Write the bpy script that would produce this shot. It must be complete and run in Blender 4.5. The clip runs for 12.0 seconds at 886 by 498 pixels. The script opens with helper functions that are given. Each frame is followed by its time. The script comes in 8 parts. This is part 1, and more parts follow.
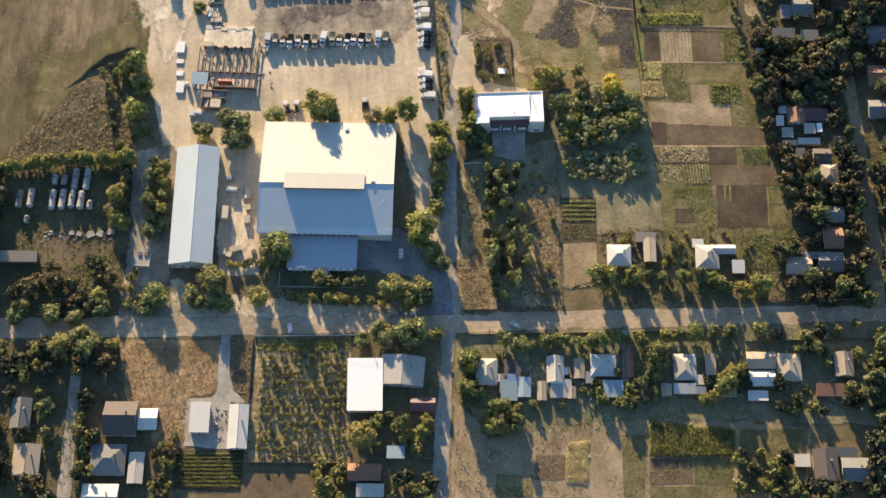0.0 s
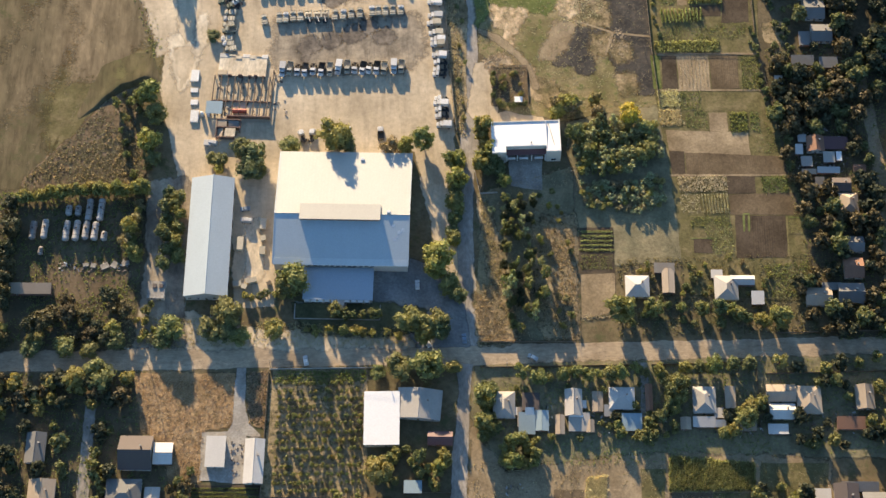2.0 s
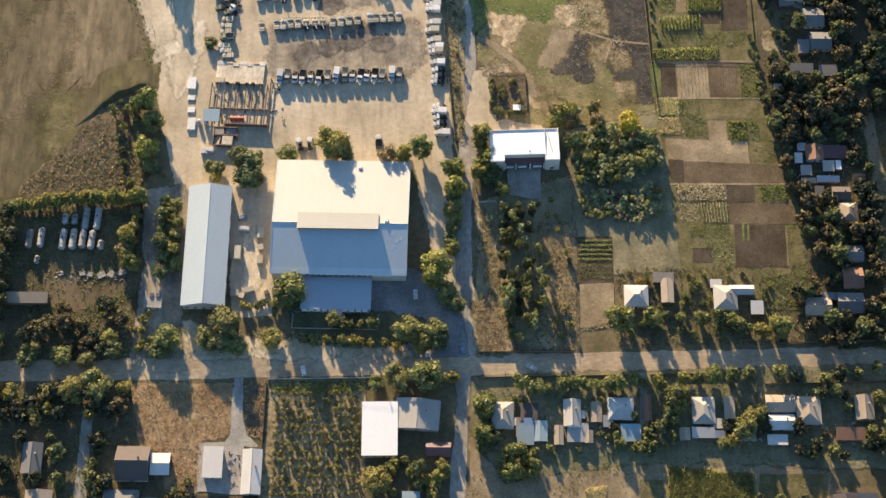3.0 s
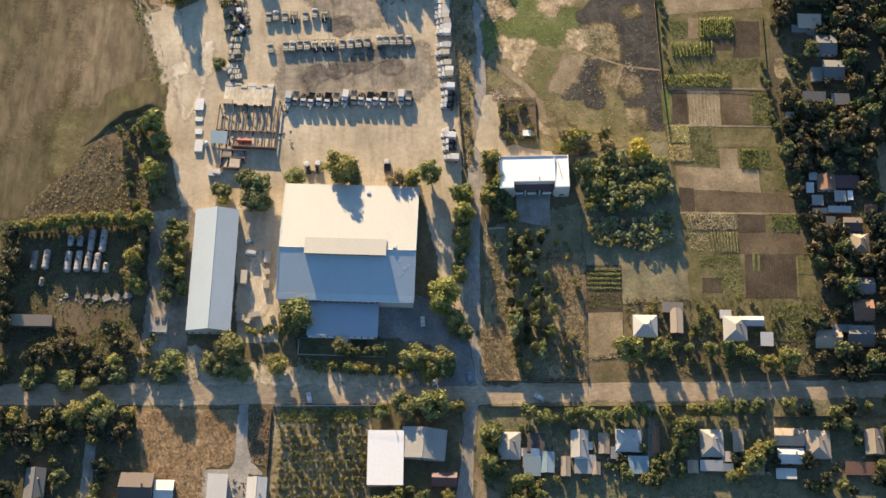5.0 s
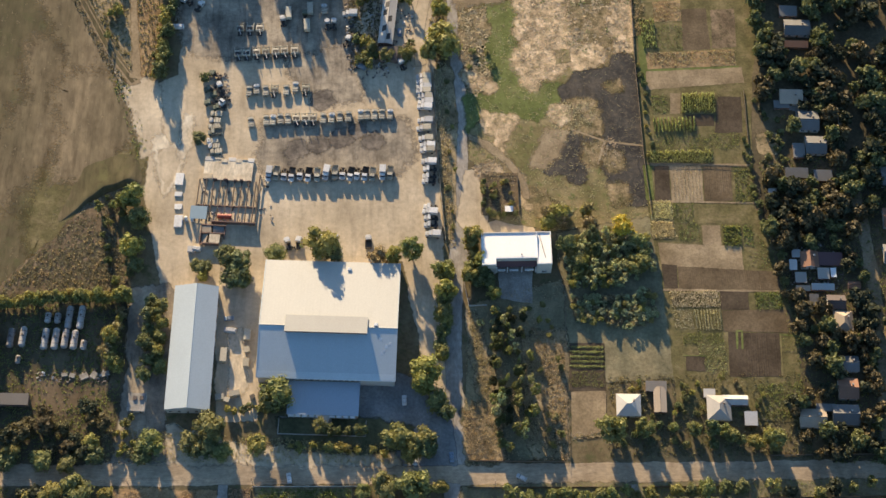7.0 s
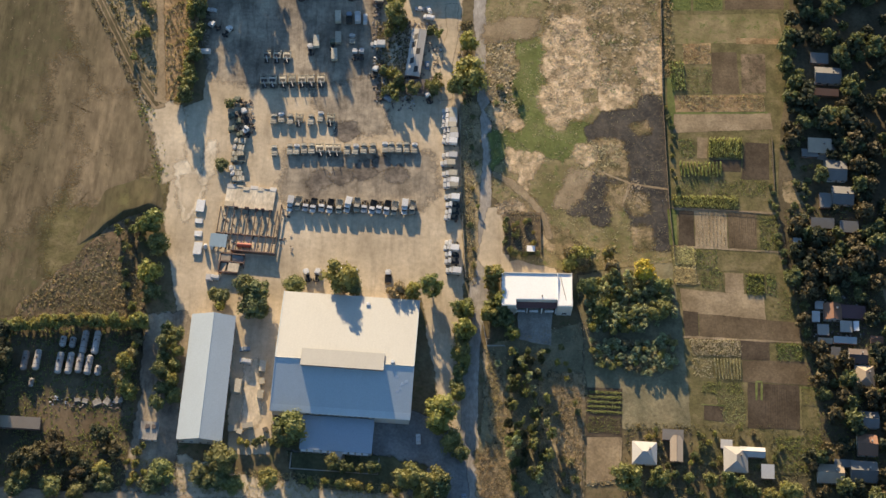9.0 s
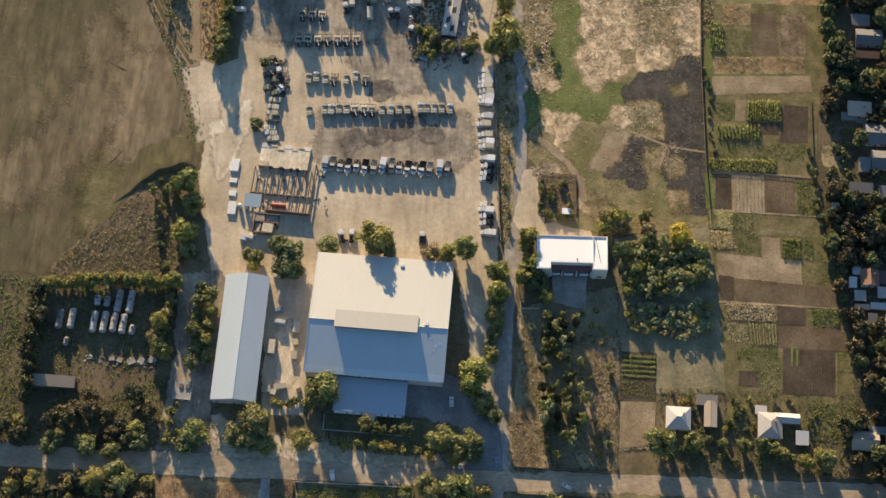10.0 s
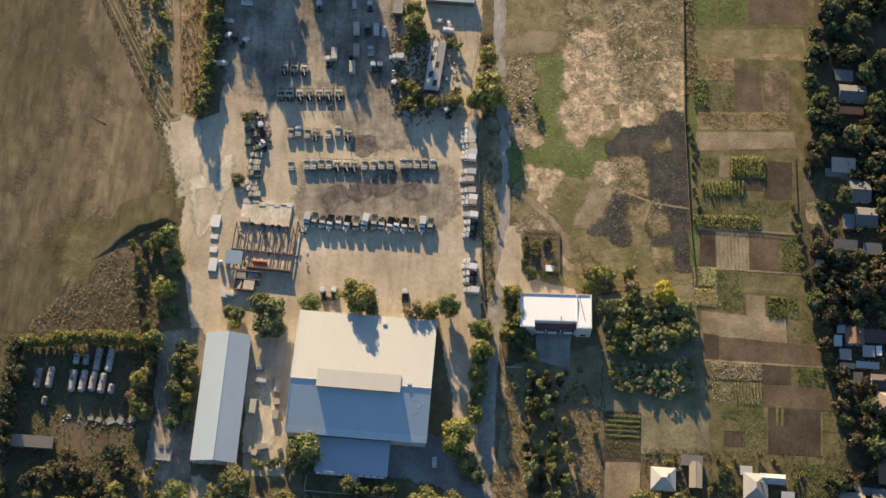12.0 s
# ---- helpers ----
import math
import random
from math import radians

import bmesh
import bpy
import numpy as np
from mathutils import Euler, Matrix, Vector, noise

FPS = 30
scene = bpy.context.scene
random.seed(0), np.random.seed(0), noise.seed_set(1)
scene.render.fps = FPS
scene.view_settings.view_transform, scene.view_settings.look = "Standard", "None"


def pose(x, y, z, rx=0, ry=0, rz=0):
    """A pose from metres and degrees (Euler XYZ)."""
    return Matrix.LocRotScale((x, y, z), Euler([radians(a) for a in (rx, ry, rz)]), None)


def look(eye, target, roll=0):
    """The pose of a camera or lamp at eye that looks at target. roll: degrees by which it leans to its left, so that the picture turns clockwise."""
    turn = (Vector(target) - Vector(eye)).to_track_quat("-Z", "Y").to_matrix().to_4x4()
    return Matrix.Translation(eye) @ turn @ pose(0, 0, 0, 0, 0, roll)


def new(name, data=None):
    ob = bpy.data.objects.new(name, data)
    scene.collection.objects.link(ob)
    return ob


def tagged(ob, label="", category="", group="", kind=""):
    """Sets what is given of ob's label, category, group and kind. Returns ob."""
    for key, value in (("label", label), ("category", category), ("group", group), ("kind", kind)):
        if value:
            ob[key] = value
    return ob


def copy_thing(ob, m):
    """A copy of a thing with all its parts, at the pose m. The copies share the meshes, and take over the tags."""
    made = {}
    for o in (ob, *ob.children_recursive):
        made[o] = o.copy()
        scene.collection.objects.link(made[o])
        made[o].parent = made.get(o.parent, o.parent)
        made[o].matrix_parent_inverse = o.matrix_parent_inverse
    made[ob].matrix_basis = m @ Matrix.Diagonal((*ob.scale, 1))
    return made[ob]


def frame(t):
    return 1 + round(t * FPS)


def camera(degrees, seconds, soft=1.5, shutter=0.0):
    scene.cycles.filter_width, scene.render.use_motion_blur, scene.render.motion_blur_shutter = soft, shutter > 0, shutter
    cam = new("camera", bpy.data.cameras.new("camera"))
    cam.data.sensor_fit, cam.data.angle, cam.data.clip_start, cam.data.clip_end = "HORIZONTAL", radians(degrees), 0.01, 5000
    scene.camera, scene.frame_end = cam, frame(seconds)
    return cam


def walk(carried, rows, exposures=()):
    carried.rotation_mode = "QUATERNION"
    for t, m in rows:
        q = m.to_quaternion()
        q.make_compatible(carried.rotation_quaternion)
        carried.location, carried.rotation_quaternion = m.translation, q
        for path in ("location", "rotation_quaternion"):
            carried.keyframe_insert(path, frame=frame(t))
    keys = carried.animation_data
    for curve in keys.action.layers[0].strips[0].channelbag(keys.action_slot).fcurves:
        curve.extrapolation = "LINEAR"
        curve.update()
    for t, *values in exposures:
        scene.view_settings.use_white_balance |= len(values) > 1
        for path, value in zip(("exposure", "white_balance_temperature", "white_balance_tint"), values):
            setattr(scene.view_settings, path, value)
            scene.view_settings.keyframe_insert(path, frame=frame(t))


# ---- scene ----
cam = camera(30.0, 12.0, soft=1.5)
PATH = [
    (0, (8.99, -351.80, 661.79), (9.980, -47.460, 0.0), -1.15),
    (0.5, (8.24, -348.24, 661.88), (7.873, -47.309, 0.0), -1.70),
    (1, (7.49, -344.69, 661.98), (10.930, -28.520, 0.0), -0.95),
    (1.5, (6.74, -341.13, 662.08), (3.512, -25.479, 0.0), -1.38),
    (2, (5.99, -337.58, 662.17), (3.002, -32.271, 0.0), -1.94),
    (2.5, (5.24, -334.02, 662.27), (8.787, -23.939, 0.0), -1.31),
    (3, (4.50, -330.47, 662.37), (3.865, -27.886, 0.0), -1.49),
    (3.2, (4.20, -329.05, 662.41), (4.558, -23.219, 0.0), -1.62),
    (4.8, (1.80, -317.67, 662.72), (-0.357, -13.790, 0.0), -0.87),
    (5, (1.50, -316.25, 662.75), (0.547, -14.965, 0.0), -0.88),
    (5.5, (0.75, -312.69, 662.85), (0.225, -8.047, 0.0), -0.42),
    (6, (0.00, -309.14, 662.95), (-6.399, -3.172, 0.0), -0.29),
    (6.5, (-0.75, -305.58, 663.04), (2.920, 8.054, 0.0), 0.30),
    (6.7, (-1.05, -304.16, 663.08), (8.549, 16.787, 0.0), 0.76),
    (8.3, (-3.45, -292.78, 663.39), (4.507, 36.220, 0.0), 2.12),
    (8.5, (-3.75, -291.36, 663.43), (-0.150, 28.753, 0.0), 1.42),
    (9, (-4.50, -287.81, 663.53), (-0.061, 40.958, 0.0), 2.28),
    (9.5, (-5.24, -284.25, 663.62), (-8.279, 25.326, 0.0), 1.08),
    (10, (-5.99, -280.70, 663.72), (-14.868, 21.593, 0.0), 0.56),
    (10.5, (-6.74, -277.14, 663.82), (-12.410, 19.193, 0.0), 0.57),
    (11, (-7.49, -273.59, 663.91), (-8.395, 28.352, 0.0), 1.03),
    (11.5, (-8.24, -270.03, 664.01), (-9.578, 37.699, 0.0), 1.27),
    (12, (-8.99, -266.48, 664.11), (-8.292, 49.827, 0.0), 2.26),
]
walk(cam, [(t, look(eye, target, roll)) for t, eye, target, roll in PATH], exposures=((0, 1.47), (6, 1.28), (12, 1.05)))

# ---- light: low late sun from the north-north-west, clear sky ----
SUN_TURN, SUN_UP = radians(-15), radians(14.0)
world = bpy.data.worlds.new("sky")
scene.world = world
world.use_nodes = True
sky = world.node_tree.nodes.new("ShaderNodeTexSky")
sky.sky_type, sky.sun_disc = "NISHITA", False
sky.sun_elevation, sky.sun_rotation = SUN_UP, SUN_TURN
sky.air_density, sky.dust_density, sky.ozone_density = 1.0, 0.4, 4.0
background = world.node_tree.nodes["Background"]
background.inputs["Strength"].default_value = 0.1
haze = world.node_tree.nodes.new("ShaderNodeMix")
haze.data_type, haze.blend_type = "RGBA", "MULTIPLY"
haze.inputs[0].default_value, haze.inputs[7].default_value = 1.0, (1.0, 0.985, 0.97, 1.0)
world.node_tree.links.new(sky.outputs[0], haze.inputs[6])
world.node_tree.links.new(haze.outputs[2], background.inputs["Color"])
sun = new("sun", bpy.data.lights.new("sun", "SUN"))
sun.data.energy, sun.data.angle, sun.data.color = 5.0, radians(0.6), (1.0, 0.785, 0.515)
sun.matrix_world = look((math.sin(SUN_TURN) * math.cos(SUN_UP) * 900, math.cos(SUN_TURN) * math.cos(SUN_UP) * 900, math.sin(SUN_UP) * 900), (0, 0, 0))


# ---- materials ----
def nodes_of(name):
    m = bpy.data.materials.new(name)
    m.use_nodes = True
    return m, m.node_tree.nodes, m.node_tree.links, m.node_tree.nodes["Principled BSDF"]


def noise_node(n, l, scale, detail=4.0, stretch=(1, 1, 1), turn=0.0, rough=0.6):
    co, mp, tx = n.new("ShaderNodeTexCoord"), n.new("ShaderNodeMapping"), n.new("ShaderNodeTexNoise")
    mp.inputs["Scale"].default_value, mp.inputs["Rotation"].default_value = stretch, (0, 0, radians(turn))
    tx.inputs["Scale"].default_value, tx.inputs["Detail"].default_value, tx.inputs["Roughness"].default_value = scale, detail, rough
    l.new(co.outputs["Object"], mp.inputs["Vector"])
    l.new(mp.outputs["Vector"], tx.inputs["Vector"])
    return tx.outputs["Fac"]


def ramp_node(n, l, fac, stops):
    r = n.new("ShaderNodeValToRGB")
    while len(r.color_ramp.elements) < len(stops):
        r.color_ramp.elements.new(0.5)
    for e, (at, c) in zip(r.color_ramp.elements, stops):
        e.position, e.color = at, (*c, 1)
    l.new(fac, r.inputs["Fac"])
    return r.outputs["Color"]


def mix_node(n, l, fac, a, b, kind="MIX"):
    m = n.new("ShaderNodeMix")
    m.data_type, m.blend_type = "RGBA", kind
    for socket, v in ((m.inputs[0], fac), (m.inputs[6], a), (m.inputs[7], b)):
        if isinstance(v, (int, float)):
            socket.default_value = v
        elif isinstance(v, tuple):
            socket.default_value = (*v, 1)
        else:
            l.new(v, socket)
    return m.outputs[2]


def math_node(n, l, kind, a, b):
    m = n.new("ShaderNodeMath")
    m.operation = kind
    for socket, v in zip(m.inputs, (a, b)):
        if isinstance(v, float):
            socket.default_value = v
        else:
            l.new(v, socket)
    return m.outputs[0]


def bump_node(n, l, height, strength, distance, bsdf):
    b = n.new("ShaderNodeBump")
    b.inputs["Strength"].default_value, b.inputs["Distance"].default_value = strength, distance
    l.new(height, b.inputs["Height"])
    l.new(b.outputs["Normal"], bsdf.inputs["Normal"])


def soil(name, dark, mid, light, broad=0.03, fine=0.6, stretch=(1, 1, 1), turn=0.0, spots=None, relief=0.15, streak=0.0, flake=0.0, mottle=0.9, grit=0.8):
    """Ground: broad stains, fine clods, and scattered spots of another colour."""
    m, n, l, b = nodes_of(name)
    big = noise_node(n, l, broad, 6.0, stretch, turn)
    small = noise_node(n, l, fine, 6.0, stretch, turn, 0.7)
    col = ramp_node(n, l, big, [(0.34, dark), (0.5, mid), (0.66, light)])
    grain = ramp_node(n, l, small, [(0.25, (0.56, 0.56, 0.56)), (0.5, (1.0, 1.0, 1.0)), (0.75, (1.4, 1.4, 1.4))])
    col = mix_node(n, l, grit, col, grain, "MULTIPLY")
    blotch = ramp_node(n, l, noise_node(n, l, 0.13, 5.0, (1, 0.7, 1), 15, 0.65), [(0.32, (0.74, 0.73, 0.72)), (0.5, (1.0, 1.0, 1.0)), (0.68, (1.2, 1.2, 1.18))])
    col = mix_node(n, l, mottle, col, blotch, "MULTIPLY")
    if streak:
        worn = ramp_node(n, l, noise_node(n, l, 0.3, 6.0, (1, 0.13, 1), -4, 0.7), [(0.36, (0.58, 0.57, 0.56)), (0.5, (1.0, 1.0, 1.0)), (0.64, (1.14, 1.13, 1.1))])
        col = mix_node(n, l, streak, col, worn, "MULTIPLY")
    if flake:
        tuft = ramp_node(n, l, noise_node(n, l, 0.26, 9.0, (1, 0.75, 1), 30, 0.76), [(0.4, (0.5, 0.52, 0.46)), (0.47, (0.95, 0.95, 0.93)), (0.58, (1.12, 1.1, 1.08)), (0.66, (1.4, 1.36, 1.3))])
        col = mix_node(n, l, flake, col, tuft, "MULTIPLY")
    if spots:
        where = ramp_node(n, l, noise_node(n, l, broad * 6, 8.0, rough=0.75), [(0.52, (0, 0, 0)), (0.62, (1, 1, 1))])
        col = mix_node(n, l, where, col, spots)
    l.new(col, b.inputs["Base Color"])
    b.inputs["Roughness"].default_value = 0.95
    b.inputs["Specular IOR Level"].default_value = 0.1
    bump_node(n, l, small, 0.8, relief, b)
    # a sheet's worn rim: the attribute "bare" runs from 0 inside to 1 at the edge
    rim, ragged = n.new("ShaderNodeAttribute"), noise_node(n, l, 0.35, 7.0, rough=0.75)
    rim.attribute_name = "bare"
    inv = math_node(n, l, "SUBTRACT", 1.0, rim.outputs["Fac"])
    band = math_node(n, l, "MULTIPLY", rim.outputs["Fac"], inv)
    shift = math_node(n, l, "MULTIPLY", math_node(n, l, "MULTIPLY", math_node(n, l, "SUBTRACT", ragged, 0.5), band), 8.0)
    edge = n.new("ShaderNodeMapRange")
    edge.interpolation_type = "SMOOTHSTEP"
    edge.inputs[1].default_value, edge.inputs[2].default_value = 0.12, 0.88
    l.new(math_node(n, l, "ADD", rim.outputs["Fac"], shift), edge.inputs[0])
    clear, mx = n.new("ShaderNodeBsdfTransparent"), n.new("ShaderNodeMixShader")
    l.new(edge.outputs[0], mx.inputs[0])
    l.new(b.outputs[0], mx.inputs[1])
    l.new(clear.outputs[0], mx.inputs[2])
    l.new(mx.outputs[0], n["Material Output"].inputs["Surface"])
    return m


def sheet(name, colour, stain, rough=0.45, metal=0.0, rib=0.0, rib_turn=0.0, per_object=0.25, amount=0.5):
    """Roofing, paint and plaster: dull patches, streaks, and ribs where rib gives their spacing."""
    m, n, l, b = nodes_of(name)
    wear = ramp_node(n, l, noise_node(n, l, 0.18, 7.0, (1, 0.35, 1), rib_turn, 0.7), [(0.38, (0, 0, 0)), (0.72, (amount, amount, amount))])
    col = mix_node(n, l, wear, colour, stain)
    grime = ramp_node(n, l, noise_node(n, l, 1.6, 5.0), [(0.3, (0.88, 0.88, 0.88)), (0.65, (1.04, 1.04, 1.04))])
    col = mix_node(n, l, 0.7, col, grime, "MULTIPLY")
    info = n.new("ShaderNodeObjectInfo")
    own = ramp_node(n, l, info.outputs["Random"], [(0.0, (1 - per_object,) * 3), (1.0, (1 + per_object * 0.5,) * 3)])
    col = mix_node(n, l, 1.0, col, own, "MULTIPLY")
    l.new(col, b.inputs["Base Color"])
    b.inputs["Roughness"].default_value, b.inputs["Metallic"].default_value = rough, metal
    if rib:
        co, mp, wv = n.new("ShaderNodeTexCoord"), n.new("ShaderNodeMapping"), n.new("ShaderNodeTexWave")
        mp.inputs["Rotation"].default_value = (0, 0, radians(rib_turn))
        wv.inputs["Scale"].default_value = 0.314 / rib
        l.new(co.outputs["Object"], mp.inputs["Vector"])
        l.new(mp.outputs["Vector"], wv.inputs["Vector"])
        bump_node(n, l, wv.outputs["Fac"], 0.16, 0.05, b)
    else:
        bump_node(n, l, noise_node(n, l, 3.0, 4.0), 0.3, 0.03, b)
    return m


def foliage(name, dark, mid, light, shine=0.35, vary=0.12):
    """Leaves: each leaf and each plant has its own shade; light comes through."""
    m, n, l, b = nodes_of(name)
    geo, info = n.new("ShaderNodeNewGeometry"), n.new("ShaderNodeObjectInfo")
    col = ramp_node(n, l, geo.outputs["Random Per Island"], [(0.0, dark), (0.5, mid), (1.0, light)])
    own = n.new("ShaderNodeHueSaturation")
    turn = n.new("ShaderNodeMapRange")
    turn.inputs[3].default_value, turn.inputs[4].default_value = 0.5 - vary * 0.12, 0.5 + vary * 0.2
    l.new(info.outputs["Random"], turn.inputs[0])
    l.new(turn.outputs[0], own.inputs["Hue"])
    own.inputs["Saturation"].default_value = 0.95
    l.new(col, own.inputs["Color"])
    patch_light = ramp_node(n, l, noise_node(n, l, 0.35, 3.0), [(0.3, (0.8, 0.8, 0.8)), (0.7, (1.2, 1.2, 1.2))])
    col = mix_node(n, l, 1.0, own.outputs["Color"], patch_light, "MULTIPLY")
    l.new(col, b.inputs["Base Color"])
    b.inputs["Roughness"].default_value, b.inputs["Specular IOR Level"].default_value = 0.65, 0.25
    tr, mx = n.new("ShaderNodeBsdfTranslucent"), n.new("ShaderNodeMixShader")
    l.new(mix_node(n, l, 1.0, col, (1.32, 1.34, 1.0), "MULTIPLY"), tr.inputs["Color"])
    mx.inputs[0].default_value = shine
    l.new(b.outputs[0], mx.inputs[1])
    l.new(tr.outputs[0], mx.inputs[2])
    l.new(mx.outputs[0], n["Material Output"].inputs["Surface"])
    return m


def plain(name, colour, rough=0.5, metal=0.0, per_object=0.3):
    m, n, l, b = nodes_of(name)
    info = n.new("ShaderNodeObjectInfo")
    own = ramp_node(n, l, info.outputs["Random"], [(0.0, (1 - per_object,) * 3), (1.0, (1 + per_object * 0.3,) * 3)])
    dirt = ramp_node(n, l, noise_node(n, l, 2.2, 5.0), [(0.35, (0.6, 0.56, 0.5)), (0.6, (1, 1, 1))])
    col = mix_node(n, l, 1.0, mix_node(n, l, 0.6, colour, dirt, "MULTIPLY"), own, "MULTIPLY")
    l.new(col, b.inputs["Base Color"])
    b.inputs["Roughness"].default_value, b.inputs["Metallic"].default_value = rough, metal
    return m


MAT_LAND = soil("dry_land", (0.10, 0.085, 0.045), (0.16, 0.125, 0.07), (0.21, 0.165, 0.095), 0.02, 0.5, spots=(0.10, 0.10, 0.045))
MAT_FIELD = soil("ploughed_field", (0.078, 0.07, 0.036), (0.125, 0.102, 0.056), (0.19, 0.146, 0.085), 0.02, 0.2, (1, 0.3, 1), 24, spots=(0.105, 0.098, 0.046), streak=0.7)
MAT_FIELD_PALE = soil("pale_field", (0.13, 0.105, 0.06), (0.19, 0.147, 0.087), (0.25, 0.19, 0.115), 0.03, 0.3, (1, 0.3, 1), 24, streak=0.7)
MAT_TUSSOCK = soil("tan_tussocks", (0.125, 0.108, 0.05), (0.235, 0.178, 0.095), (0.43, 0.32, 0.19), 0.12, 0.8, relief=0.45, flake=1.0)
MAT_YARD = soil("packed_sand", (0.42, 0.338, 0.228), (0.515, 0.415, 0.283), (0.61, 0.5, 0.35), 0.035, 0.5, relief=0.05, streak=0.35, mottle=0.4, grit=0.45)
MAT_YARD_DARK = soil("oily_and_shaded_dirt", (0.18, 0.152, 0.115), (0.3, 0.25, 0.185), (0.44, 0.365, 0.262), 0.06, 0.5, relief=0.05, streak=0.8, mottle=0.6)
MAT_OIL = soil("oil_soaked_dirt", (0.1, 0.085, 0.07), (0.16, 0.135, 0.108), (0.24, 0.2, 0.155), 0.15, 0.6, relief=0.05)
MAT_SPILL = soil("pale_gravel_and_sand", (0.5, 0.41, 0.28), (0.61, 0.51, 0.365), (0.72, 0.63, 0.48), 0.08, 0.8, (1, 0.5, 1), relief=0.06)
MAT_ROAD = soil("dusty_asphalt", (0.32, 0.245, 0.16), (0.4, 0.31, 0.207), (0.48, 0.38, 0.26), 0.05, 0.9, (0.4, 1, 1), relief=0.03)
MAT_LANE = soil("grey_lane", (0.25, 0.22, 0.18), (0.33, 0.29, 0.24), (0.4, 0.355, 0.295), 0.08, 0.9, (1, 0.4, 1), relief=0.03)
MAT_PLAZA = soil("old_asphalt", (0.17, 0.165, 0.155), (0.22, 0.215, 0.2), (0.27, 0.262, 0.24), 0.06, 0.8, relief=0.03)
MAT_CONCRETE = soil("concrete_slab", (0.27, 0.24, 0.20), (0.34, 0.31, 0.26), (0.40, 0.36, 0.31), 0.1, 1.2, relief=0.02)
MAT_SCRUB = soil("dead_weeds", (0.2, 0.155, 0.088), (0.32, 0.245, 0.142), (0.44, 0.335, 0.2), 0.07, 0.6, spots=(0.08, 0.075, 0.035), relief=0.3, flake=0.8)
MAT_RUST_WEED = soil("rusty_weeds", (0.23, 0.15, 0.075), (0.32, 0.214, 0.112), (0.41, 0.288, 0.16), 0.09, 0.7, relief=0.3, flake=0.8)
MAT_SCRUB_DARK = soil("dark_dead_weeds", (0.13, 0.096, 0.06), (0.195, 0.143, 0.09), (0.28, 0.205, 0.13), 0.07, 0.6, spots=(0.1, 0.084, 0.045), relief=0.3, flake=0.8)
# the shade under trees and between houses is part of this floor's tone
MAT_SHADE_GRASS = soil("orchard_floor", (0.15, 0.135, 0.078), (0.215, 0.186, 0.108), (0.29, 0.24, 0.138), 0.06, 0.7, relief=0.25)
# grass colour darkened to carry the hall's shadow
MAT_SHADOWED_LAWN = soil("shadowed_lawn", (0.075, 0.078, 0.04), (0.11, 0.108, 0.056), (0.155, 0.145, 0.078), 0.08, 0.7, relief=0.2)
# ground colour with tree shade and the view's edge dimming mixed in
MAT_SHADED_FLOOR = soil("village_floor", (0.075, 0.064, 0.038), (0.115, 0.092, 0.054), (0.165, 0.128, 0.075), 0.06, 0.7, relief=0.25)
MAT_MEADOW = soil("dry_meadow", (0.165, 0.145, 0.06), (0.24, 0.193, 0.095), (0.33, 0.255, 0.14), 0.05, 0.6, spots=(0.125, 0.14, 0.045), relief=0.2)
MAT_GREEN = soil("green_grass", (0.11, 0.13, 0.04), (0.148, 0.165, 0.053), (0.2, 0.197, 0.078), 0.06, 0.7, relief=0.15)
MAT_STRAW = soil("straw_grass", (0.34, 0.25, 0.145), (0.55, 0.405, 0.245), (0.74, 0.56, 0.36), 0.22, 0.8, relief=0.35, flake=0.8)
MAT_BURNT = soil("burnt_ground", (0.042, 0.039, 0.036), (0.064, 0.058, 0.05), (0.1, 0.085, 0.068), 0.09, 0.7, spots=(0.13, 0.105, 0.074), relief=0.2)
MAT_EARTH = soil("tilled_earth", (0.108, 0.079, 0.047), (0.134, 0.099, 0.06), (0.165, 0.123, 0.076), 0.06, 0.9, relief=0.12)
MAT_EARTH_DARK = soil("dark_earth", (0.064, 0.048, 0.032), (0.082, 0.062, 0.042), (0.104, 0.079, 0.054), 0.08, 0.9, relief=0.12)
MAT_EARTH_PALE = soil("pale_earth", (0.225, 0.168, 0.098), (0.285, 0.215, 0.13), (0.345, 0.265, 0.165), 0.07, 0.9, relief=0.08)
MAT_GARDEN = soil("weedy_garden", (0.1, 0.09, 0.038), (0.15, 0.127, 0.057), (0.21, 0.168, 0.086), 0.12, 0.8, relief=0.2)

MAT_WHITE_ROOF = sheet("white_membrane", (0.51, 0.485, 0.415), (0.44, 0.42, 0.36), 0.55, rib=1.5, per_object=0.03, amount=0.4)
MAT_BRIGHT_ROOF = sheet("bright_white_sheet", (0.84, 0.81, 0.76), (0.74, 0.71, 0.66), 0.5, per_object=0.02, amount=0.3)
MAT_MONITOR = sheet("grey_membrane", (0.33, 0.32, 0.29), (0.28, 0.27, 0.245), 0.6, per_object=0.03)
MAT_TIN = sheet("grey_tin", (0.46, 0.51, 0.51), (0.40, 0.44, 0.44), 0.5, 0.05, rib=0.9, per_object=0.05, amount=0.4)
MAT_TIN_PALE = sheet("pale_tin", (0.56, 0.61, 0.6), (0.47, 0.52, 0.52), 0.5, 0.05, rib=0.9, per_object=0.05, amount=0.5)
MAT_TIN_BLUE = sheet("blue_grey_tin", (0.35, 0.40, 0.44), (0.40, 0.44, 0.46), 0.4, 0.1, rib=0.9, per_object=0.05, amount=0.35)
MAT_PLASTER = sheet("cream_plaster", (0.62, 0.56, 0.47), (0.45, 0.40, 0.33), 0.85, per_object=0.15)
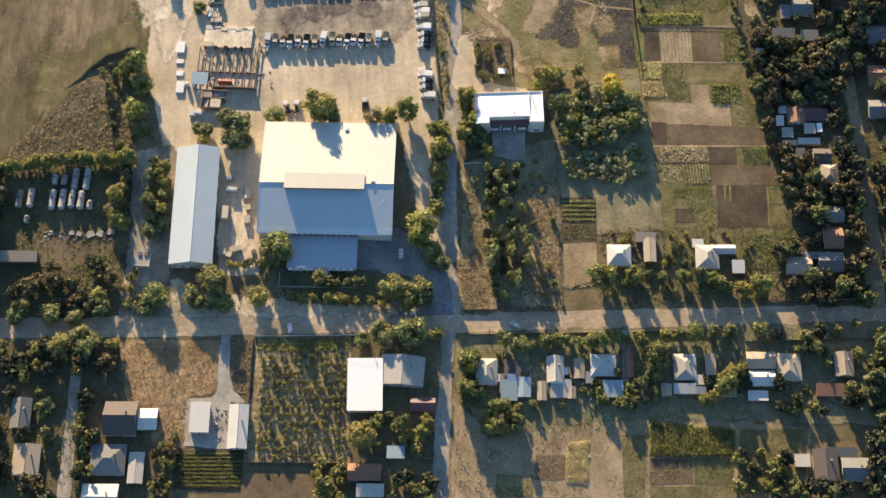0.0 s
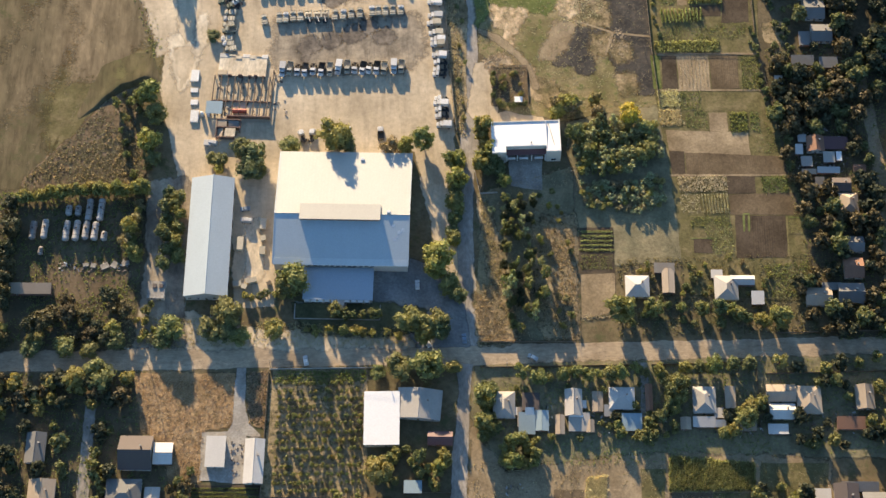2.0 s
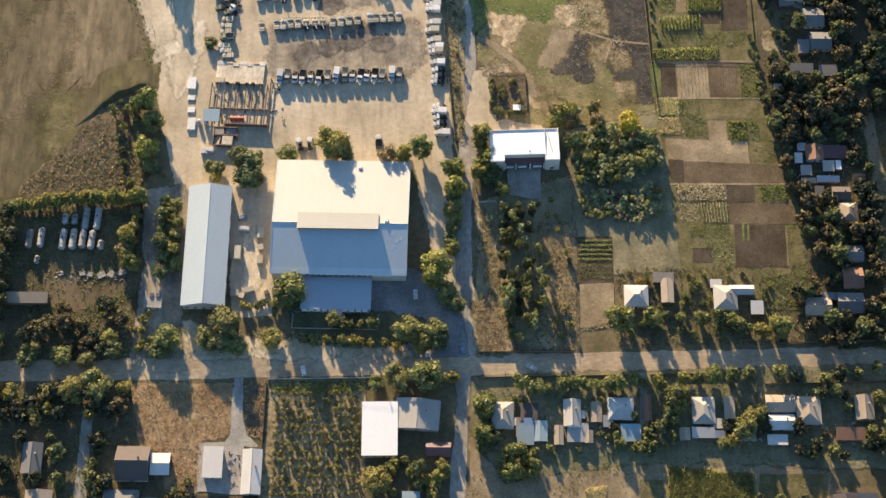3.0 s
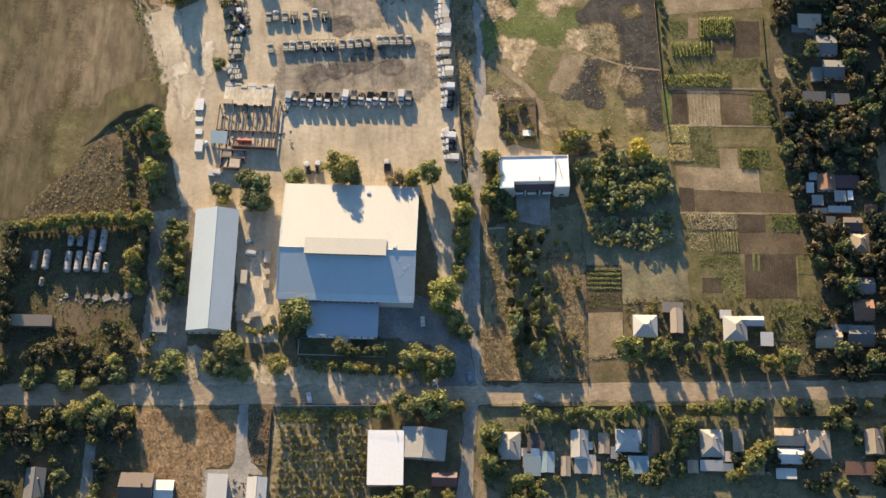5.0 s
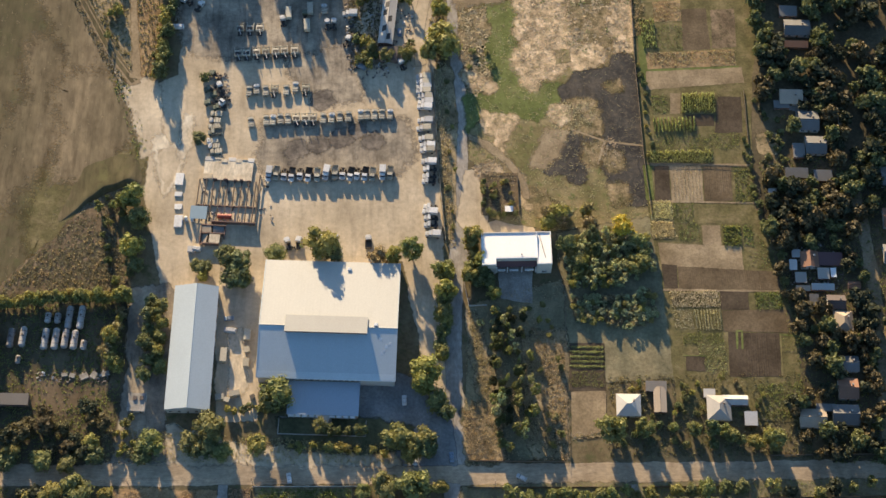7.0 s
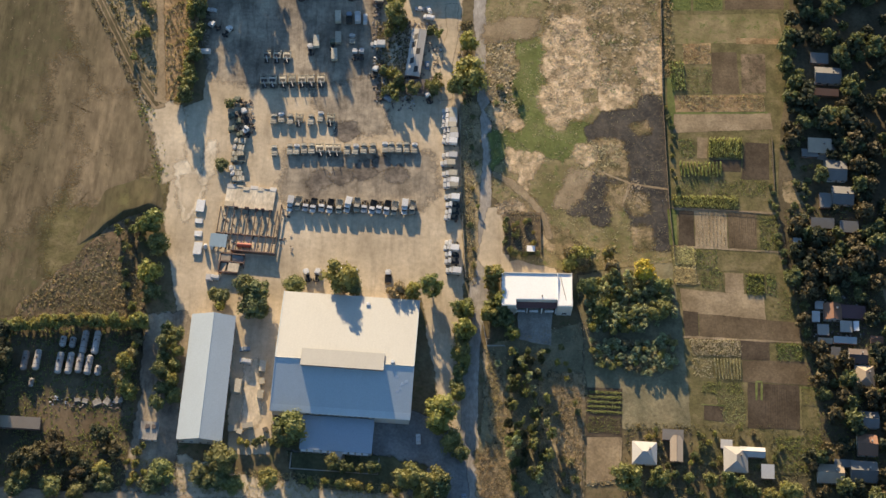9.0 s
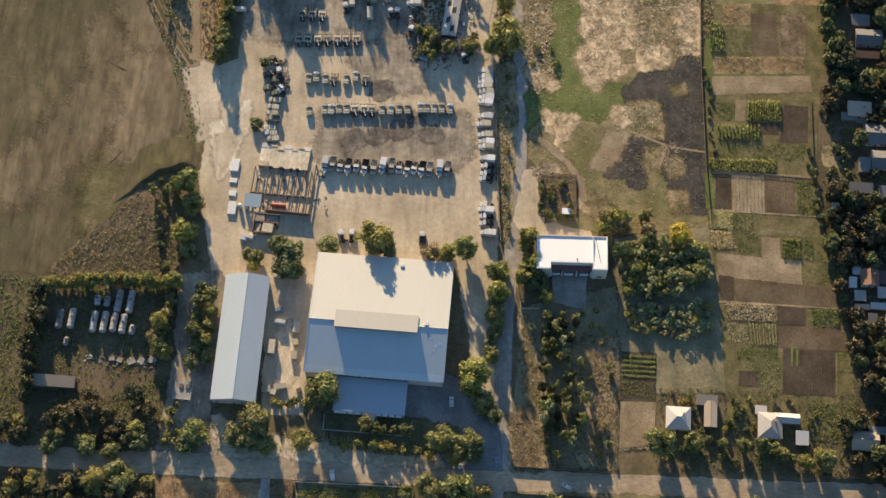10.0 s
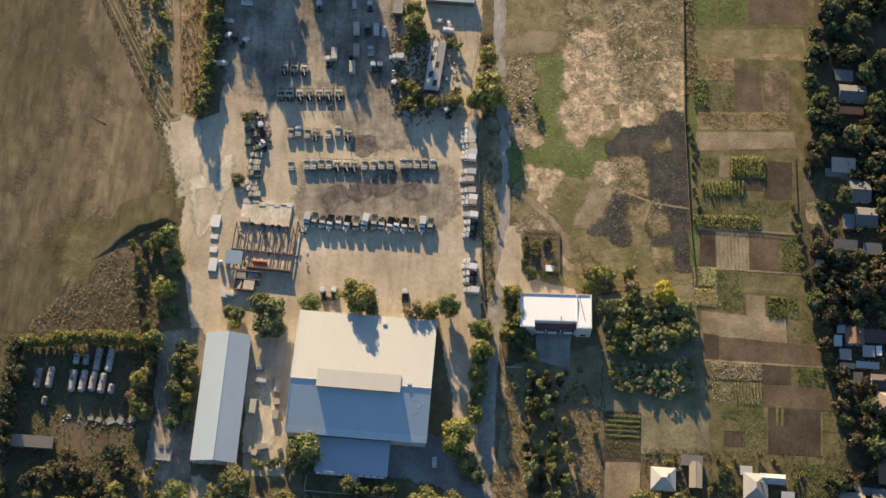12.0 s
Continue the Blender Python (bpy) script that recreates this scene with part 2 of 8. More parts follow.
MAT_BRICK = sheet("brown_brick", (0.24, 0.15, 0.11), (0.17, 0.12, 0.09), 0.9, per_object=0.2)
MAT_SLATE = sheet("fibre_slate", (0.46, 0.415, 0.35), (0.31, 0.28, 0.235), 0.8, rib=0.8)
# fibre slate darkened by colour, mainly for roofs near the view's dim edges
MAT_SLATE_DARKENED = sheet("darkened_slate", (0.21, 0.2, 0.18), (0.14, 0.13, 0.11), 0.85, rib=0.8)
MAT_SLATE_TAN = sheet("tan_slate", (0.45, 0.35, 0.245), (0.31, 0.245, 0.175), 0.85, rib=0.8)
MAT_RUST = sheet("rusted_tin", (0.30, 0.15, 0.085), (0.20, 0.115, 0.075), 0.8, rib=0.8)
MAT_TEAL = sheet("faded_blue_tin", (0.28, 0.37, 0.40), (0.22, 0.27, 0.28), 0.6, rib=0.8)
MAT_PALE = sheet("pale_slate", (0.6, 0.56, 0.495), (0.45, 0.42, 0.37), 0.7, rib=0.8)
MAT_DARK_ROOF = sheet("dark_brown_tile", (0.12, 0.09, 0.075), (0.085, 0.07, 0.06), 0.8, rib=0.6)
MAT_MAROON = sheet("maroon_tin", (0.16, 0.075, 0.07), (0.11, 0.065, 0.06), 0.6, rib=0.6)
MAT_WOOD = sheet("weathered_wood", (0.24, 0.18, 0.12), (0.15, 0.115, 0.08), 0.9)
MAT_STEEL_DARK = plain("rusty_steel", (0.09, 0.066, 0.052), 0.75, 0.2)
MAT_TANK = plain("grey_tank_paint", (0.50, 0.48, 0.45), 0.5, 0.0, 0.35)
MAT_CISTERN = sheet("rusty_cistern_paint", (0.44, 0.42, 0.385), (0.24, 0.17, 0.12), 0.65, per_object=0.45, amount=0.95)
MAT_GLASS = plain("dark_glass", (0.04, 0.05, 0.06), 0.12, 0.0, 0.2)
MAT_FRAME = plain("white_frame", (0.75, 0.74, 0.70), 0.5, 0.0, 0.1)
MAT_RUBBER = plain("tyre_rubber", (0.03, 0.03, 0.03), 0.85)
MAT_CHASSIS = plain("chassis_black", (0.05, 0.045, 0.04), 0.7)
MAT_CAB_WHITE = plain("white_paint", (0.72, 0.70, 0.66), 0.35)
MAT_CREAM = plain("cream_paint", (0.52, 0.465, 0.35), 0.5)
MAT_CAB_KHAKI = plain("khaki_paint", (0.30, 0.29, 0.22), 0.5)
MAT_CAB_GREEN = plain("olive_paint", (0.13, 0.15, 0.10), 0.5)
MAT_CAB_BLUE = plain("blue_grey_paint", (0.24, 0.30, 0.36), 0.45)
MAT_BED = plain("wooden_bed", (0.15, 0.125, 0.095), 0.85, 0.0, 0.5)
MAT_RED = plain("red_paint", (0.42, 0.09, 0.05), 0.6)
MAT_BARK = sheet("bark", (0.13, 0.10, 0.075), (0.08, 0.06, 0.045), 0.95)
MAT_LEAF = foliage("green_leaves", (0.165, 0.167, 0.055), (0.225, 0.22, 0.07), (0.29, 0.272, 0.09), 0.26)
MAT_LEAF_DARK = foliage("dark_leaves", (0.115, 0.127, 0.05), (0.155, 0.167, 0.064), (0.205, 0.21, 0.08), 0.26)
MAT_LEAF_GOLD = foliage("yellowing_leaves", (0.215, 0.19, 0.052), (0.285, 0.247, 0.066), (0.36, 0.305, 0.086), 0.26)
MAT_LEAF_YELLOW = foliage("bright_yellow_leaves", (0.34, 0.24, 0.02), (0.54, 0.39, 0.03), (0.68, 0.51, 0.05), 0.2)
MAT_LEAF_BROWN = foliage("tan_leaves", (0.16, 0.13, 0.062), (0.27, 0.215, 0.1), (0.4, 0.32, 0.16), 0.22)
MAT_LEAF_GREY = foliage("silver_leaves", (0.23, 0.24, 0.115), (0.36, 0.365, 0.175), (0.52, 0.5, 0.26), 0.28)
# deep and umber leaves: shade and dimming at the view's edges darken their colour
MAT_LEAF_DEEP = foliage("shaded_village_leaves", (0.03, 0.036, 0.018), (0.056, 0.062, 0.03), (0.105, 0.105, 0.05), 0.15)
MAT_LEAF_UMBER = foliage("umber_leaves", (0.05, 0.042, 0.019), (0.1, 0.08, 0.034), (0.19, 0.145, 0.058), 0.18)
MAT_WEED = foliage("weed_blades", (0.27, 0.21, 0.12), (0.38, 0.3, 0.17), (0.5, 0.395, 0.235), 0.4)
MAT_TAN_TUFT = foliage("tan_tufts", (0.3, 0.23, 0.135), (0.46, 0.35, 0.21), (0.62, 0.48, 0.31), 0.3)
MAT_WEED_RUST = foliage("rusty_blades", (0.29, 0.215, 0.13), (0.385, 0.29, 0.18), (0.48, 0.37, 0.24), 0.5)
MAT_WEED_DARK = foliage("dark_dry_blades", (0.13, 0.105, 0.055), (0.2, 0.16, 0.085), (0.29, 0.23, 0.13), 0.4)
MAT_WEED_GREEN = foliage("green_blades", (0.15, 0.17, 0.05), (0.215, 0.235, 0.072), (0.3, 0.31, 0.105), 0.4)
MAT_CORN = foliage("ripe_maize", (0.23, 0.24, 0.095), (0.32, 0.325, 0.135), (0.43, 0.42, 0.195), 0.4)
MAT_CORN_DRY = foliage("dry_maize", (0.5, 0.415, 0.24), (0.62, 0.52, 0.315), (0.72, 0.62, 0.4), 0.4)
MAT_STALK = foliage("pale_stalks", (0.36, 0.31, 0.21), (0.52, 0.45, 0.32), (0.68, 0.6, 0.45), 0.4)


# ---- building helpers ----
from mathutils.geometry import tessellate_polygon


def part(name, bm, material, parent=None, label=""):
    me = bpy.data.meshes.new(name)
    bm.normal_update()
    bm.to_mesh(me)
    bm.free()
    me.materials.append(material)
    ob = new(name, me)
    ob.parent = parent
    if label:
        ob["label"] = label
    return ob


def anchor(name, x, y, turn=0.0, z=0.0):
    ob = new(name)
    ob.empty_display_size = 0.5
    ob.matrix_basis = pose(x, y, z, 0, 0, turn)
    return ob


def box(bm, x0, x1, y0, y1, z0, z1, bevel=0.0):
    made = bmesh.ops.create_cube(bm, size=1.0, matrix=Matrix.LocRotScale(((x0 + x1) / 2, (y0 + y1) / 2, (z0 + z1) / 2), None, (x1 - x0, y1 - y0, z1 - z0)))
    if bevel:
        edges = list({e for v in made["verts"] for e in v.link_edges})
        bmesh.ops.bevel(bm, geom=edges, offset=bevel, segments=1, affect="EDGES", clamp_overlap=True)
    return bm


def boxed(*args, **kw):
    return box(bmesh.new(), *args, **kw)


def slab(points, thick, bm=None):
    """A plate whose upper face has the given corners (anticlockwise from above)."""
    bm = bm or bmesh.new()
    up = [bm.verts.new(p) for p in points]
    down = [bm.verts.new((x, y, z - thick)) for x, y, z in points]
    n = len(points)
    bm.faces.new(up)
    bm.faces.new(down[::-1])
    for i in range(n):
        bm.faces.new((up[i], down[i], down[(i + 1) % n], up[(i + 1) % n]))
    return bm


def tube(bm, a, b, r, r2=None, sides=10):
    a, b = Vector(a), Vector(b)
    m = Matrix.Translation((a + b) / 2) @ (b - a).to_track_quat("Z", "Y").to_matrix().to_4x4()
    bmesh.ops.create_cone(bm, cap_ends=True, segments=sides, radius1=r, radius2=r if r2 is None else r2, depth=(b - a).length, matrix=m)
    return bm


def outline(points, rough, step):
    """The polygon's edge cut into short pieces and frayed."""
    out, n = [], len(points)
    for i in range(n):
        a, b = Vector((*points[i], 0)), Vector((*points[(i + 1) % n], 0))
        count = max(1, int((b - a).length / step))
        side = Vector((b.y - a.y, a.x - b.x, 0)).normalized() if (b - a).length else Vector()
        for k in range(count):
            p = a.lerp(b, k / count)
            w = noise.noise(p * 0.11) * 1.2 + noise.noise(p * 0.45 + Vector((7, 3, 1))) * 0.8
            out.append((p.x + side.x * w * rough, p.y + side.y * w * rough))
    return out


LAYER = [0.004]


def land(name, material, points, rough=0.8, step=1.2, label="", category="ground", z=None, fade=0.0):
    """A sheet of ground over the one below, with a frayed edge; fade: the width of its worn rim."""
    LAYER[0] += 0.002
    z = LAYER[0] if z is None else z
    pts = outline(points, rough, step)
    area = sum(a[0] * b[1] - b[0] * a[1] for a, b in zip(pts, pts[1:] + pts[:1]))
    if area < 0:
        pts = pts[::-1]
    n = len(pts)
    tris = tessellate_polygon([[Vector((x, y, 0)) for x, y in pts]])
    faces = []
    for a, b, c in tris:
        (ax, ay), (bx, by), (cx, cy) = pts[a], pts[b], pts[c]
        faces.append((a, b, c) if (bx - ax) * (cy - ay) - (by - ay) * (cx - ax) > 0 else (a, c, b))
    rim = []
    if fade:
        for i in range(n):
            (ax, ay), (bx, by) = pts[i - 6], pts[(i + 6) % n]
            side = Vector((by - ay, ax - bx, 0)).normalized()
            rim.append((pts[i][0] + side.x * fade, pts[i][1] + side.y * fade))
        faces += [(i, n + i, n + (i + 1) % n, (i + 1) % n) for i in range(n)]
    me = bpy.data.meshes.new(name)
    me.from_pydata([(x, y, z) for x, y in pts] + [(x, y, z - 0.0012 - 0.00008 * (i % 9)) for i, (x, y) in enumerate(rim)], [], faces)
    if fade:
        bare = me.attributes.new("bare", "FLOAT", "POINT")
        bare.data.foreach_set("value", [0.0] * n + [1.0] * n)
    me.materials.append(material)
    return tagged(new(name, me), label or name.replace("_", " "), category, kind="structure")


def inside(x, y, poly):
    hit, n = False, len(poly)
    for i in range(n):
        (x0, y0), (x1, y1) = poly[i], poly[(i + 1) % n]
        if (y0 > y) != (y1 > y) and x < (x1 - x0) * (y - y0) / (y1 - y0) + x0:
            hit = not hit
    return hit


def spots_in(poly, count, rng, clump=0.0):
    xs, ys = [p[0] for p in poly], [p[1] for p in poly]
    out, tries = [], 0
    while len(out) < count and tries < count * 40:
        tries += 1
        x, y = rng.uniform(min(xs), max(xs)), rng.uniform(min(ys), max(ys))
        if inside(x, y, poly) and (not clump or noise.noise(Vector((x * 0.09, y * 0.09, 3.3))) + rng.uniform(-0.4, 0.4) > clump - 0.4):
            out.append((x, y))
    return out


def blades(name, material, places, high, wide, leaves, label, category, rng, thing="stuff"):
    """Tufts of leaning blades, all in one mesh."""
    verts, faces = [], []
    for x, y in places:
        h, w = high * rng.uniform(0.5, 1.25), wide * rng.uniform(0.6, 1.3)
        for _ in range(leaves):
            a, lean = rng.uniform(0, 6.283), rng.uniform(0.15, 1.0)
            dx, dy = math.cos(a), math.sin(a)
            k = len(verts)
            bx, by = x + dx * w * 0.2, y + dy * w * 0.2
            verts += [(bx - dy * w * 0.28, by + dx * w * 0.28, 0.0), (bx + dy * w * 0.28, by - dx * w * 0.28, 0.0), (bx + dx * w * lean, by + dy * w * lean, h * (1.15 - 0.5 * lean))]
            faces.append((k, k + 1, k + 2))
    me = bpy.data.meshes.new(name)
    me.from_pydata(verts, [], faces)
    me.materials.append(material)
    return tagged(new(name, me), label, category, kind=thing)


def weeds(name, material, poly, count, high=0.6, wide=0.9, leaves=5, label="", clump=0.0, seed=1, category="weeds", without=()):
    rng = random.Random(seed)
    places = [p for p in spots_in(poly, count, rng, clump) if not any(inside(*p, q) for q in without)]
    return blades(name, material, places, high, wide, leaves, label, category, rng)


def quad_point(q, u, v):
    a = [q[0][k] * (1 - u) + q[1][k] * u for k in (0, 1)]
    b = [q[3][k] * (1 - u) + q[2][k] * u for k in (0, 1)]
    return a[0] * (1 - v) + b[0] * v, a[1] * (1 - v) + b[1] * v


def crop(name, material, q, rows, per_row, high, wide, leaves, label, along_x=True, seed=1, gaps=0.08, loose=0.12, category="crop"):
    """Crop rows over a four-cornered plot (corners NW, NE, SE, SW)."""
    rng, places = random.Random(seed), []
    for r in range(rows):
        for k in range(per_row):
            if rng.random() < gaps:
                continue
            s, t = (r + 0.5) / rows, (k + rng.uniform(0, 1)) / per_row
            x, y = quad_point(q, t, s) if along_x else quad_point(q, s, t)
            places.append((x + rng.gauss(0, loose), y + rng.gauss(0, loose)))
    return blades(name, material, places, high, wide, leaves, label, category, rng)


# ---- ground, roads and fields ----
land("ground", MAT_LAND, [(-3000, -3000), (3000, -3000), (3000, 3000), (-3000, 3000)], 0, 6001, "dry grassland reaching to the horizon", z=0.0)
FIELD = [(-312.1, 270.2), (-213.4, 274.9), (-178.8, 190.8), (-136.8, 114.2), (-126.4, 76.3), (-136.0, 58.2), (-151.2, 48.3), (-165.2, 29.8), (-184.8, 10.1), (-187.9, -11.1), (-256.1, -29.3)]
land("field_west", MAT_FIELD, FIELD, 1.5, 3, "brown ploughed field with greenish patches", "field", fade=3)
land("field_streak", MAT_FIELD_PALE, [(-220.1, 46.9), (-200.1, 64.6), (-186.0, 82.5), (-178.4, 103.4), (-178.0, 130.6), (-169.8, 127.9), (-162.0, 107.1), (-169.4, 83.2), (-184.6, 62.4), (-204.3, 42.0)], 3.5, 1.5, "paler bare streak across the field", "field", fade=16)
land("field_streak", MAT_GARDEN, [(-172.7, 48.8), (-158.2, 75.0), (-136.5, 87.5), (-127.9, 73.4), (-138.5, 58.1), (-155.0, 48.2), (-172.3, 26.8)], 2.0, 1.5, "greenish strip along the field edge", "field", fade=12)
land("field_streak", MAT_FIELD_PALE, [(-179.8, 187.5), (-167.3, 162.3), (-154.8, 134.7), (-144.6, 113.8), (-152.0, 110.5), (-168.6, 140.2), (-184.4, 180.8)], 1.5, 1.5, "paler bare streak beside the track", "field", fade=12)
land("field_rut", MAT_FIELD, [(-151.5, 106.0), (-148.9, 101.7), (-145.1, 100.1), (-140.4, 99.7), (-140.3, 98.8), (-145.5, 98.9), (-149.8, 100.4), (-152.5, 105.7)], 0.3, 1.0, "curved wheel rut in the field", "rut", fade=0.6)
land("field_streak", MAT_FIELD_PALE, [(-166.0, 108.0), (-150.0, 112.0), (-139.0, 100.0), (-140.0, 82.0), (-150.0, 66.0), (-163.0, 62.0), (-160.0, 84.0)], 3.0, 1.5, "sunlit tan stubble on the field", "field", fade=14)
WASTE = [(-135.3, 56.6), (-151.0, 46.4), (-165.0, 28.2), (-184.6, 8.5), (-185.8, -0.5), (-129.9, 1.7), (-133.9, 20.2), (-138.1, 36.4)]
land("waste_ground", MAT_SCRUB_DARK, WASTE, 1.0, 1.5, "dead brown weeds on a waste triangle", "waste ground", fade=2)


def bank(name, material, points, label):
    """An earth bank: it rises gently from the field and drops steeply to the waste ground. Points: x, y, height."""
    rows, count = [], 10
    line = []
    for (x0, y0, h0), (x1, y1, h1) in zip(points, points[1:]):
        side = Vector((y1 - y0, x0 - x1)).normalized()
        line += [(x0 + (x1 - x0) * k / count, y0 + (y1 - y0) * k / count, h0 + (h1 - h0) * k / count, side) for k in range(count)]
    x, y, h = points[-1]
    line.append((x, y, h, line[-1][3]))
    for x, y, h, side in line:
        w = noise.noise(Vector((x * 0.12, y * 0.12, 2.0)))
        h, reach = h * (1 + 0.35 * w), 0.25 + min(0.75, h / 2.5)
        rows.append([(x + side.x * (o * reach + w * 1.4), y + side.y * (o * reach + w * 1.4), z * h - 0.02) for o, z in ((16, 0.0), (9, 0.3), (4, 0.72), (1.2, 1.0), (0.3, 0.96), (-0.6, 0.45), (-1.6, 0.0))])
    width = len(rows[0])
    me = bpy.data.meshes.new(name)
    me.from_pydata([p for r in rows for p in r], [], [(i * width + k, i * width + k + 1, (i + 1) * width + k + 1, (i + 1) * width + k) for i in range(len(rows) - 1) for k in range(width - 1)])
    me.materials.append(material)
    for f in me.polygons:
        f.use_smooth = True
    return tagged(new(name, me), label, "bank", kind="structure")


bank("field_bank", MAT_FIELD, [(-127.5, 57.4, 0.0), (-133.0, 58.2, 1.9), (-143.0, 54.0, 2.2), (-151.0, 48.6, 1.1), (-157.0, 43.0, 0.45), (-163.0, 37.0, 0.0)], "earth bank at the edge of the ploughed field")
YARD = [(-137.9, 115.3), (-123.3, 110.2), (-112.9, 115.2), (-111.4, 158.4), (-120.8, 265.0), (0.2, 270.7), (4.8, 195.8), (6.7, 141.8), (8.9, 23.4), (8.1, 7.3), (14.5, -28.7), (18.0, -60.9), (3.6, -51.6), (-8.2, 17.3), (-42.7, 15.9), (-69.7, 14.8), (-71.7, -57.0), (-88.1, -57.7), (-90.9, 3.3), (-114.1, 2.4), (-125.6, 50.8), (-123.9, 76.4)]
land("yard", MAT_YARD, YARD, 0.9, 1.5, "packed sandy vehicle yard with tyre marks", "yard", fade=1.5)
land("yard_apron", MAT_YARD, [(-149.0, 141.0), (-145.6, 140.0), (-136.6, 121.5), (-128.7, 112.2), (-122.8, 108.0), (-121.0, 96.0), (-121.0, 76.0), (-128.0, 72.0), (-129.4, 84.2), (-133.9, 98.8), (-139.5, 109.3), (-144.0, 124.2)], 1.2, 1.2, "sandy mouth of the field track", "track", fade=3.5)
land("oil_stain", MAT_YARD_DARK, [(-118.2, 244.1), (-38.5, 247.9), (-33.2, 161.9), (-35.8, 130.7), (-48.4, 121.0), (-62.0, 129.5), (-90.8, 126.8), (-108.2, 130.6), (-112.5, 164.7)], 2.5, 1.5, "dark oily dirt in the yard", "dirt", fade=9)
land("oil_stain", MAT_YARD_DARK, [(-70.8, 85.0), (-10.5, 86.4), (-5.0, 72.8), (-12.4, 65.4), (-45.4, 65.4), (-57.9, 62.6), (-68.9, 67.3)], 2.2, 1.5, "dark oily dirt in the yard", "dirt", fade=9)
land("oil_stain", MAT_YARD_DARK, [(-58.9, 120.6), (-35.6, 127.6), (-31.9, 103.7), (-47.3, 101.6)], 2.2, 1.5, "dark oily dirt in the yard", "dirt", fade=9)
# a paler sheet paints the sunlit strip on the yard's sand
land("gravel_spill", MAT_SPILL, [(-83.5, -18.0), (-79.5, -16.0), (-78.4, -30.0), (-77.6, -44.0), (-83.0, -46.0), (-82.6, -32.0)], 0.9, 1.2, "sand between shed and hall with sunlight in its colour", "gravel", fade=3)
for x, y, w in ((-57.0, 74.0, 4.5), (-45.6, 100.4, 5.0), (-22.4, 78.3, 4.0), (-37.1, 79.9, 4.5), (-47.2, 76.4, 3.5), (-29.1, 84.0, 3.0), (-58.6, 67.5, 2.6)):
    land("oil_stain", MAT_OIL, [(x - w, y - w * 0.3), (x - w * 0.2, y - w * 0.8), (x + w, y - w * 0.2), (x + w * 0.4, y + w * 0.9), (x - w * 0.6, y + w * 0.6)], 1.2, 1.0, "dark oil stain soaked into sand", "dirt", fade=3.5)
land("gravel_spill", MAT_SPILL, [(-122.0, 80.0), (-118.6, 80.6), (-116.4, 74.0), (-113.2, 79.0), (-110.2, 72.0), (-112.0, 62.0), (-116.2, 52.5), (-119.4, 62.5)], 1.6, 1.2, "pale gravel spilled on the sand", "gravel", fade=4)
land("gravel_spill", MAT_SPILL, [(-109.6, 82.0), (-108.6, 92.3), (-106.6, 92.0), (-106.4, 77.2), (-110.0, 71.2)], 1.5, 1.2, "pale gravel spilled on the sand", "gravel", fade=4)

MAIN_ROAD = [(-256.4, -73.3), (-138.6, -74.7), (-70.0, -75.6), (5.9, -78.3), (18.1, -77.8), (76.8, -78.8), (135.5, -78.7), (201.1, -78.4), (294.8, -77.6), (293.1, -86.6), (199.9, -87.6), (134.7, -87.3), (76.3, -87.2), (17.9, -87.6), (-25.9, -85.7), (-72.2, -85.8), (-137.9, -85.5), (-255.0, -83.4)]
land("road", MAT_ROAD, MAIN_ROAD, 0.5, 1.5, "dusty village road of worn asphalt", "road", fade=0.9)
SIDE_ROAD = [(8.2, 271.1), (15.3, 271.5), (18.2, 164.2), (21.5, 91.3), (20.7, 62.5), (24.2, 29.4), (18.0, 12.1), (16.4, -8.1), (16.2, -36.3), (15.3, -52.8), (17.7, -77.6), (8.3, -78.4), (6.1, -68.7), (9.5, -47.2), (10.1, -16.5), (12.0, 21.1), (15.6, 40.0), (15.6, 62.3), (17.1, 91.1), (14.5, 120.7), (12.6, 163.9)]
land("side_road", MAT_LANE, SIDE_ROAD, 0.5, 1.5, "grey unpaved side road", "road", fade=0.8)
land("weed_strip", MAT_SCRUB, [(6.6, 117.0), (14.4, 118.0), (16.8, 91.0), (15.3, 62.0), (15.0, 42.0), (12.4, 26.0), (10.8, 26.1), (8.5, 59.2)], 0.8, 1.0, "dead weeds between fence and side road", "weeds", fade=1.0)
land("layby", MAT_YARD, [(20.2, 62.0), (26.8, 61.7), (28.4, 51.6), (29.1, 35.1), (48.6, 40.8), (50.6, 30.5), (22.5, 28.8), (16.1, 36.7)], 0.6, 1.2, "sandy pull-in before the white building", "parking", fade=1.2)
land("south_lane", MAT_LANE, [(7.7, -86.8), (14.5, -87.0), (12.7, -100.4), (11.7, -120.8), (10.6, -140.6), (8.3, -211.1), (-0.1, -210.9), (3.4, -159.9), (4.8, -135.5), (6.6, -115.6), (8.8, -100.3)], 0.6, 1.2, "pale grey dirt lane", "road", fade=0.8)
land("plaza", MAT_PLAZA, [(-27.4, -36.3), (-10.8, -36.7), (7.1, -44.4), (11.3, -55.4), (13.2, -78.5), (-23.5, -77.6), (-60.5, -61.7), (-61.8, -55.7), (-27.4, -56.6)], 0.6, 1.2, "old asphalt forecourt in the shade", "forecourt", fade=1)
land("verge_strip", MAT_YARD, [(-139.6, -59.7), (-122.7, -52.0), (-109.9, -60.5), (-70.1, -70.8), (-45.6, -67.4), (-13.6, -72.3), (-11.2, -77.9), (-138.6, -74.7)], 2.0, 1.5, "sandy verge under roadside trees", "verge", fade=3)
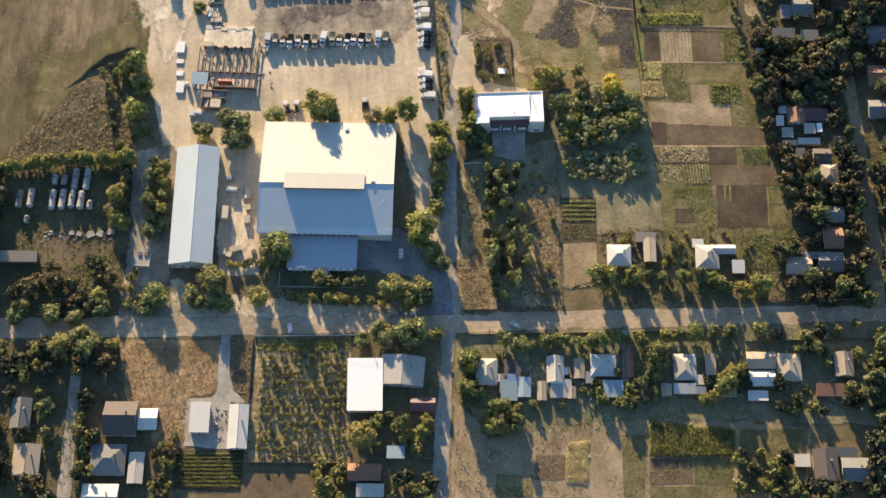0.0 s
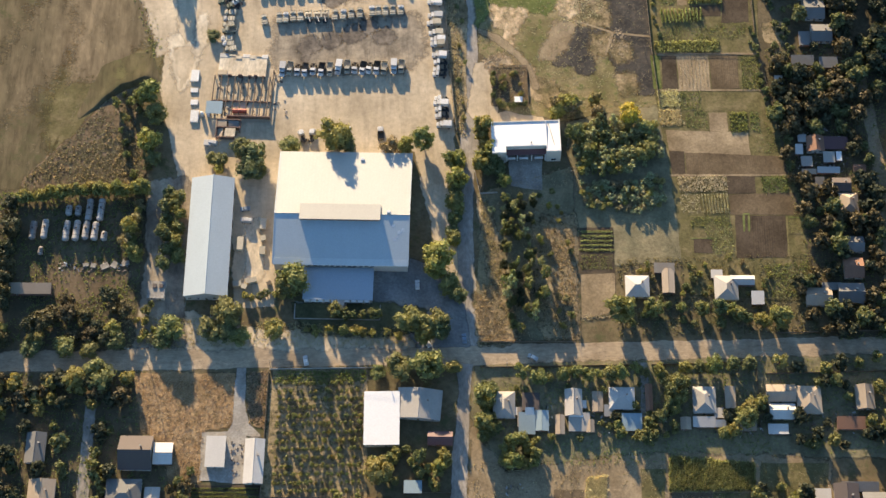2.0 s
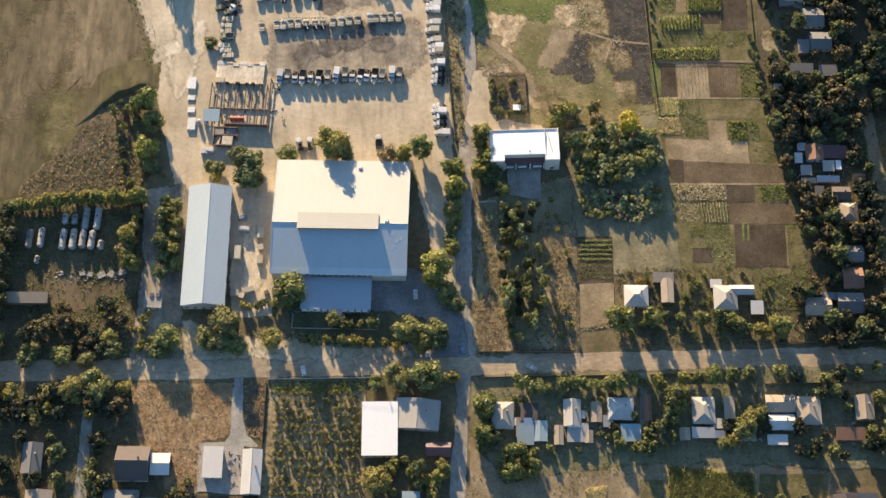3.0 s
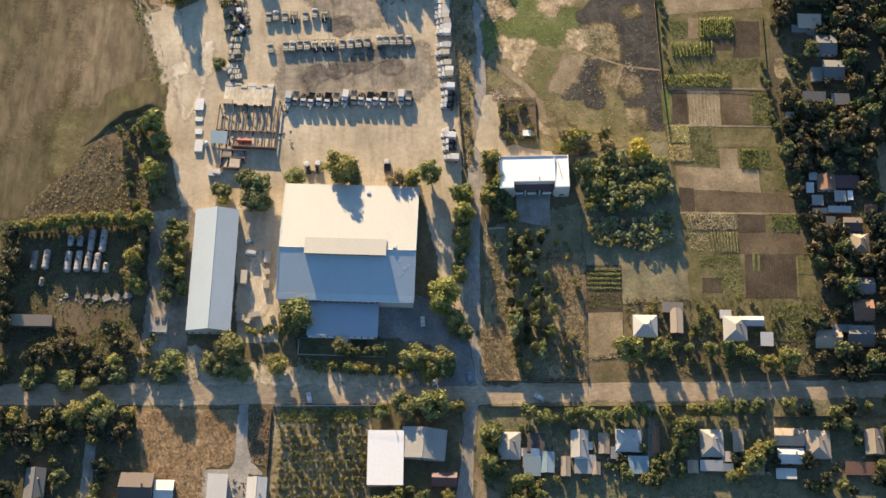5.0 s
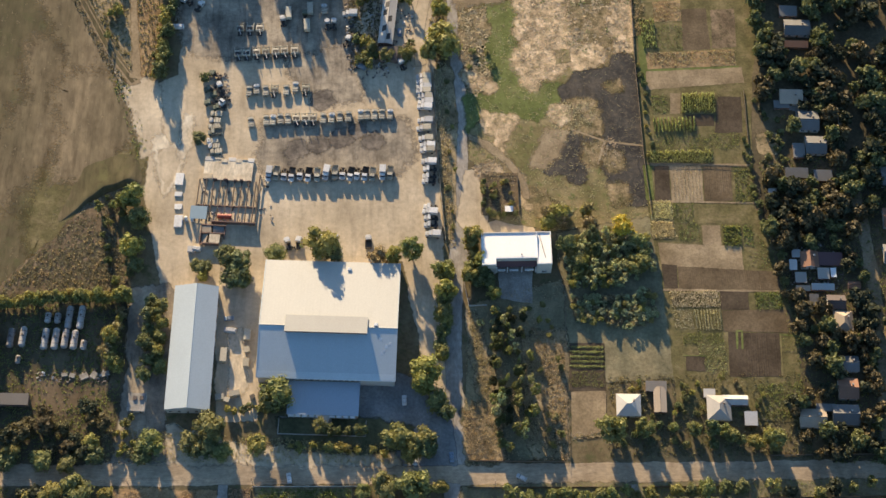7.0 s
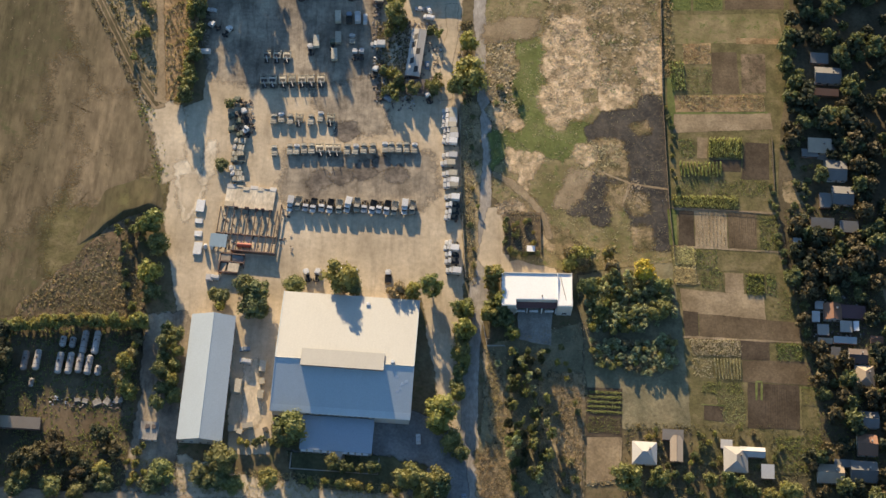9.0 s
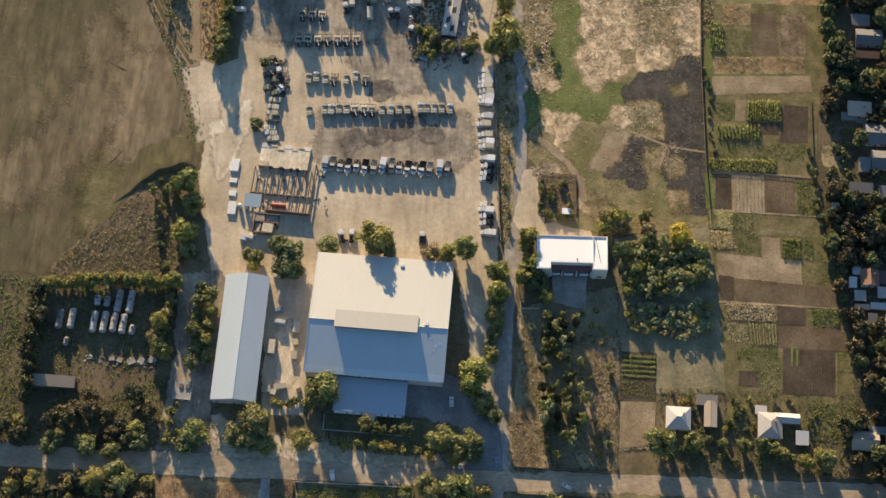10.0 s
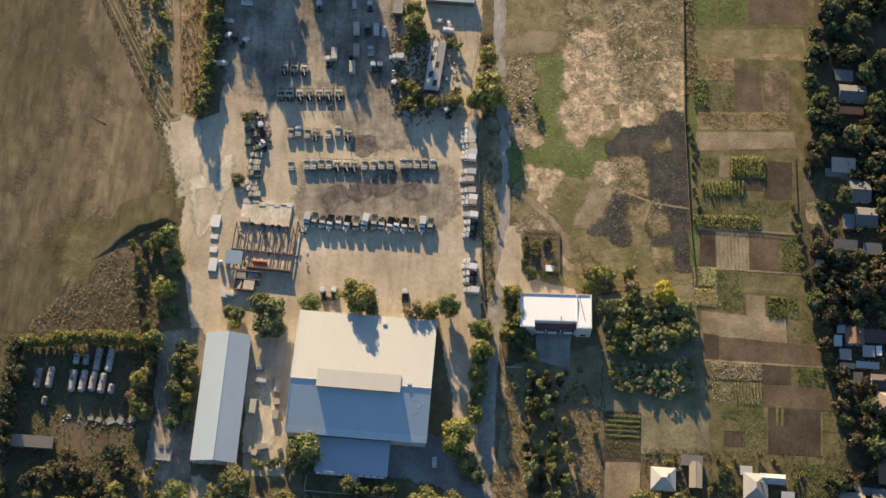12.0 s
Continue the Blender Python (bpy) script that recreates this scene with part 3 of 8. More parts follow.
# this dark sheet lengthens the hall's shadow over the grass
land("lawn", MAT_SHADOWED_LAWN, [(-62.0, -57.0), (-20.0, -58.0), (-6.0, -62.0), (-10.0, -71.0), (-30.0, -72.0), (-58.0, -69.0)], 1.5, 1.2, "green lawn with the hall's shadow in its colour", "lawn", fade=3)
# sandy lane; its shade is painted with the dark dirt colour
land("west_lane", MAT_YARD_DARK, [(-128.4, 4.3), (-113.1, 6.2), (-109.7, 0.9), (-111.3, -52.3), (-109.2, -75.4), (-132.5, -74.9), (-129.2, -46.4), (-128.6, -27.0)], 1.2, 1.5, "dirt lane beside the long shed with shade in its colour", "lane", fade=2)
land("wood_edge", MAT_SHADED_FLOOR, [(-240.9, 2.9), (-130.2, 0.0), (-129.7, -38.1), (-132.5, -74.9), (-231.9, -73.4)], 1.5, 1.5, "dirt round the cistern store with shade in its colour", "ground", fade=2)
land("tank_yard", MAT_EARTH, [(-171.1, -37.1), (-136.1, -35.7), (-136.4, -51.7), (-152.4, -54.0), (-167.5, -50.9)], 1.5, 1.2, "bare dirt of the cistern store", "yard", fade=2)
land("field_track", MAT_EARTH_PALE, [(-203.6, 261.1), (-199.6, 261.3), (-168.0, 175.0), (-143.6, 129.0), (-131.8, 111.4), (-136.3, 110.0), (-148.3, 128.8), (-172.3, 174.8)], 0.5, 1.2, "worn earth track along the field", "track", fade=1.5)
land("field_rut", MAT_FIELD, [(-202.5, 261.2), (-201.6, 261.2), (-170.7, 174.9), (-145.5, 127.4), (-134.4, 111.8), (-135.4, 111.2), (-146.5, 126.8), (-171.7, 174.9)], 0.2, 1.0, "dark wheel rut of the field track", "rut", fade=0.6)
land("field_rut", MAT_FIELD, [(-200.5, 261.3), (-199.9, 261.3), (-168.5, 175.0), (-144.1, 129.0), (-132.8, 113.1), (-133.5, 112.5), (-144.8, 128.4), (-169.3, 175.0)], 0.2, 1.0, "dark wheel rut of the field track", "rut", fade=0.5)
land("farm_track", MAT_EARTH_PALE, [(-152.4, 263.5), (-149.0, 263.7), (-134.9, 144.8), (-130.9, 112.9), (-136.3, 114.2), (-138.1, 144.7)], 0.4, 1.2, "pale gravel farm track", "track", fade=0.7)
land("bank_weeds", MAT_SCRUB, [(-175.3, 241.5), (-150.2, 242.6), (-136.0, 117.2), (-145.2, 132.0), (-169.2, 178.2)], 0.8, 1.2, "weedy bank between two tracks", "bank", fade=1.5)
land("bank_weeds", MAT_RUST_WEED, [(-144.6, 242.9), (-130.2, 243.6), (-120.5, 158.0), (-120.9, 117.9), (-130.5, 114.4)], 0.8, 1.2, "reddish weeds beside the farm track", "bank", fade=1.5)

MEADOW = [(16.7, 271.5), (104.1, 275.7), (101.6, 124.5), (103.1, 38.1), (58.5, 30.8), (31.1, 37.9), (27.8, 62.8), (22.1, 68.3), (22.8, 91.4), (18.7, 151.6)]
land("meadow", MAT_MEADOW, MEADOW, 0.8, 1.5, "dry meadow of yellowed grass", "meadow", fade=1)
land("grass_strip", MAT_GREEN, [(33.0, 157.0), (45.9, 154.4), (47.0, 122.1), (50.1, 108.8), (64.7, 107.3), (63.0, 95.4), (53.7, 89.2), (35.7, 93.1), (26.7, 91.5), (21.6, 82.6), (21.6, 100.1), (27.7, 115.3), (31.4, 136.7)], 1.6, 1.0, "fresh green grass strip", "grass", fade=3)
STRAW = [(48.0, 154.5), (53.9, 165.2), (64.1, 163.1), (68.2, 141.4), (70.6, 123.1), (62.1, 113.2), (51.7, 107.3), (47.5, 119.1)]
land("tussock_patch", MAT_TUSSOCK, [(45.7, 251.8), (102.0, 254.4), (100.7, 129.0), (80.0, 118.1), (70.1, 126.2), (65.9, 150.6), (48.5, 154.5)], 3.5, 1.2, "tan tussocky dry grass", "grass", fade=5)
land("tussock_patch", MAT_TUSSOCK, [(19.8, 148.6), (31.2, 150.6), (30.2, 124.4), (23.7, 116.6), (19.7, 124.0)], 2.0, 1.2, "tan tussocky dry grass", "grass", fade=3)
land("tussock_patch", MAT_TUSSOCK, [(21.1, 116.5), (32.9, 115.5), (33.0, 103.0), (23.1, 104.6)], 2.0, 1.2, "tan tussocky dry grass", "grass", fade=3)
land("tussock_patch", MAT_TUSSOCK, [(28.3, 65.1), (39.7, 69.0), (46.0, 58.0), (61.1, 41.9), (56.1, 34.8), (36.0, 54.7)], 2.5, 1.2, "tan tussocky dry grass", "grass", fade=4)
land("straw_patch", MAT_STRAW, STRAW, 3.2, 0.9, "bleached straw-coloured grass", "grass", fade=6)
land("straw_patch", MAT_STRAW, [(70.9, 126.2), (77.5, 128.9), (84.3, 128.0), (85.3, 122.3), (74.7, 116.7), (71.1, 119.5)], 2.0, 0.9, "bleached straw-coloured grass", "grass", fade=4)
land("straw_patch", MAT_STRAW, [(92.8, 151.2), (100.3, 153.7), (100.6, 127.5), (93.2, 125.3)], 2.0, 0.9, "bleached straw-coloured grass", "grass", fade=4)
BURNT = [(65.5, 104.5), (69.0, 107.2), (72.5, 112.4), (79.4, 115.2), (88.6, 116.7), (93.3, 122.8), (99.6, 122.9), (101.6, 116.4), (101.7, 104.7), (102.7, 86.8), (103.0, 69.2), (102.3, 44.0), (95.9, 43.9), (90.6, 49.2), (86.5, 56.4), (83.5, 65.0), (85.5, 76.3), (82.9, 81.2), (82.2, 95.2), (78.9, 99.0), (66.5, 98.7)]
land("burnt_patch", MAT_BURNT, BURNT, 2.0, 0.9, "blackened burnt ground", "ground", fade=2.5)
land("burnt_patch", MAT_BURNT, [(69.5, 82.8), (76.2, 80.5), (82.8, 77.5), (84.4, 75.0), (80.7, 66.2), (75.7, 63.6), (75.0, 57.4), (70.0, 54.8), (66.2, 60.9), (58.5, 59.5), (55.8, 61.9), (60.3, 69.4), (64.9, 75.8)], 2.0, 0.9, "blackened burnt ground with thin regrowth", "ground", fade=3)
land("tussock_patch", MAT_TUSSOCK, [(68.8, 97.5), (78.9, 98.0), (81.6, 93.9), (82.3, 81.2), (76.2, 81.1), (69.6, 84.1), (65.1, 85.9)], 2.2, 0.9, "brownish tussocks beside burnt ground", "grass", fade=4)
land("tussock_patch", MAT_TUSSOCK, [(76.0, 76.0), (82.7, 76.2), (80.7, 65.6), (76.3, 64.2), (74.8, 69.8)], 2.0, 0.9, "brown tussocks left unburnt", "grass", fade=5)
land("bare_spot", MAT_EARTH_PALE, [(58.9, 81.9), (66.7, 82.1), (64.9, 75.8), (60.3, 69.4), (55.8, 63.7), (51.4, 65.5), (56.0, 74.3)], 1.6, 1.0, "smooth tan bare spot beside burnt ground", "ground", fade=4)
for patch in ([(61.1, 95.4), (67.6, 96.1), (68.6, 89.1), (64.0, 85.9), (60.2, 90.9)], [(29.3, 92.7), (34.9, 90.3), (42.8, 91.1), (43.9, 87.9), (38.8, 82.7), (38.2, 73.9), (35.9, 71.4), (34.3, 80.1), (30.4, 85.1)], [(21.4, 113.8), (30.5, 110.8), (35.0, 107.0), (32.2, 103.0), (28.2, 105.5), (22.6, 109.3)], [(26.5, 63.7), (34.8, 63.9), (36.1, 59.0), (31.5, 56.4), (27.1, 60.0)]):
    land("straw_patch", MAT_STRAW, patch, 2.0, 0.8, "bleached straw-coloured grass", "grass", fade=3)
for patch in ([(85.3, 70.0), (90.3, 68.9), (91.2, 63.9), (86.7, 62.8)], [(86.4, 52.8), (91.9, 52.9), (93.0, 46.8), (87.2, 43.7)], [(88.2, 107.0), (92.8, 108.4), (93.8, 105.1), (89.8, 104.4)]):
    land("tussock_patch", MAT_TUSSOCK, patch, 1.6, 0.8, "unburnt tussocks on blackened ground", "grass", fade=5)
for path in ([(68.2, 84.4), (85.0, 77.4), (102.9, 74.7), (102.9, 74.0), (84.9, 76.6), (68.2, 83.8)], [(84.7, 77.3), (85.3, 77.0), (82.8, 70.0), (81.0, 64.9), (80.4, 65.2), (82.1, 70.2)]):
    land("footpath", MAT_EARTH_PALE, path, 0.25, 0.8, "thin trodden path across the burnt ground", "path", fade=0.4)
land("yard_lane", MAT_YARD, [(-1.1, 172.7), (3.9, 172.9), (4.2, 156.8), (1.8, 137.7), (2.4, 120.0), (-2.0, 119.0), (-2.5, 132.9), (-2.0, 143.9), (-0.3, 156.6)], 0.5, 1.0, "sandy lane between scrap and trees", "lane", fade=1.2)
land("grass_hollow", MAT_MEADOW, [(64.2, 126.8), (70.6, 127.2), (71.0, 120.6), (64.2, 119.4)], 0.8, 0.9, "mown square in the straw grass", "grass", fade=1.2)
land("bare_spot", MAT_EARTH_PALE, [(19.1, 160.4), (31.1, 164.8), (41.8, 164.6), (38.0, 156.8), (24.5, 154.9), (18.7, 153.0)], 1.4, 1.0, "bare sandy spot in the meadow", "ground", fade=5)

land("meadow_track", MAT_EARTH_PALE, [(22.4, 80.9), (30.7, 76.6), (38.4, 69.5), (44.0, 62.4), (47.1, 54.6), (48.1, 48.0), (46.8, 47.9), (45.3, 54.6), (42.2, 61.2), (36.9, 67.8), (30.2, 74.3), (22.0, 78.9)], 0.5, 1.0, "curved worn track in the meadow", "track", fade=1.6)
land("fenced_garden", MAT_SCRUB_DARK, [(27.6, 60.6), (43.5, 60.1), (43.8, 40.1), (27.6, 40.0)], 0.6, 1.0, "rough dirt of a small fenced garden", "garden", fade=1.2)
ORCHARD = [(18.8, -5.3), (64.1, 8.0), (60.5, -76.8), (18.2, -77.0), (16.7, -55.5), (18.7, -36.4)]
land("orchard_floor", MAT_SHADE_GRASS, ORCHARD, 0.8, 1.2, "shaded weedy ground of an old orchard", "ground")
WEED_A = [(19.5, -8.2), (23.0, -8.3), (26.9, -31.0), (29.4, -47.7), (26.2, -55.8), (21.7, -36.4)]
WEED_B = [(47.6, -17.5), (61.5, -19.2), (59.8, -76.8), (52.0, -75.2), (50.0, -48.2), (46.5, -31.5)]
WEED_D = [(21.0, -50.0), (31.0, -52.0), (34.0, -76.5), (19.0, -76.5)]
WEED_E = [(44.0, -22.0), (52.0, -20.0), (54.0, -74.0), (46.0, -76.0), (43.0, -50.0)]
WEED_C = [(16.8, -54.2), (22.4, -58.4), (30.4, -77.3), (18.1, -77.6)]
for poly in (WEED_A, WEED_B, WEED_C, WEED_D, WEED_E):
    land("weed_strip", MAT_SCRUB, poly, 1.6, 1.0, "sunlit strip of dead brown weeds", "weeds", fade=2.5)
land("wood_floor", MAT_SHADE_GRASS, [(61.0, 29.6), (103.5, 36.8), (107.2, 0.8), (108.7, -40.1), (79.6, -41.2), (64.2, -31.8), (62.8, 4.2)], 0.8, 1.2, "ground under a small wood with shade in its tone", "ground", fade=2)
land("office_court", MAT_CONCRETE, [(33.2, 13.0), (48.8, 13.0), (48.1, -4.6), (34.0, -2.2)], 0.3, 1.0, "grey paved court before the white building", "court")

land("rusty_plot", MAT_RUST_WEED, [(-130.5, -87.8), (-87.2, -88.9), (-86.4, -110.8), (-99.0, -113.0), (-100.4, -135.5), (-113.4, -135.1), (-116.3, -117.6), (-125.4, -112.3)], 1.0, 1.2, "plot of rusty orange weeds", "weeds", fade=2)
land("farm_path", MAT_CONCRETE, [(-86.0, -86.0), (-82.4, -86.1), (-82.6, -103.2), (-80.6, -110.9), (-75.7, -116.6), (-90.0, -116.3), (-87.1, -110.7), (-86.8, -98.0)], 0.4, 1.0, "pale concrete path to a farmstead", "path", fade=0.6)
land("farm_court", MAT_CONCRETE, [(-100.2, -114.2), (-81.0, -114.7), (-81.2, -137.2), (-100.4, -135.5)], 0.4, 1.0, "concrete farm court", "court")
land("orchard_plot", MAT_SCRUB, [(-70.9, -86.9), (-30.3, -87.4), (-31.1, -144.5), (-74.9, -143.4), (-72.2, -103.5)], 0.5, 1.2, "orchard plot with thin dry grass", "orchard")
land("southwest_ground", MAT_SHADED_FLOOR, [(-242.7, -84.7), (-130.0, -87.5), (-126.1, -112.3), (-113.3, -137.6), (-103.9, -185.6), (-230.3, -182.6)], 1.0, 1.5, "grass round the farm houses with shade in its colour", "ground")
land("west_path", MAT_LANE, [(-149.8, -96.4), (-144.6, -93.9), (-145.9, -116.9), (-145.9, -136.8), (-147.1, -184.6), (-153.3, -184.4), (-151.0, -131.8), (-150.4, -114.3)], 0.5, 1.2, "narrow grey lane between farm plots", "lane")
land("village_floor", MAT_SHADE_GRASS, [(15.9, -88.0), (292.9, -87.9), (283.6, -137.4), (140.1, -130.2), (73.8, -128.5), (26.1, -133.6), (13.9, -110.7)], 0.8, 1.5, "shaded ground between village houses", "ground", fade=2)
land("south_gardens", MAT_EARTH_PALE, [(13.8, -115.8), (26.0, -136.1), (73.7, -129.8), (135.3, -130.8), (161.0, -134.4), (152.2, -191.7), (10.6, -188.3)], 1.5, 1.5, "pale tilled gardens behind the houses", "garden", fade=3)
land("village_east", MAT_SHADED_FLOOR, [(172.6, 278.9), (303.3, 285.1), (302.3, -38.1), (294.4, -80.0), (172.1, -79.6), (162.1, -48.3), (157.8, -6.0), (152.0, 66.0), (155.5, 111.8)], 1.5, 1.5, "ground of the eastern village with shade in its colour", "ground")
land("east_road", MAT_EARTH_PALE, [(198.8, 58.6), (202.1, 22.1), (202.8, -12.9), (203.0, -49.4), (200.9, -80.3), (192.9, -80.1), (195.1, -49.2), (196.4, -12.8), (196.6, 19.2), (193.6, 58.7)], 0.6, 1.2, "grey back lane of the village", "road")

land("garden_path", MAT_CONCRETE, [(86.2, -88.2), (89.0, -88.3), (87.6, -112.0), (85.0, -112.0)], 0.3, 1.0, "grey concrete path to a village yard", "path", fade=0.6)
land("house_court", MAT_CONCRETE, [(172.0, 102.6), (181.1, 103.2), (179.4, 81.7), (174.1, 81.1), (174.7, 92.1), (171.1, 92.7)], 0.4, 1.0, "worn concrete court between village houses", "court")
land("sandy_patch", MAT_SCRUB, [(155.7, 80.0), (164.1, 80.0), (163.6, 69.1), (155.3, 69.8)], 1.2, 1.0, "dry tan weeds beside a village garden", "ground", fade=1.5)

# ---- garden plots east of the meadow ----
GARDENS = [(106.1, 275.7), (171.2, 278.8), (163.6, 158.0), (154.6, 97.0), (149.7, 45.0), (156.6, 21.9), (162.9, -17.0), (163.3, -62.0), (108.1, -56.5), (106.9, -19.4), (105.2, 11.0), (102.6, 30.8), (102.4, 66.0), (102.1, 124.5)]
land("garden_land", MAT_GARDEN, GARDENS, 0.6, 1.5, "weedy allotment land", "garden")


def plot(material, a, b, c, d, name="garden_bed", label="tilled garden bed"):
    return land(name, material, [a, b, c, d], 0.25, 1.0, label, "garden bed")


plot(MAT_MEADOW, (107.3, 170.1), (159.1, 173.0), (160.8, 156.7), (106.7, 153.6), label="fallow bed with olive weeds")
plot(MAT_RUST_WEED, (112.1, 153.9), (125.7, 154.8), (125.2, 143.0), (112.2, 142.4), label="bed of rusty dead weeds")
plot(MAT_RUST_WEED, (138.2, 158.2), (159.6, 158.5), (159.4, 155.3), (138.0, 154.7), label="strip of rusty dead weeds")
plot(MAT_GREEN, (107.6, 116.0), (150.6, 117.3), (150.5, 115.8), (107.6, 113.9), label="green grass balk between beds")
plot(MAT_GREEN, (103.8, 135.2), (107.4, 134.5), (107.3, 106.2), (103.7, 106.0), label="green grass strip by the fence")
plot(MAT_SCRUB_DARK, (139.6, 149.2), (151.3, 149.7), (150.6, 127.8), (139.0, 127.3), label="weedy dark bed")
plot(MAT_GARDEN, (114.0, 140.3), (124.9, 140.8), (124.3, 126.7), (113.7, 126.2), label="green weedy bed")
plot(MAT_GREEN, (106.8, 207.1), (117.8, 207.6), (117.1, 173.4), (106.3, 172.9), label="green garden bed")
plot(MAT_GREEN, (119.4, 207.6), (133.8, 208.3), (132.2, 173.7), (118.1, 173.1), label="green garden bed")
plot(MAT_EARTH, (135.1, 208.4), (164.1, 209.7), (162.0, 175.7), (133.6, 174.4))
plot(MAT_EARTH, (125.8, 149.5), (137.8, 150.0), (138.0, 126.7), (124.8, 126.1))
plot(MAT_RUST_WEED, (106.9, 124.7), (149.0, 126.6), (149.3, 117.5), (107.4, 115.7))
plot(MAT_EARTH_PALE, (106.5, 114.5), (151.8, 116.4), (152.1, 108.1), (105.7, 104.3))
plot(MAT_EARTH_DARK, (139.0, 100.3), (150.1, 100.3), (148.9, 80.7), (135.8, 80.8))
plot(MAT_EARTH_PALE, (116.9, 102.4), (121.6, 102.3), (120.9, 91.2), (116.1, 91.3))
plot(MAT_EARTH_DARK, (121.9, 90.9), (136.6, 90.8), (136.1, 84.4), (127.7, 84.5))
plot(MAT_GREEN, (101.3, 64.2), (105.5, 64.1), (105.4, 46.2), (101.8, 46.2), label="green strip bed")
plot(MAT_EARTH_DARK, (106.5, 64.4), (113.2, 63.8), (113.1, 45.8), (105.9, 45.9))
plot(MAT_EARTH_PALE, (113.7, 63.8), (128.2, 63.4), (127.9, 45.1), (113.5, 45.2))
plot(MAT_EARTH, (128.8, 63.4), (141.7, 63.3), (141.3, 45.1), (128.4, 45.1))
plot(MAT_GARDEN, (123.2, 44.0), (149.6, 43.3), (149.0, 33.4), (124.0, 33.6))
plot(MAT_EARTH_PALE, (125.7, 33.0), (134.1, 32.9), (133.8, 22.7), (125.7, 23.3))
plot(MAT_EARTH_PALE, (105.5, 24.5), (142.6, 22.0), (142.9, 10.2), (106.5, 12.7))
plot(MAT_EARTH, (113.3, 12.6), (157.4, 9.5), (159.0, -0.5), (113.1, 1.7))
plot(MAT_EARTH_DARK, (106.3, 13.8), (113.1, 13.2), (112.8, 1.7), (106.6, 1.8))
plot(MAT_EARTH_DARK, (131.0, 0.5), (143.6, 0.4), (143.3, -8.7), (130.8, -8.9))
plot(MAT_EARTH, (131.3, -9.2), (160.7, -8.8), (162.6, -20.2), (131.0, -19.0))
plot(MAT_EARTH_DARK, (132.9, -19.5), (155.1, -20.2), (154.7, -40.5), (131.7, -40.4))
plot(MAT_EARTH_DARK, (113.6, -30.2), (121.7, -30.8), (121.6, -37.7), (113.3, -37.1))
plot(MAT_GARDEN, (155.6, -20.7), (162.4, -21.3), (162.3, -29.9), (155.3, -29.4), label="green garden bed")
plot(MAT_EARTH_DARK, (63.3, -23.5), (78.6, -23.9), (77.8, -46.2), (62.4, -45.8), label="dark bed with vegetable rows")
plot(MAT_EARTH_PALE, (62.8, -46.3), (77.8, -46.2), (77.2, -64.6), (62.3, -66.9))
plot(MAT_EARTH, (93.9, -145.6), (111.5, -146.0), (111.2, -157.2), (93.1, -156.7))
plot(MAT_GARDEN, (111.7, -146.0), (129.1, -146.4), (127.1, -157.5), (111.5, -157.2), label="green garden bed")
plot(MAT_GARDEN, (93.0, -157.7), (128.0, -158.0), (125.7, -181.7), (90.8, -180.9))
plot(MAT_GARDEN, (82.8, -135.0), (93.2, -135.2), (90.4, -161.9), (82.0, -161.7))
plot(MAT_EARTH, (46.5, -143.0), (58.8, -143.3), (58.2, -154.0), (46.0, -153.7))
plot(MAT_GARDEN, (30.2, -150.9), (45.2, -151.7), (44.8, -160.9), (29.0, -160.5))
plot(MAT_EARTH_DARK, (-105.1, -137.3), (-75.1, -138.0), (-76.4, -155.1), (-103.6, -153.9), label="dark bed with green vegetable rows")
plot(MAT_GARDEN, (132.7, -133.7), (161.0, -134.4), (156.8, -161.1), (128.9, -160.0))
plot(MAT_EARTH, (-75.3, -147.1), (-44.7, -147.8), (-44.4, -177.7), (-75.6, -176.9))
plot(MAT_GREEN, (136.4, -19.0), (137.2, -19.0), (136.6, -27.5), (135.9, -27.5), label="green edging of a narrow bed")
plot(MAT_GREEN, (138.7, -19.0), (139.4, -19.0), (138.9, -27.5), (138.1, -27.5), label="green edging of a narrow bed")
plot(MAT_GREEN, (136.5, -18.5), (139.4, -18.5), (139.4, -19.3), (136.4, -19.3), label="green edging of a narrow bed")
plot(MAT_EARTH_PALE, (104.8, 65.3), (151.4, 64.1), (151.3, 62.9), (104.7, 63.8), "garden_path", "narrow trodden path between beds")
plot(MAT_EARTH_PALE, (106.1, 1.8), (157.6, 0.3), (157.5, -0.5), (106.0, 0.7), "garden_path", "narrow trodden path between beds")
plot(MAT_EARTH_PALE, (103.5, 45.9), (151.5, 44.4), (151.4, 43.5), (103.5, 45.0), "garden_path", "narrow trodden path between beds")
plot(MAT_GREEN, (155.6, -20.7), (163.4, -21.3), (163.4, -21.9), (155.5, -21.3), label="green edging of a garden bed")
plot(MAT_MEADOW, (155.3, -20.7), (156.1, -20.7), (155.0, -40.0), (154.2, -40.0), label="green edging of a garden bed")
plot(MAT_GREEN, (112.4, -29.9), (122.7, -30.2), (122.6, -30.8), (112.3, -30.4), label="green edging of a garden bed")


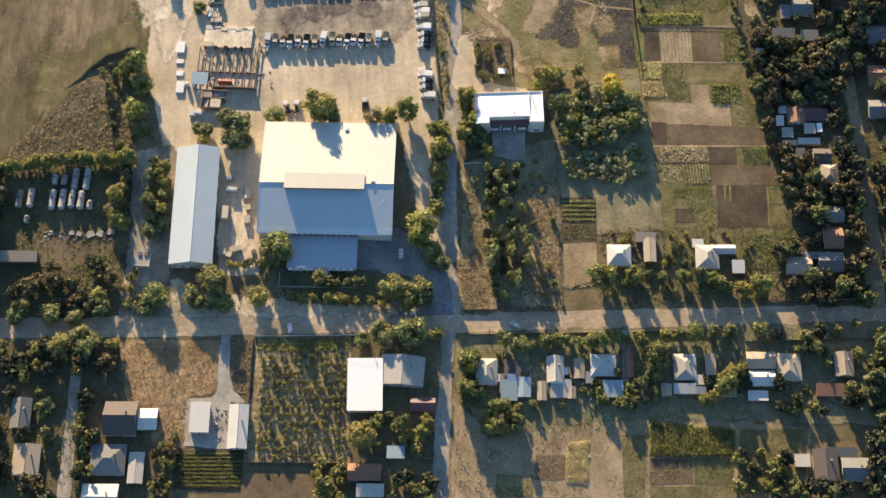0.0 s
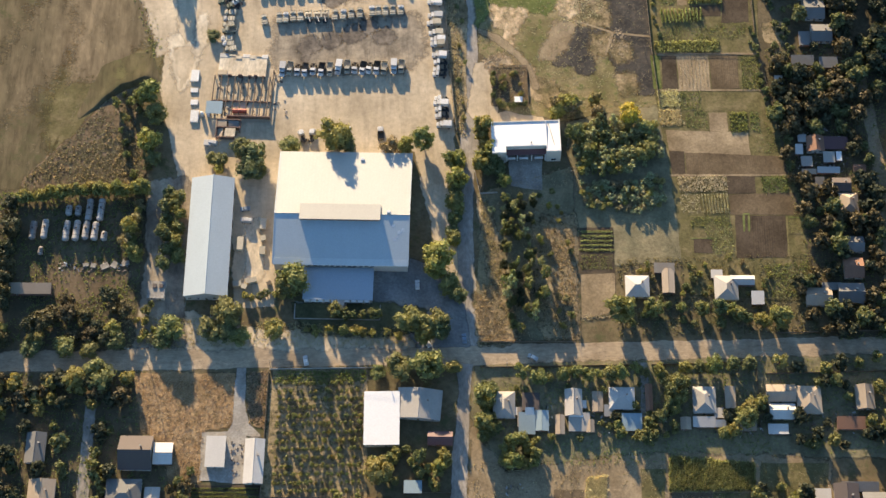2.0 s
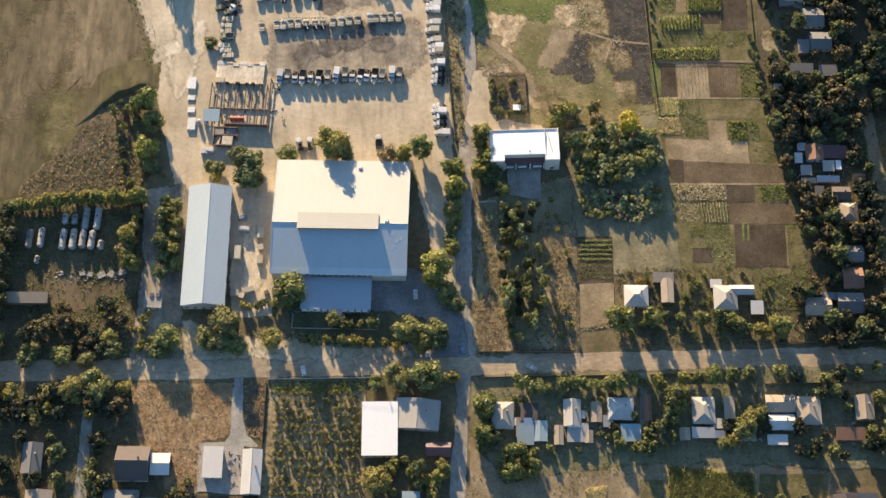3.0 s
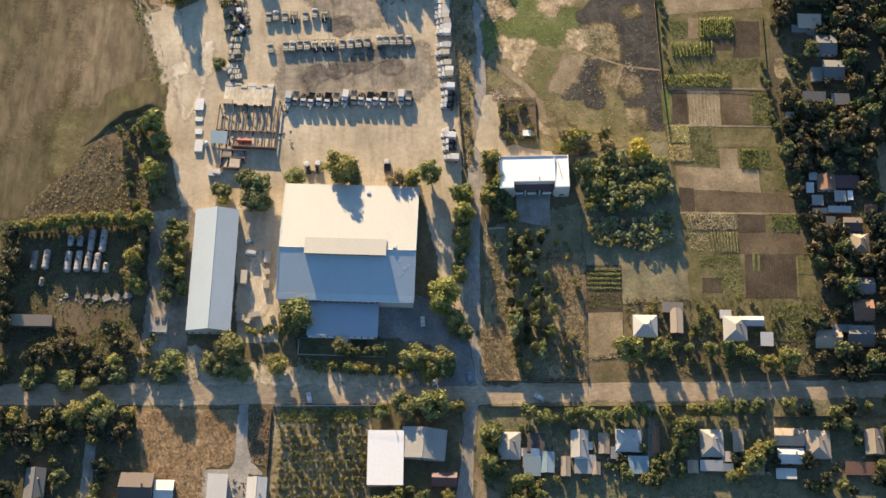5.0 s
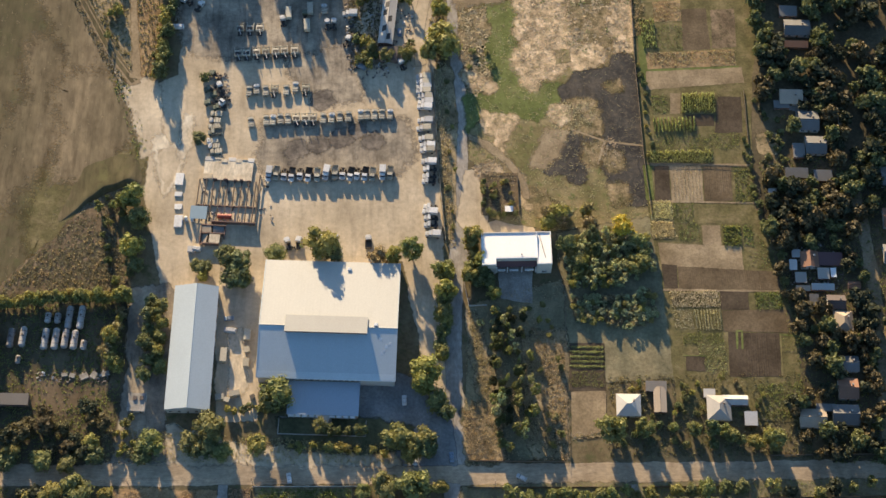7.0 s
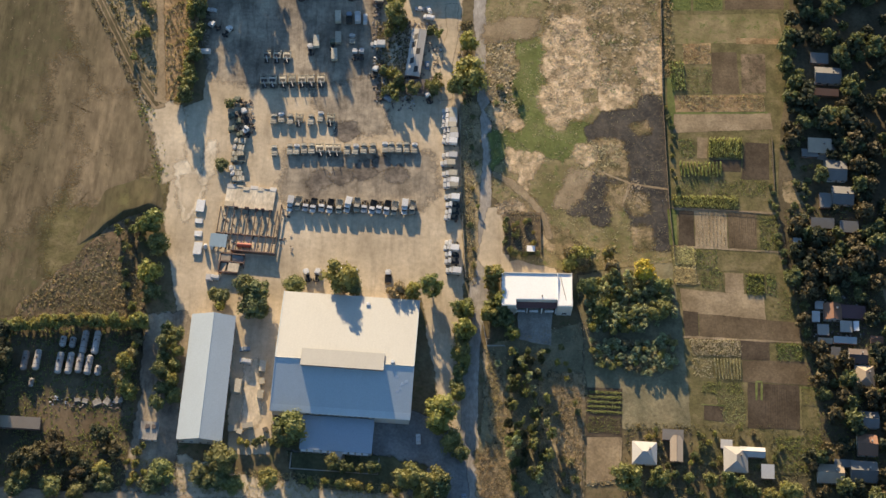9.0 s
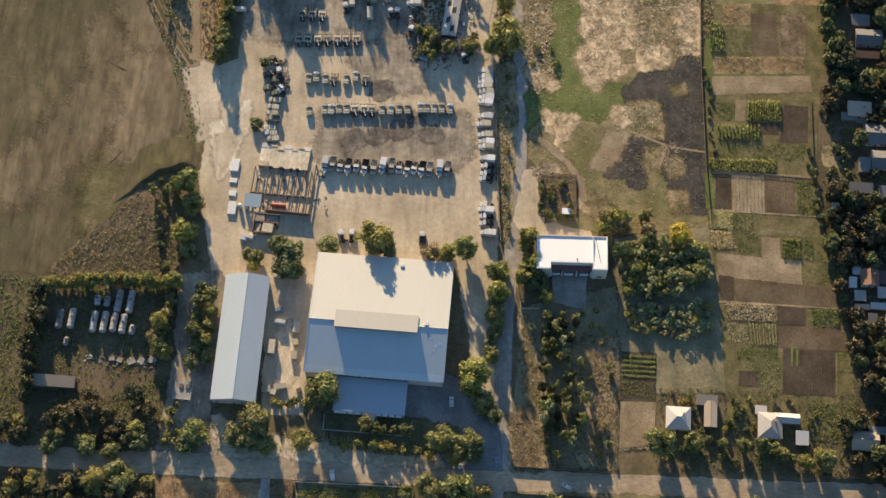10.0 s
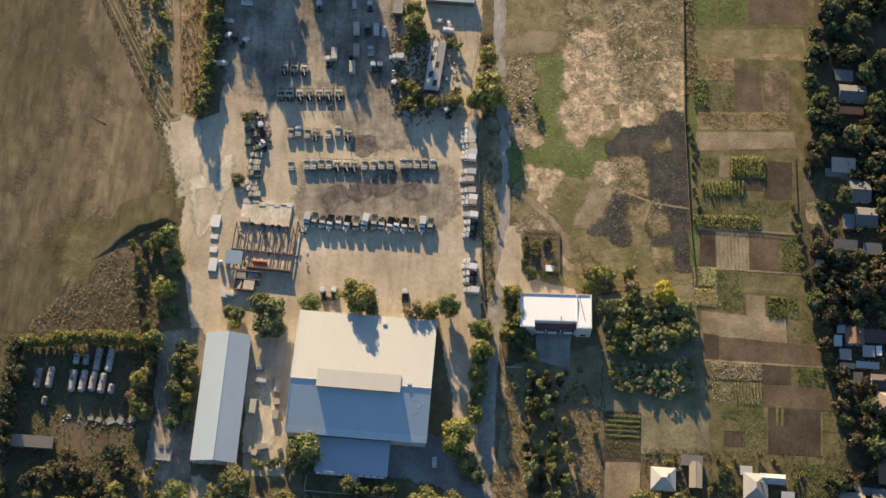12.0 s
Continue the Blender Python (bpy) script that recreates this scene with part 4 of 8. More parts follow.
def furrows(material, q, count, label):
    """Ridges ploughed across a bed (corners NW, NE, SE, SW), each a low rounded bank."""
    verts, faces, r = [], [], random.Random(count)
    for i in range(count):
        u0, u1 = (i + 0.12) / count, (i + 0.88) / count
        k, high, steps = len(verts), r.uniform(0.16, 0.26), 6
        for j in range(steps + 1):
            v = j / steps
            for u, z in ((u0, 0.0), (u0 * 0.62 + u1 * 0.38, high), (u0 * 0.38 + u1 * 0.62, high), (u1, 0.0)):
                x, y = quad_point(q, u + r.uniform(-0.05, 0.05) / count, v)
                verts.append((x, y, z * r.uniform(0.8, 1.1) + 0.09))
        faces += [(k + j * 4 + c, k + j * 4 + c + 4, k + j * 4 + c + 5, k + j * 4 + c + 1) for j in range(steps) for c in range(3)]
    me = bpy.data.meshes.new("furrows")
    me.from_pydata(verts, [], faces)
    me.materials.append(material)
    return tagged(new("furrows", me), label, "furrows", kind="stuff")


furrows(MAT_EARTH, [(113.6, 12.3), (149.4, 9.9), (150.0, 0.5), (113.6, 1.9)], 40, "ploughed ridges across a brown bed")
furrows(MAT_EARTH, [(128.9, 63.0), (141.4, 62.9), (141.0, 46.0), (128.6, 46.0)], 14, "shallow ridges on a tilled bed")
furrows(MAT_EARTH_DARK, [(139.8, -19.8), (154.8, -20.4), (154.4, -40.2), (138.8, -40.2)], 15, "shallow ridges on dark tilled earth")
furrows(MAT_EARTH_PALE, [(63.2, -47.0), (77.4, -47.0), (76.8, -63.0), (62.8, -65.0)], 12, "shallow ridges on a pale bed")


# ---- buildings ----
def walls(parent, w, d, h, material, windows=0, door=True, thick=0.35, label=""):
    """Four walls with real thickness; the south wall carries windows and a door let into it."""
    wall = part("wall", boxed(-w / 2, w / 2, d / 2 - thick, d / 2, 0, h), material, parent, label)
    part("wall", boxed(-w / 2, -w / 2 + thick, -d / 2 + thick, d / 2 - thick, 0, h), material, parent)
    part("wall", boxed(w / 2 - thick, w / 2, -d / 2 + thick, d / 2 - thick, 0, h), material, parent)
    bm = bmesh.new()
    n = windows + (1 if door else 0)
    step, cursor = w / max(n, 1), -w / 2
    holes = []
    for i in range(n):
        is_door = door and i == n // 2
        c, half = -w / 2 + (i + 0.5) * step, 0.5 if is_door else min(0.75, step * 0.3)
        z0, z1 = (0.0, 2.1) if is_door else (0.9, min(2.3, h - 0.3))
        box(bm, cursor, c - half, -d / 2, -d / 2 + thick, 0, h)
        if z0 > 0:
            box(bm, c - half, c + half, -d / 2, -d / 2 + thick, 0, z0)
        box(bm, c - half, c + half, -d / 2, -d / 2 + thick, z1, h)
        holes.append((c, half, z0, z1, is_door))
        cursor = c + half
    box(bm, cursor, w / 2, -d / 2, -d / 2 + thick, 0, h)
    bmesh.ops.remove_doubles(bm, verts=bm.verts[:], dist=0.001)
    front = part("wall", bm, material, parent)
    for c, half, z0, z1, is_door in holes:
        if is_door:
            part("door", boxed(c - half, c + half, -d / 2 + 0.12, -d / 2 + 0.18, z0, z1), MAT_WOOD, front)
        else:
            frame_mesh = bmesh.new()
            for x0, x1, a, b in ((c - half, c - half + 0.08, z0, z1), (c + half - 0.08, c + half, z0, z1), (c - 0.04, c + 0.04, z0, z1), (c - half, c + half, z0, z0 + 0.08), (c - half, c + half, z1 - 0.08, z1)):
                box(frame_mesh, x0, x1, -d / 2 + 0.08, -d / 2 + 0.16, a, b)
            part("window_frame", frame_mesh, MAT_FRAME, front)
            part("pane", boxed(c - half, c + half, -d / 2 + 0.11, -d / 2 + 0.13, z0, z1), MAT_GLASS, front)
    return wall


def roof(parent, w, d, h, rise, kind, material, over=0.5, thick=0.12, skew=0.0):
    """gable_x: the ridge runs along x; gable_y: along y; hip; lean: falls to the south; flat."""
    x, y, e, t = w / 2 + over, d / 2 + over, h + 0.02, h + rise
    if kind == "gable_x":
        part("roof_slope", slab([(-x, -y, e), (x, -y, e), (x, skew, t), (-x, skew, t)], thick), material, parent)
        part("roof_slope", slab([(-x, skew, t), (x, skew, t), (x, y, e), (-x, y, e)], thick), material, parent)
        part("ridge_cap", tube(bmesh.new(), (-x, skew, t), (x, skew, t), 0.12, sides=6), material, parent)
        for s in (-1, 1):
            gable_wall(parent, s * (w / 2 - 0.2), d, h, t - 0.15, True, skew)
    elif kind == "gable_y":
        part("roof_slope", slab([(-x, -y, e), (skew, -y, t), (skew, y, t), (-x, y, e)], thick), material, parent)
        part("roof_slope", slab([(skew, -y, t), (x, -y, e), (x, y, e), (skew, y, t)], thick), material, parent)
        part("ridge_cap", tube(bmesh.new(), (skew, -y, t), (skew, y, t), 0.12, sides=6), material, parent)
        for s in (-1, 1):
            gable_wall(parent, s * (d / 2 - 0.2), w, h, t - 0.15, False, skew)
    elif kind == "hip":
        k = min(w, d) / 2 * 0.95
        a, b = ((-x + k, 0, t), (x - k, 0, t)) if w >= d else ((0, -y + k, t), (0, y - k, t))
        c = [(-x, -y, e), (x, -y, e), (x, y, e), (-x, y, e)]
        sides = ([c[0], c[1], b, a], [c[1], c[2], b], [c[2], c[3], a, b], [c[3], c[0], a]) if w >= d else ([c[0], c[1], a], [c[1], c[2], b, a], [c[2], c[3], b], [c[3], c[0], a, b])
        for pts in sides:
            part("roof_slope", slab(pts, thick), material, parent)
    elif kind == "lean":
        part("roof_slope", slab([(-x, -y, e), (x, -y, e), (x, y, t), (-x, y, t)], thick), material, parent)
    else:
        part("roof_slope", slab([(-x, -y, e + 0.1), (x, -y, e + 0.1), (x, y, e + 0.1), (-x, y, e + 0.1)], 0.2), material, parent)


def gable_wall(parent, at, span, h, top, along_y, skew):
    bm = bmesh.new()
    for off in (-0.15, 0.15):
        pts = [(-span / 2, h), (span / 2, h), (skew, top)]
        vs = [bm.verts.new((at + off, p, z) if along_y else (p, at + off, z)) for p, z in pts]
        bm.faces.new(vs if off > 0 else vs[::-1])
    bm.verts.ensure_lookup_table()
    for i in range(3):
        j = (i + 1) % 3
        bm.faces.new((bm.verts[i], bm.verts[j], bm.verts[3 + j], bm.verts[3 + i]))
    bmesh.ops.recalc_face_normals(bm, faces=bm.faces)
    return part("gable", bm, MAT_PLASTER, parent)


BUILT = []


def house(x, y, w, d, kind, roofing, label, turn=-2.0, h=2.8, rise=1.8, walling=None, windows=2, chimney=True, name="house", category="house", over=0.45):
    ob = anchor(name, x, y, turn)
    BUILT.append((x, y, max(w, d) / 2))
    walls(ob, w, d, h, walling or MAT_PLASTER, windows if w > 4 else 1, True)
    roof(ob, w, d, h, rise, kind, roofing, over)
    if chimney and kind != "flat":
        c = part("chimney", boxed(w * 0.18, w * 0.18 + 0.6, d * 0.1, d * 0.1 + 0.6, h + rise * 0.5, h + rise + 0.7, bevel=0.04), MAT_BRICK, ob)
        part("chimney_cap", boxed(w * 0.18 - 0.1, w * 0.18 + 0.7, d * 0.1 - 0.1, d * 0.1 + 0.7, h + rise + 0.7, h + rise + 0.82), MAT_CONCRETE, c)
    return tagged(ob, label, category, group="village houses" if name == "house" else "outbuildings")


def outbuilding(x, y, w, d, kind, roofing, label, turn=-2.0, h=2.3, rise=0.7, walling=None):
    return house(x, y, w, d, kind, roofing, label, turn, h, rise, walling or MAT_BRICK, 1, False, "outbuilding", "shed", 0.25)


# the large hall with its monitor roof and southern annex
hall = tagged(anchor("warehouse_hall", -40.6, -14.6, -2.6), "large warehouse with a white gabled roof and raised monitor", "warehouse")
HW, HN, HS, HR = 29.6, 28.4, -27.4, -4.8
for x0, x1, y0, y1, z1 in ((-HW + 0.4, HW - 0.4, HN - 0.8, HN - 0.4, 6.3), (-HW + 0.4, HW - 0.4, HS + 0.4, HS + 0.8, 7.0), (-HW + 0.4, -HW + 0.8, HS + 0.8, HN - 0.8, 6.3), (HW - 0.8, HW - 0.4, HS + 0.8, HN - 0.8, 6.3)):
    part("wall", boxed(x0, x1, y0, y1, 0, z1), MAT_PLASTER, hall)
for s in (-1, 1):
    bm = bmesh.new()
    for off in (-0.2, 0.2):
        vs = [bm.verts.new((s * (HW - 0.6) + off, p, z)) for p, z in ((HS + 0.8, 6.3), (HN - 0.8, 6.3), (HR, 11.2))]
        bm.faces.new(vs if off > 0 else vs[::-1])
    bm.verts.ensure_lookup_table()
    for i in range(3):
        bm.faces.new((bm.verts[i], bm.verts[(i + 1) % 3], bm.verts[3 + (i + 1) % 3], bm.verts[3 + i]))
    bmesh.ops.recalc_face_normals(bm, faces=bm.faces)
    part("gable", bm, MAT_PLASTER, hall)
north = part("roof_slope", slab([(-HW, HR, 11.5), (HW, HR, 11.5), (HW, HN, 6.5), (-HW, HN, 6.5)], 0.3), MAT_WHITE_ROOF, hall, "bright white membrane roof slope")
south = part("roof_slope", slab([(-HW, HS, 7.3), (HW, HS, 7.3), (HW, HR, 11.5), (-HW, HR, 11.5)], 0.3), MAT_TIN, hall, "grey tin roof slope with stains")
for s in (-1, 1):
    bm = slab([(s * HW - 0.18, HR, 11.62), (s * HW + 0.18, HR, 11.62), (s * HW + 0.18, HN, 6.62), (s * HW - 0.18, HN, 6.62)], 0.4)
    slab([(s * HW - 0.18, HS, 7.42), (s * HW + 0.18, HS, 7.42), (s * HW + 0.18, HR, 11.62), (s * HW - 0.18, HR, 11.62)], 0.4, bm)
    part("verge_flashing", bm, MAT_TIN, hall)
for x0, x1 in ((-HW + 0.3, HW - 0.3),):
    part("eave_apron", slab([(x0, HS - 0.05, 7.36), (x1, HS - 0.05, 7.36), (x1, HS + 2.7, 7.9), (x0, HS + 2.7, 7.9)], 0.08), MAT_TIN_PALE, hall, "paler sheeting along the eave")
part("ridge_cap", tube(bmesh.new(), (-HW, HR, 11.5), (HW, HR, 11.5), 0.2, sides=8), MAT_WHITE_ROOF, hall)
part("gutter", tube(bmesh.new(), (-HW, HS - 0.1, 7.15), (HW, HS - 0.1, 7.15), 0.18, sides=8), MAT_FRAME, hall)
MX0, MX1, MY0, MY1 = -18.6, 16.9, -8.2, -1.4
monitor = part("roof_monitor", boxed(MX0 + 0.3, MX1 - 0.3, MY0 + 0.4, MY0 + 3.6, 9.9, 11.95), MAT_BRICK, hall, "raised roof monitor with red-brown sides")
part("monitor_roof", slab([(MX0, MY0, 13.1), (MX1, MY0, 13.1), (MX1, MY1 + 1.6, 11.35), (MX0, MY1 + 1.6, 11.35)], 0.25), MAT_MONITOR, monitor, "grey sloping monitor roof")
for i in range(9):
    c = MX0 + 2.3 + i * 3.9
    part("monitor_window", boxed(c - 1.2, c + 1.2, MY0 + 0.34, MY0 + 0.4, 11.9, 12.45), MAT_GLASS, monitor)
for x, y in ((22.6, -9.5), (25.2, -12.5), (24.3, -14.5), (26.8, -11.6), (23.4, -15.6)):
    z = 11.5 - (HR - y) * 4.2 / (HR - HS)
    part("roof_patch", slab([(x - 0.8, y - 0.9, z - 0.15), (x + 0.9, y - 0.6, z - 0.09), (x + 0.6, y + 0.8, z + 0.22), (x - 0.5, y + 0.6, z + 0.18)], 0.06), MAT_FRAME, hall)
for x, y in ((20.4, -3.4), (7.4, 24.6)):
    part("roof_hatch", boxed(x - 0.8, x + 0.8, y - 0.7, y + 0.7, (11.5 - (y - HR) * 0.151) - 0.2, (11.5 - (y - HR) * 0.151) + 0.8, bevel=0.06), MAT_FRAME, hall)
annex = part("annex", boxed(-15.4, 14.2, -42.2, -26.9, 0, 3.3), MAT_PLASTER, hall, "lower southern annex with a blue-grey tin roof")
part("annex_roof", slab([(-15.9, -42.3, 3.58), (14.6, -42.3, 3.58), (14.6, -27.4, 4.4), (-15.9, -27.4, 4.4)], 0.25), MAT_TIN_BLUE, annex)
for i in range(12):
    c = -13.6 + i * 2.5
    part("strip_window", boxed(c - 0.8, c + 0.8, HS + 0.34, HS + 0.4, 4.6, 6.4), MAT_GLASS, hall)
# white boxes stand out from the wall to paint the sky's reflection in the windows
for i in range(10):
    c = -14.0 + i * 2.9
    if i == 5:
        continue
    fr = part("window", boxed(c - 1.1, c + 1.1, -43.1, -42.2, 1.5, 3.2), MAT_FRAME, annex)
    part("pane", boxed(c - 0.85, c - 0.05, -43.15, -43.09, 1.7, 2.7), MAT_GLASS, fr)
    part("pane", boxed(c + 0.05, c + 0.85, -43.15, -43.09, 1.7, 2.7), MAT_GLASS, fr)
part("porch", slab([(-1.6, -46.6, 2.45), (1.6, -46.6, 2.45), (2.6, -42.2, 3.3), (-2.6, -42.2, 3.3)], 0.2), MAT_PALE, annex, "pale porch roof")
for s in (-1, 1):
    part("porch_post", tube(bmesh.new(), (s * 1.4, -46.3, 0), (s * 1.4, -46.3, 2.3), 0.15), MAT_PALE, annex)
step_mesh = bmesh.new()
for i in range(3):
    box(step_mesh, -2.6 - i * 0.3, 2.6 + i * 0.3, -47.0 - i * 0.35, -42.2, 0, 0.54 - i * 0.18)
part("steps", step_mesh, MAT_CONCRETE, annex)
bed_edge = bmesh.new()
for x0, x1, y0, y1 in ((-19.5, 18.0, -50.2, -49.8), (-19.5, -19.1, -49.8, -43.0), (17.6, 18.0, -49.8, -43.0)):
    box(bed_edge, x0, x1, y0, y1, 0, 0.35)
part("kerb", bed_edge, MAT_CONCRETE, annex, "low concrete kerb round the entrance bed")


# the long shed
shed = tagged(anchor("long_shed", -99.6, -25.6, -1.6), "long shed with a grey ribbed tin gable roof", "shed")
walls(shed, 18.2, 56.6, 5.4, MAT_PLASTER, 4, True)
roof(shed, 18.2, 56.6, 5.4, 3.1, "gable_y", MAT_TIN, 0.5, 0.15, 0.4)
for i in range(7):
    part("door", boxed(9.1, 9.16, -24 + i * 7.5, -20.5 + i * 7.5, 0, 3.6), MAT_WOOD, shed)

# the white two-storey building
office = tagged(anchor("white_building", 41.4, 17.9, 0.4), "two-storey building with a white flat roof and dark recessed entrance", "building")
part("wall", boxed(-15.4, 15.4, 7.8, 8.2, 0, 9.2), MAT_PLASTER, office)
part("wall", boxed(-15.4, -15.0, -8.0, 7.8, 0, 9.2), MAT_PLASTER, office)
part("wall", boxed(15.0, 15.4, -8.0, 7.8, 0, 9.2), MAT_PLASTER, office)
for x0, x1, y in ((-15.0, -9.2, -8.0), (9.0, 15.0, -8.0)):
    part("wall", boxed(x0, x1, y, y + 0.4, 0, 9.2), MAT_PLASTER, office)
part("wall", boxed(-9.2, 9.0, -4.6, -4.2, 0, 9.4), MAT_PLASTER, office, "shaded recessed entrance front")
for x in (-9.4, 8.8):
    part("wall", boxed(x, x + 0.4, -7.6, -4.6, 0, 9.2), MAT_PLASTER, office)
part("roof_slab", slab([(-15.0, -4.2, 9.73), (9.0, -4.2, 9.73), (9.0, 7.8, 8.75), (-15.0, 7.8, 8.75)], 0.25), MAT_BRIGHT_ROOF, office)
part("roof_slab", slab([(-15.0, -7.6, 10.0), (-9.2, -7.6, 10.0), (-9.2, -4.2, 9.73), (-15.0, -4.2, 9.73)], 0.25), MAT_BRIGHT_ROOF, office)
part("roof_slab", slab([(9.3, -7.6, 10.0), (15.0, -7.6, 10.0), (15.0, 7.8, 8.75), (9.3, 7.8, 8.75)], 0.25), MAT_BRIGHT_ROOF, office)
for x0, x1, y0, y1 in ((-15.4, 15.4, 7.9, 8.2), (-15.4, -15.1, -8.0, 7.9), (15.1, 15.4, -8.0, 7.9), (-15.1, -9.2, -8.0, -7.75), (9.0, 15.1, -8.0, -7.75), (9.0, 9.28, -7.75, 7.9)):
    part("parapet", boxed(x0, x1, y0, y1, 8.7 if y0 > 7.8 else 9.2, 8.85 if y0 > 7.8 else 10.05), MAT_BRIGHT_ROOF, office)
part("eave_band", boxed(-9.2, 9.0, -4.9, -4.15, 9.2, 9.78), MAT_BRIGHT_ROOF, office)
part("canopy", slab([(-9.0, -7.2, 5.6), (8.8, -7.2, 5.6), (8.8, -4.6, 6.1), (-9.0, -4.6, 6.1)], 0.3), MAT_MAROON, office, "dark maroon entrance canopy")
for c in (-6.9, -1.2, 5.6):
    bm = boxed(c - 1.9, c + 1.9, -8.2, -7.5, 3.0, 4.2, bevel=0.08)
    balcony = part("balcony_front", bm, MAT_FRAME, office, "white balcony front")
    part("balcony_slab", boxed(c - 1.9, c + 1.9, -7.5, -4.6, 2.9, 3.05), MAT_CONCRETE, office)
    for k in (-1.2, 0.0, 1.2):
        part("baluster", boxed(c + k - 0.1, c + k + 0.1, -8.28, -8.2, 3.1, 4.1), MAT_PALE, balcony)
for c in (-8.7, -4.0, 2.4, 8.5):
    part("column", boxed(c - 0.25, c + 0.25, -7.4, -6.9, 0, 5.4), MAT_FRAME, office)
for c in (-4.0, 2.4):
    part("door", boxed(c - 0.9, c + 0.9, -4.68, -4.6, 0, 2.6), MAT_DARK_ROOF, office)
for c in (-12.2, 12.2):
    fr = part("window", boxed(c - 1.2, c + 1.2, -8.08, -8.0, 1.2, 2.9), MAT_FRAME, office)
    part("pane", boxed(c - 1.05, c - 0.05, -8.12, -8.07, 1.35, 2.75), MAT_GLASS, fr)
    part("pane", boxed(c + 0.05, c + 1.05, -8.12, -8.07, 1.35, 2.75), MAT_GLASS, fr)
part("vent_pipe", tube(bmesh.new(), (2.2, -3.4, 9.6), (2.2, -3.4, 10.4), 0.25), MAT_STEEL_DARK, office)
part("roof_cable", tube(bmesh.new(), (10.3, 6.5, 9.7), (13.0, -7.0, 9.7), 0.12, sides=6), MAT_STEEL_DARK, office)

# the gutted workshop: slab roof to the north, bare frame to the south
ruin = tagged(anchor("gutted_workshop", -89.1, 47.3, -4.0), "half-demolished workshop with bare beams over a sandy floor", "ruin")
part("floor", boxed(-13.0, 15.2, -11.5, 10.8, 0, 0.25), MAT_YARD, ruin)
part("floor", boxed(-11.2, 11.0, 10.8, 21.6, 0, 1.1), MAT_SPILL, ruin, "raised sand-covered floor slab")
for i, (x0, x1, y0) in enumerate(((-11.2, -7.6, 18.2), (-7.3, -4.0, 19.0), (-3.8, -1.2, 17.6), (-0.9, 2.6, 18.6), (2.9, 5.0, 17.9), (5.4, 8.2, 19.2), (8.4, 11.0, 18.4))):
    part("wall", boxed(x0 + 0.3 * (i % 2), x1 + 0.2, y0 + 2.2, 22.6 - 0.5 * (i % 3), 0, 1.2 + 0.08 * (i % 3), bevel=0.05), MAT_SPILL if i % 3 else MAT_PALE, ruin, "broken whitewashed wall base")
part("wall", boxed(-11.2, -7.0, 11.0, 13.4, 1.1, 1.6), MAT_YARD, ruin)
for x0, x1, z1 in ((-10.6, -9.6, 1.6), (-6.4, -4.6, 2.6), (-1.6, 0.4, 2.9), (3.0, 4.6, 2.4), (5.8, 7.4, 2.8), (9.2, 10.8, 1.9)):
    part("wall", boxed(x0, x1, 10.4, 10.8, 0, z1, bevel=0.08), MAT_BRICK, ruin, "broken stub of a brick wall")
part("wall", boxed(-13.0, 15.0, -2.6, -2.2, 0, 1.0), MAT_BRICK, ruin)
part("wall", boxed(-4.6, 15.2, -11.3, -10.9, 0, 2.8), MAT_BRICK, ruin)
for i in range(9):
    x = -12.6 + i * 3.2
    part("beam", boxed(x, x + 0.5, -10.9, 10.4, 1.5, 1.85), MAT_STEEL_DARK, ruin)
    part("column", boxed(x, x + 0.4, 9.9, 10.3, 0.25, 1.5), MAT_STEEL_DARK, ruin)
part("edge_beam", boxed(14.5, 15.0, -10.9, 14.0, 1.5, 1.95), MAT_STEEL_DARK, ruin)
part("column", boxed(14.6, 15.0, 13.4, 13.8, 0, 1.5), MAT_STEEL_DARK, ruin)
part("blue_roof", slab([(-14.5, -10.5, 2.9), (-7.0, -10.5, 2.9), (-7.0, -4.2, 3.3), (-14.5, -4.2, 3.3)], 0.15), MAT_TEAL, ruin, "blue-grey tin roof remnant")
for x, y in ((-14.2, -10.2), (-7.4, -10.2), (-14.2, -4.5), (-7.4, -4.5)):
    part("column", boxed(x, x + 0.25, y, y + 0.25, 0, 2.85), MAT_STEEL_DARK, ruin)

pump = tagged(anchor("pump_house", -93.7, 29.9, -4.0), "low ruined block with a half-fallen tan roof", "shed")
for x0, x1, y0, y1, z1 in ((-5.5, 5.5, 4.2, 4.6, 2.9), (-5.5, 3.2, -4.6, -4.2, 2.4), (-5.5, -5.1, -4.2, 4.2, 2.7), (5.1, 5.5, -1.0, 4.2, 2.2), (-5.1, 5.1, 0.4, 0.8, 2.6)):
    part("wall", boxed(x0, x1, y0, y1, 0, z1, bevel=0.06), MAT_BRICK, pump, "weathered brick wall")
part("roof_slab", slab([(-4.9, 1.0, 2.5), (-0.6, 1.0, 2.6), (-0.9, 4.0, 2.7), (-4.9, 4.0, 2.7)], 0.2), MAT_SLATE_TAN, pump)
part("roof_slab", slab([(0.2, 1.0, 2.2), (4.9, 1.2, 2.0), (4.8, 3.8, 2.6), (-0.2, 4.0, 2.7)], 0.2), MAT_SLATE_DARKENED, pump, "sagging grey roof slab")
part("roof_slab", slab([(-1.4, -4.0, 2.4), (3.4, -4.1, 2.4), (3.6, 0.1, 2.5), (-1.2, 0.2, 2.5)], 0.2), MAT_SPILL, pump, "pale dusty roof slab")
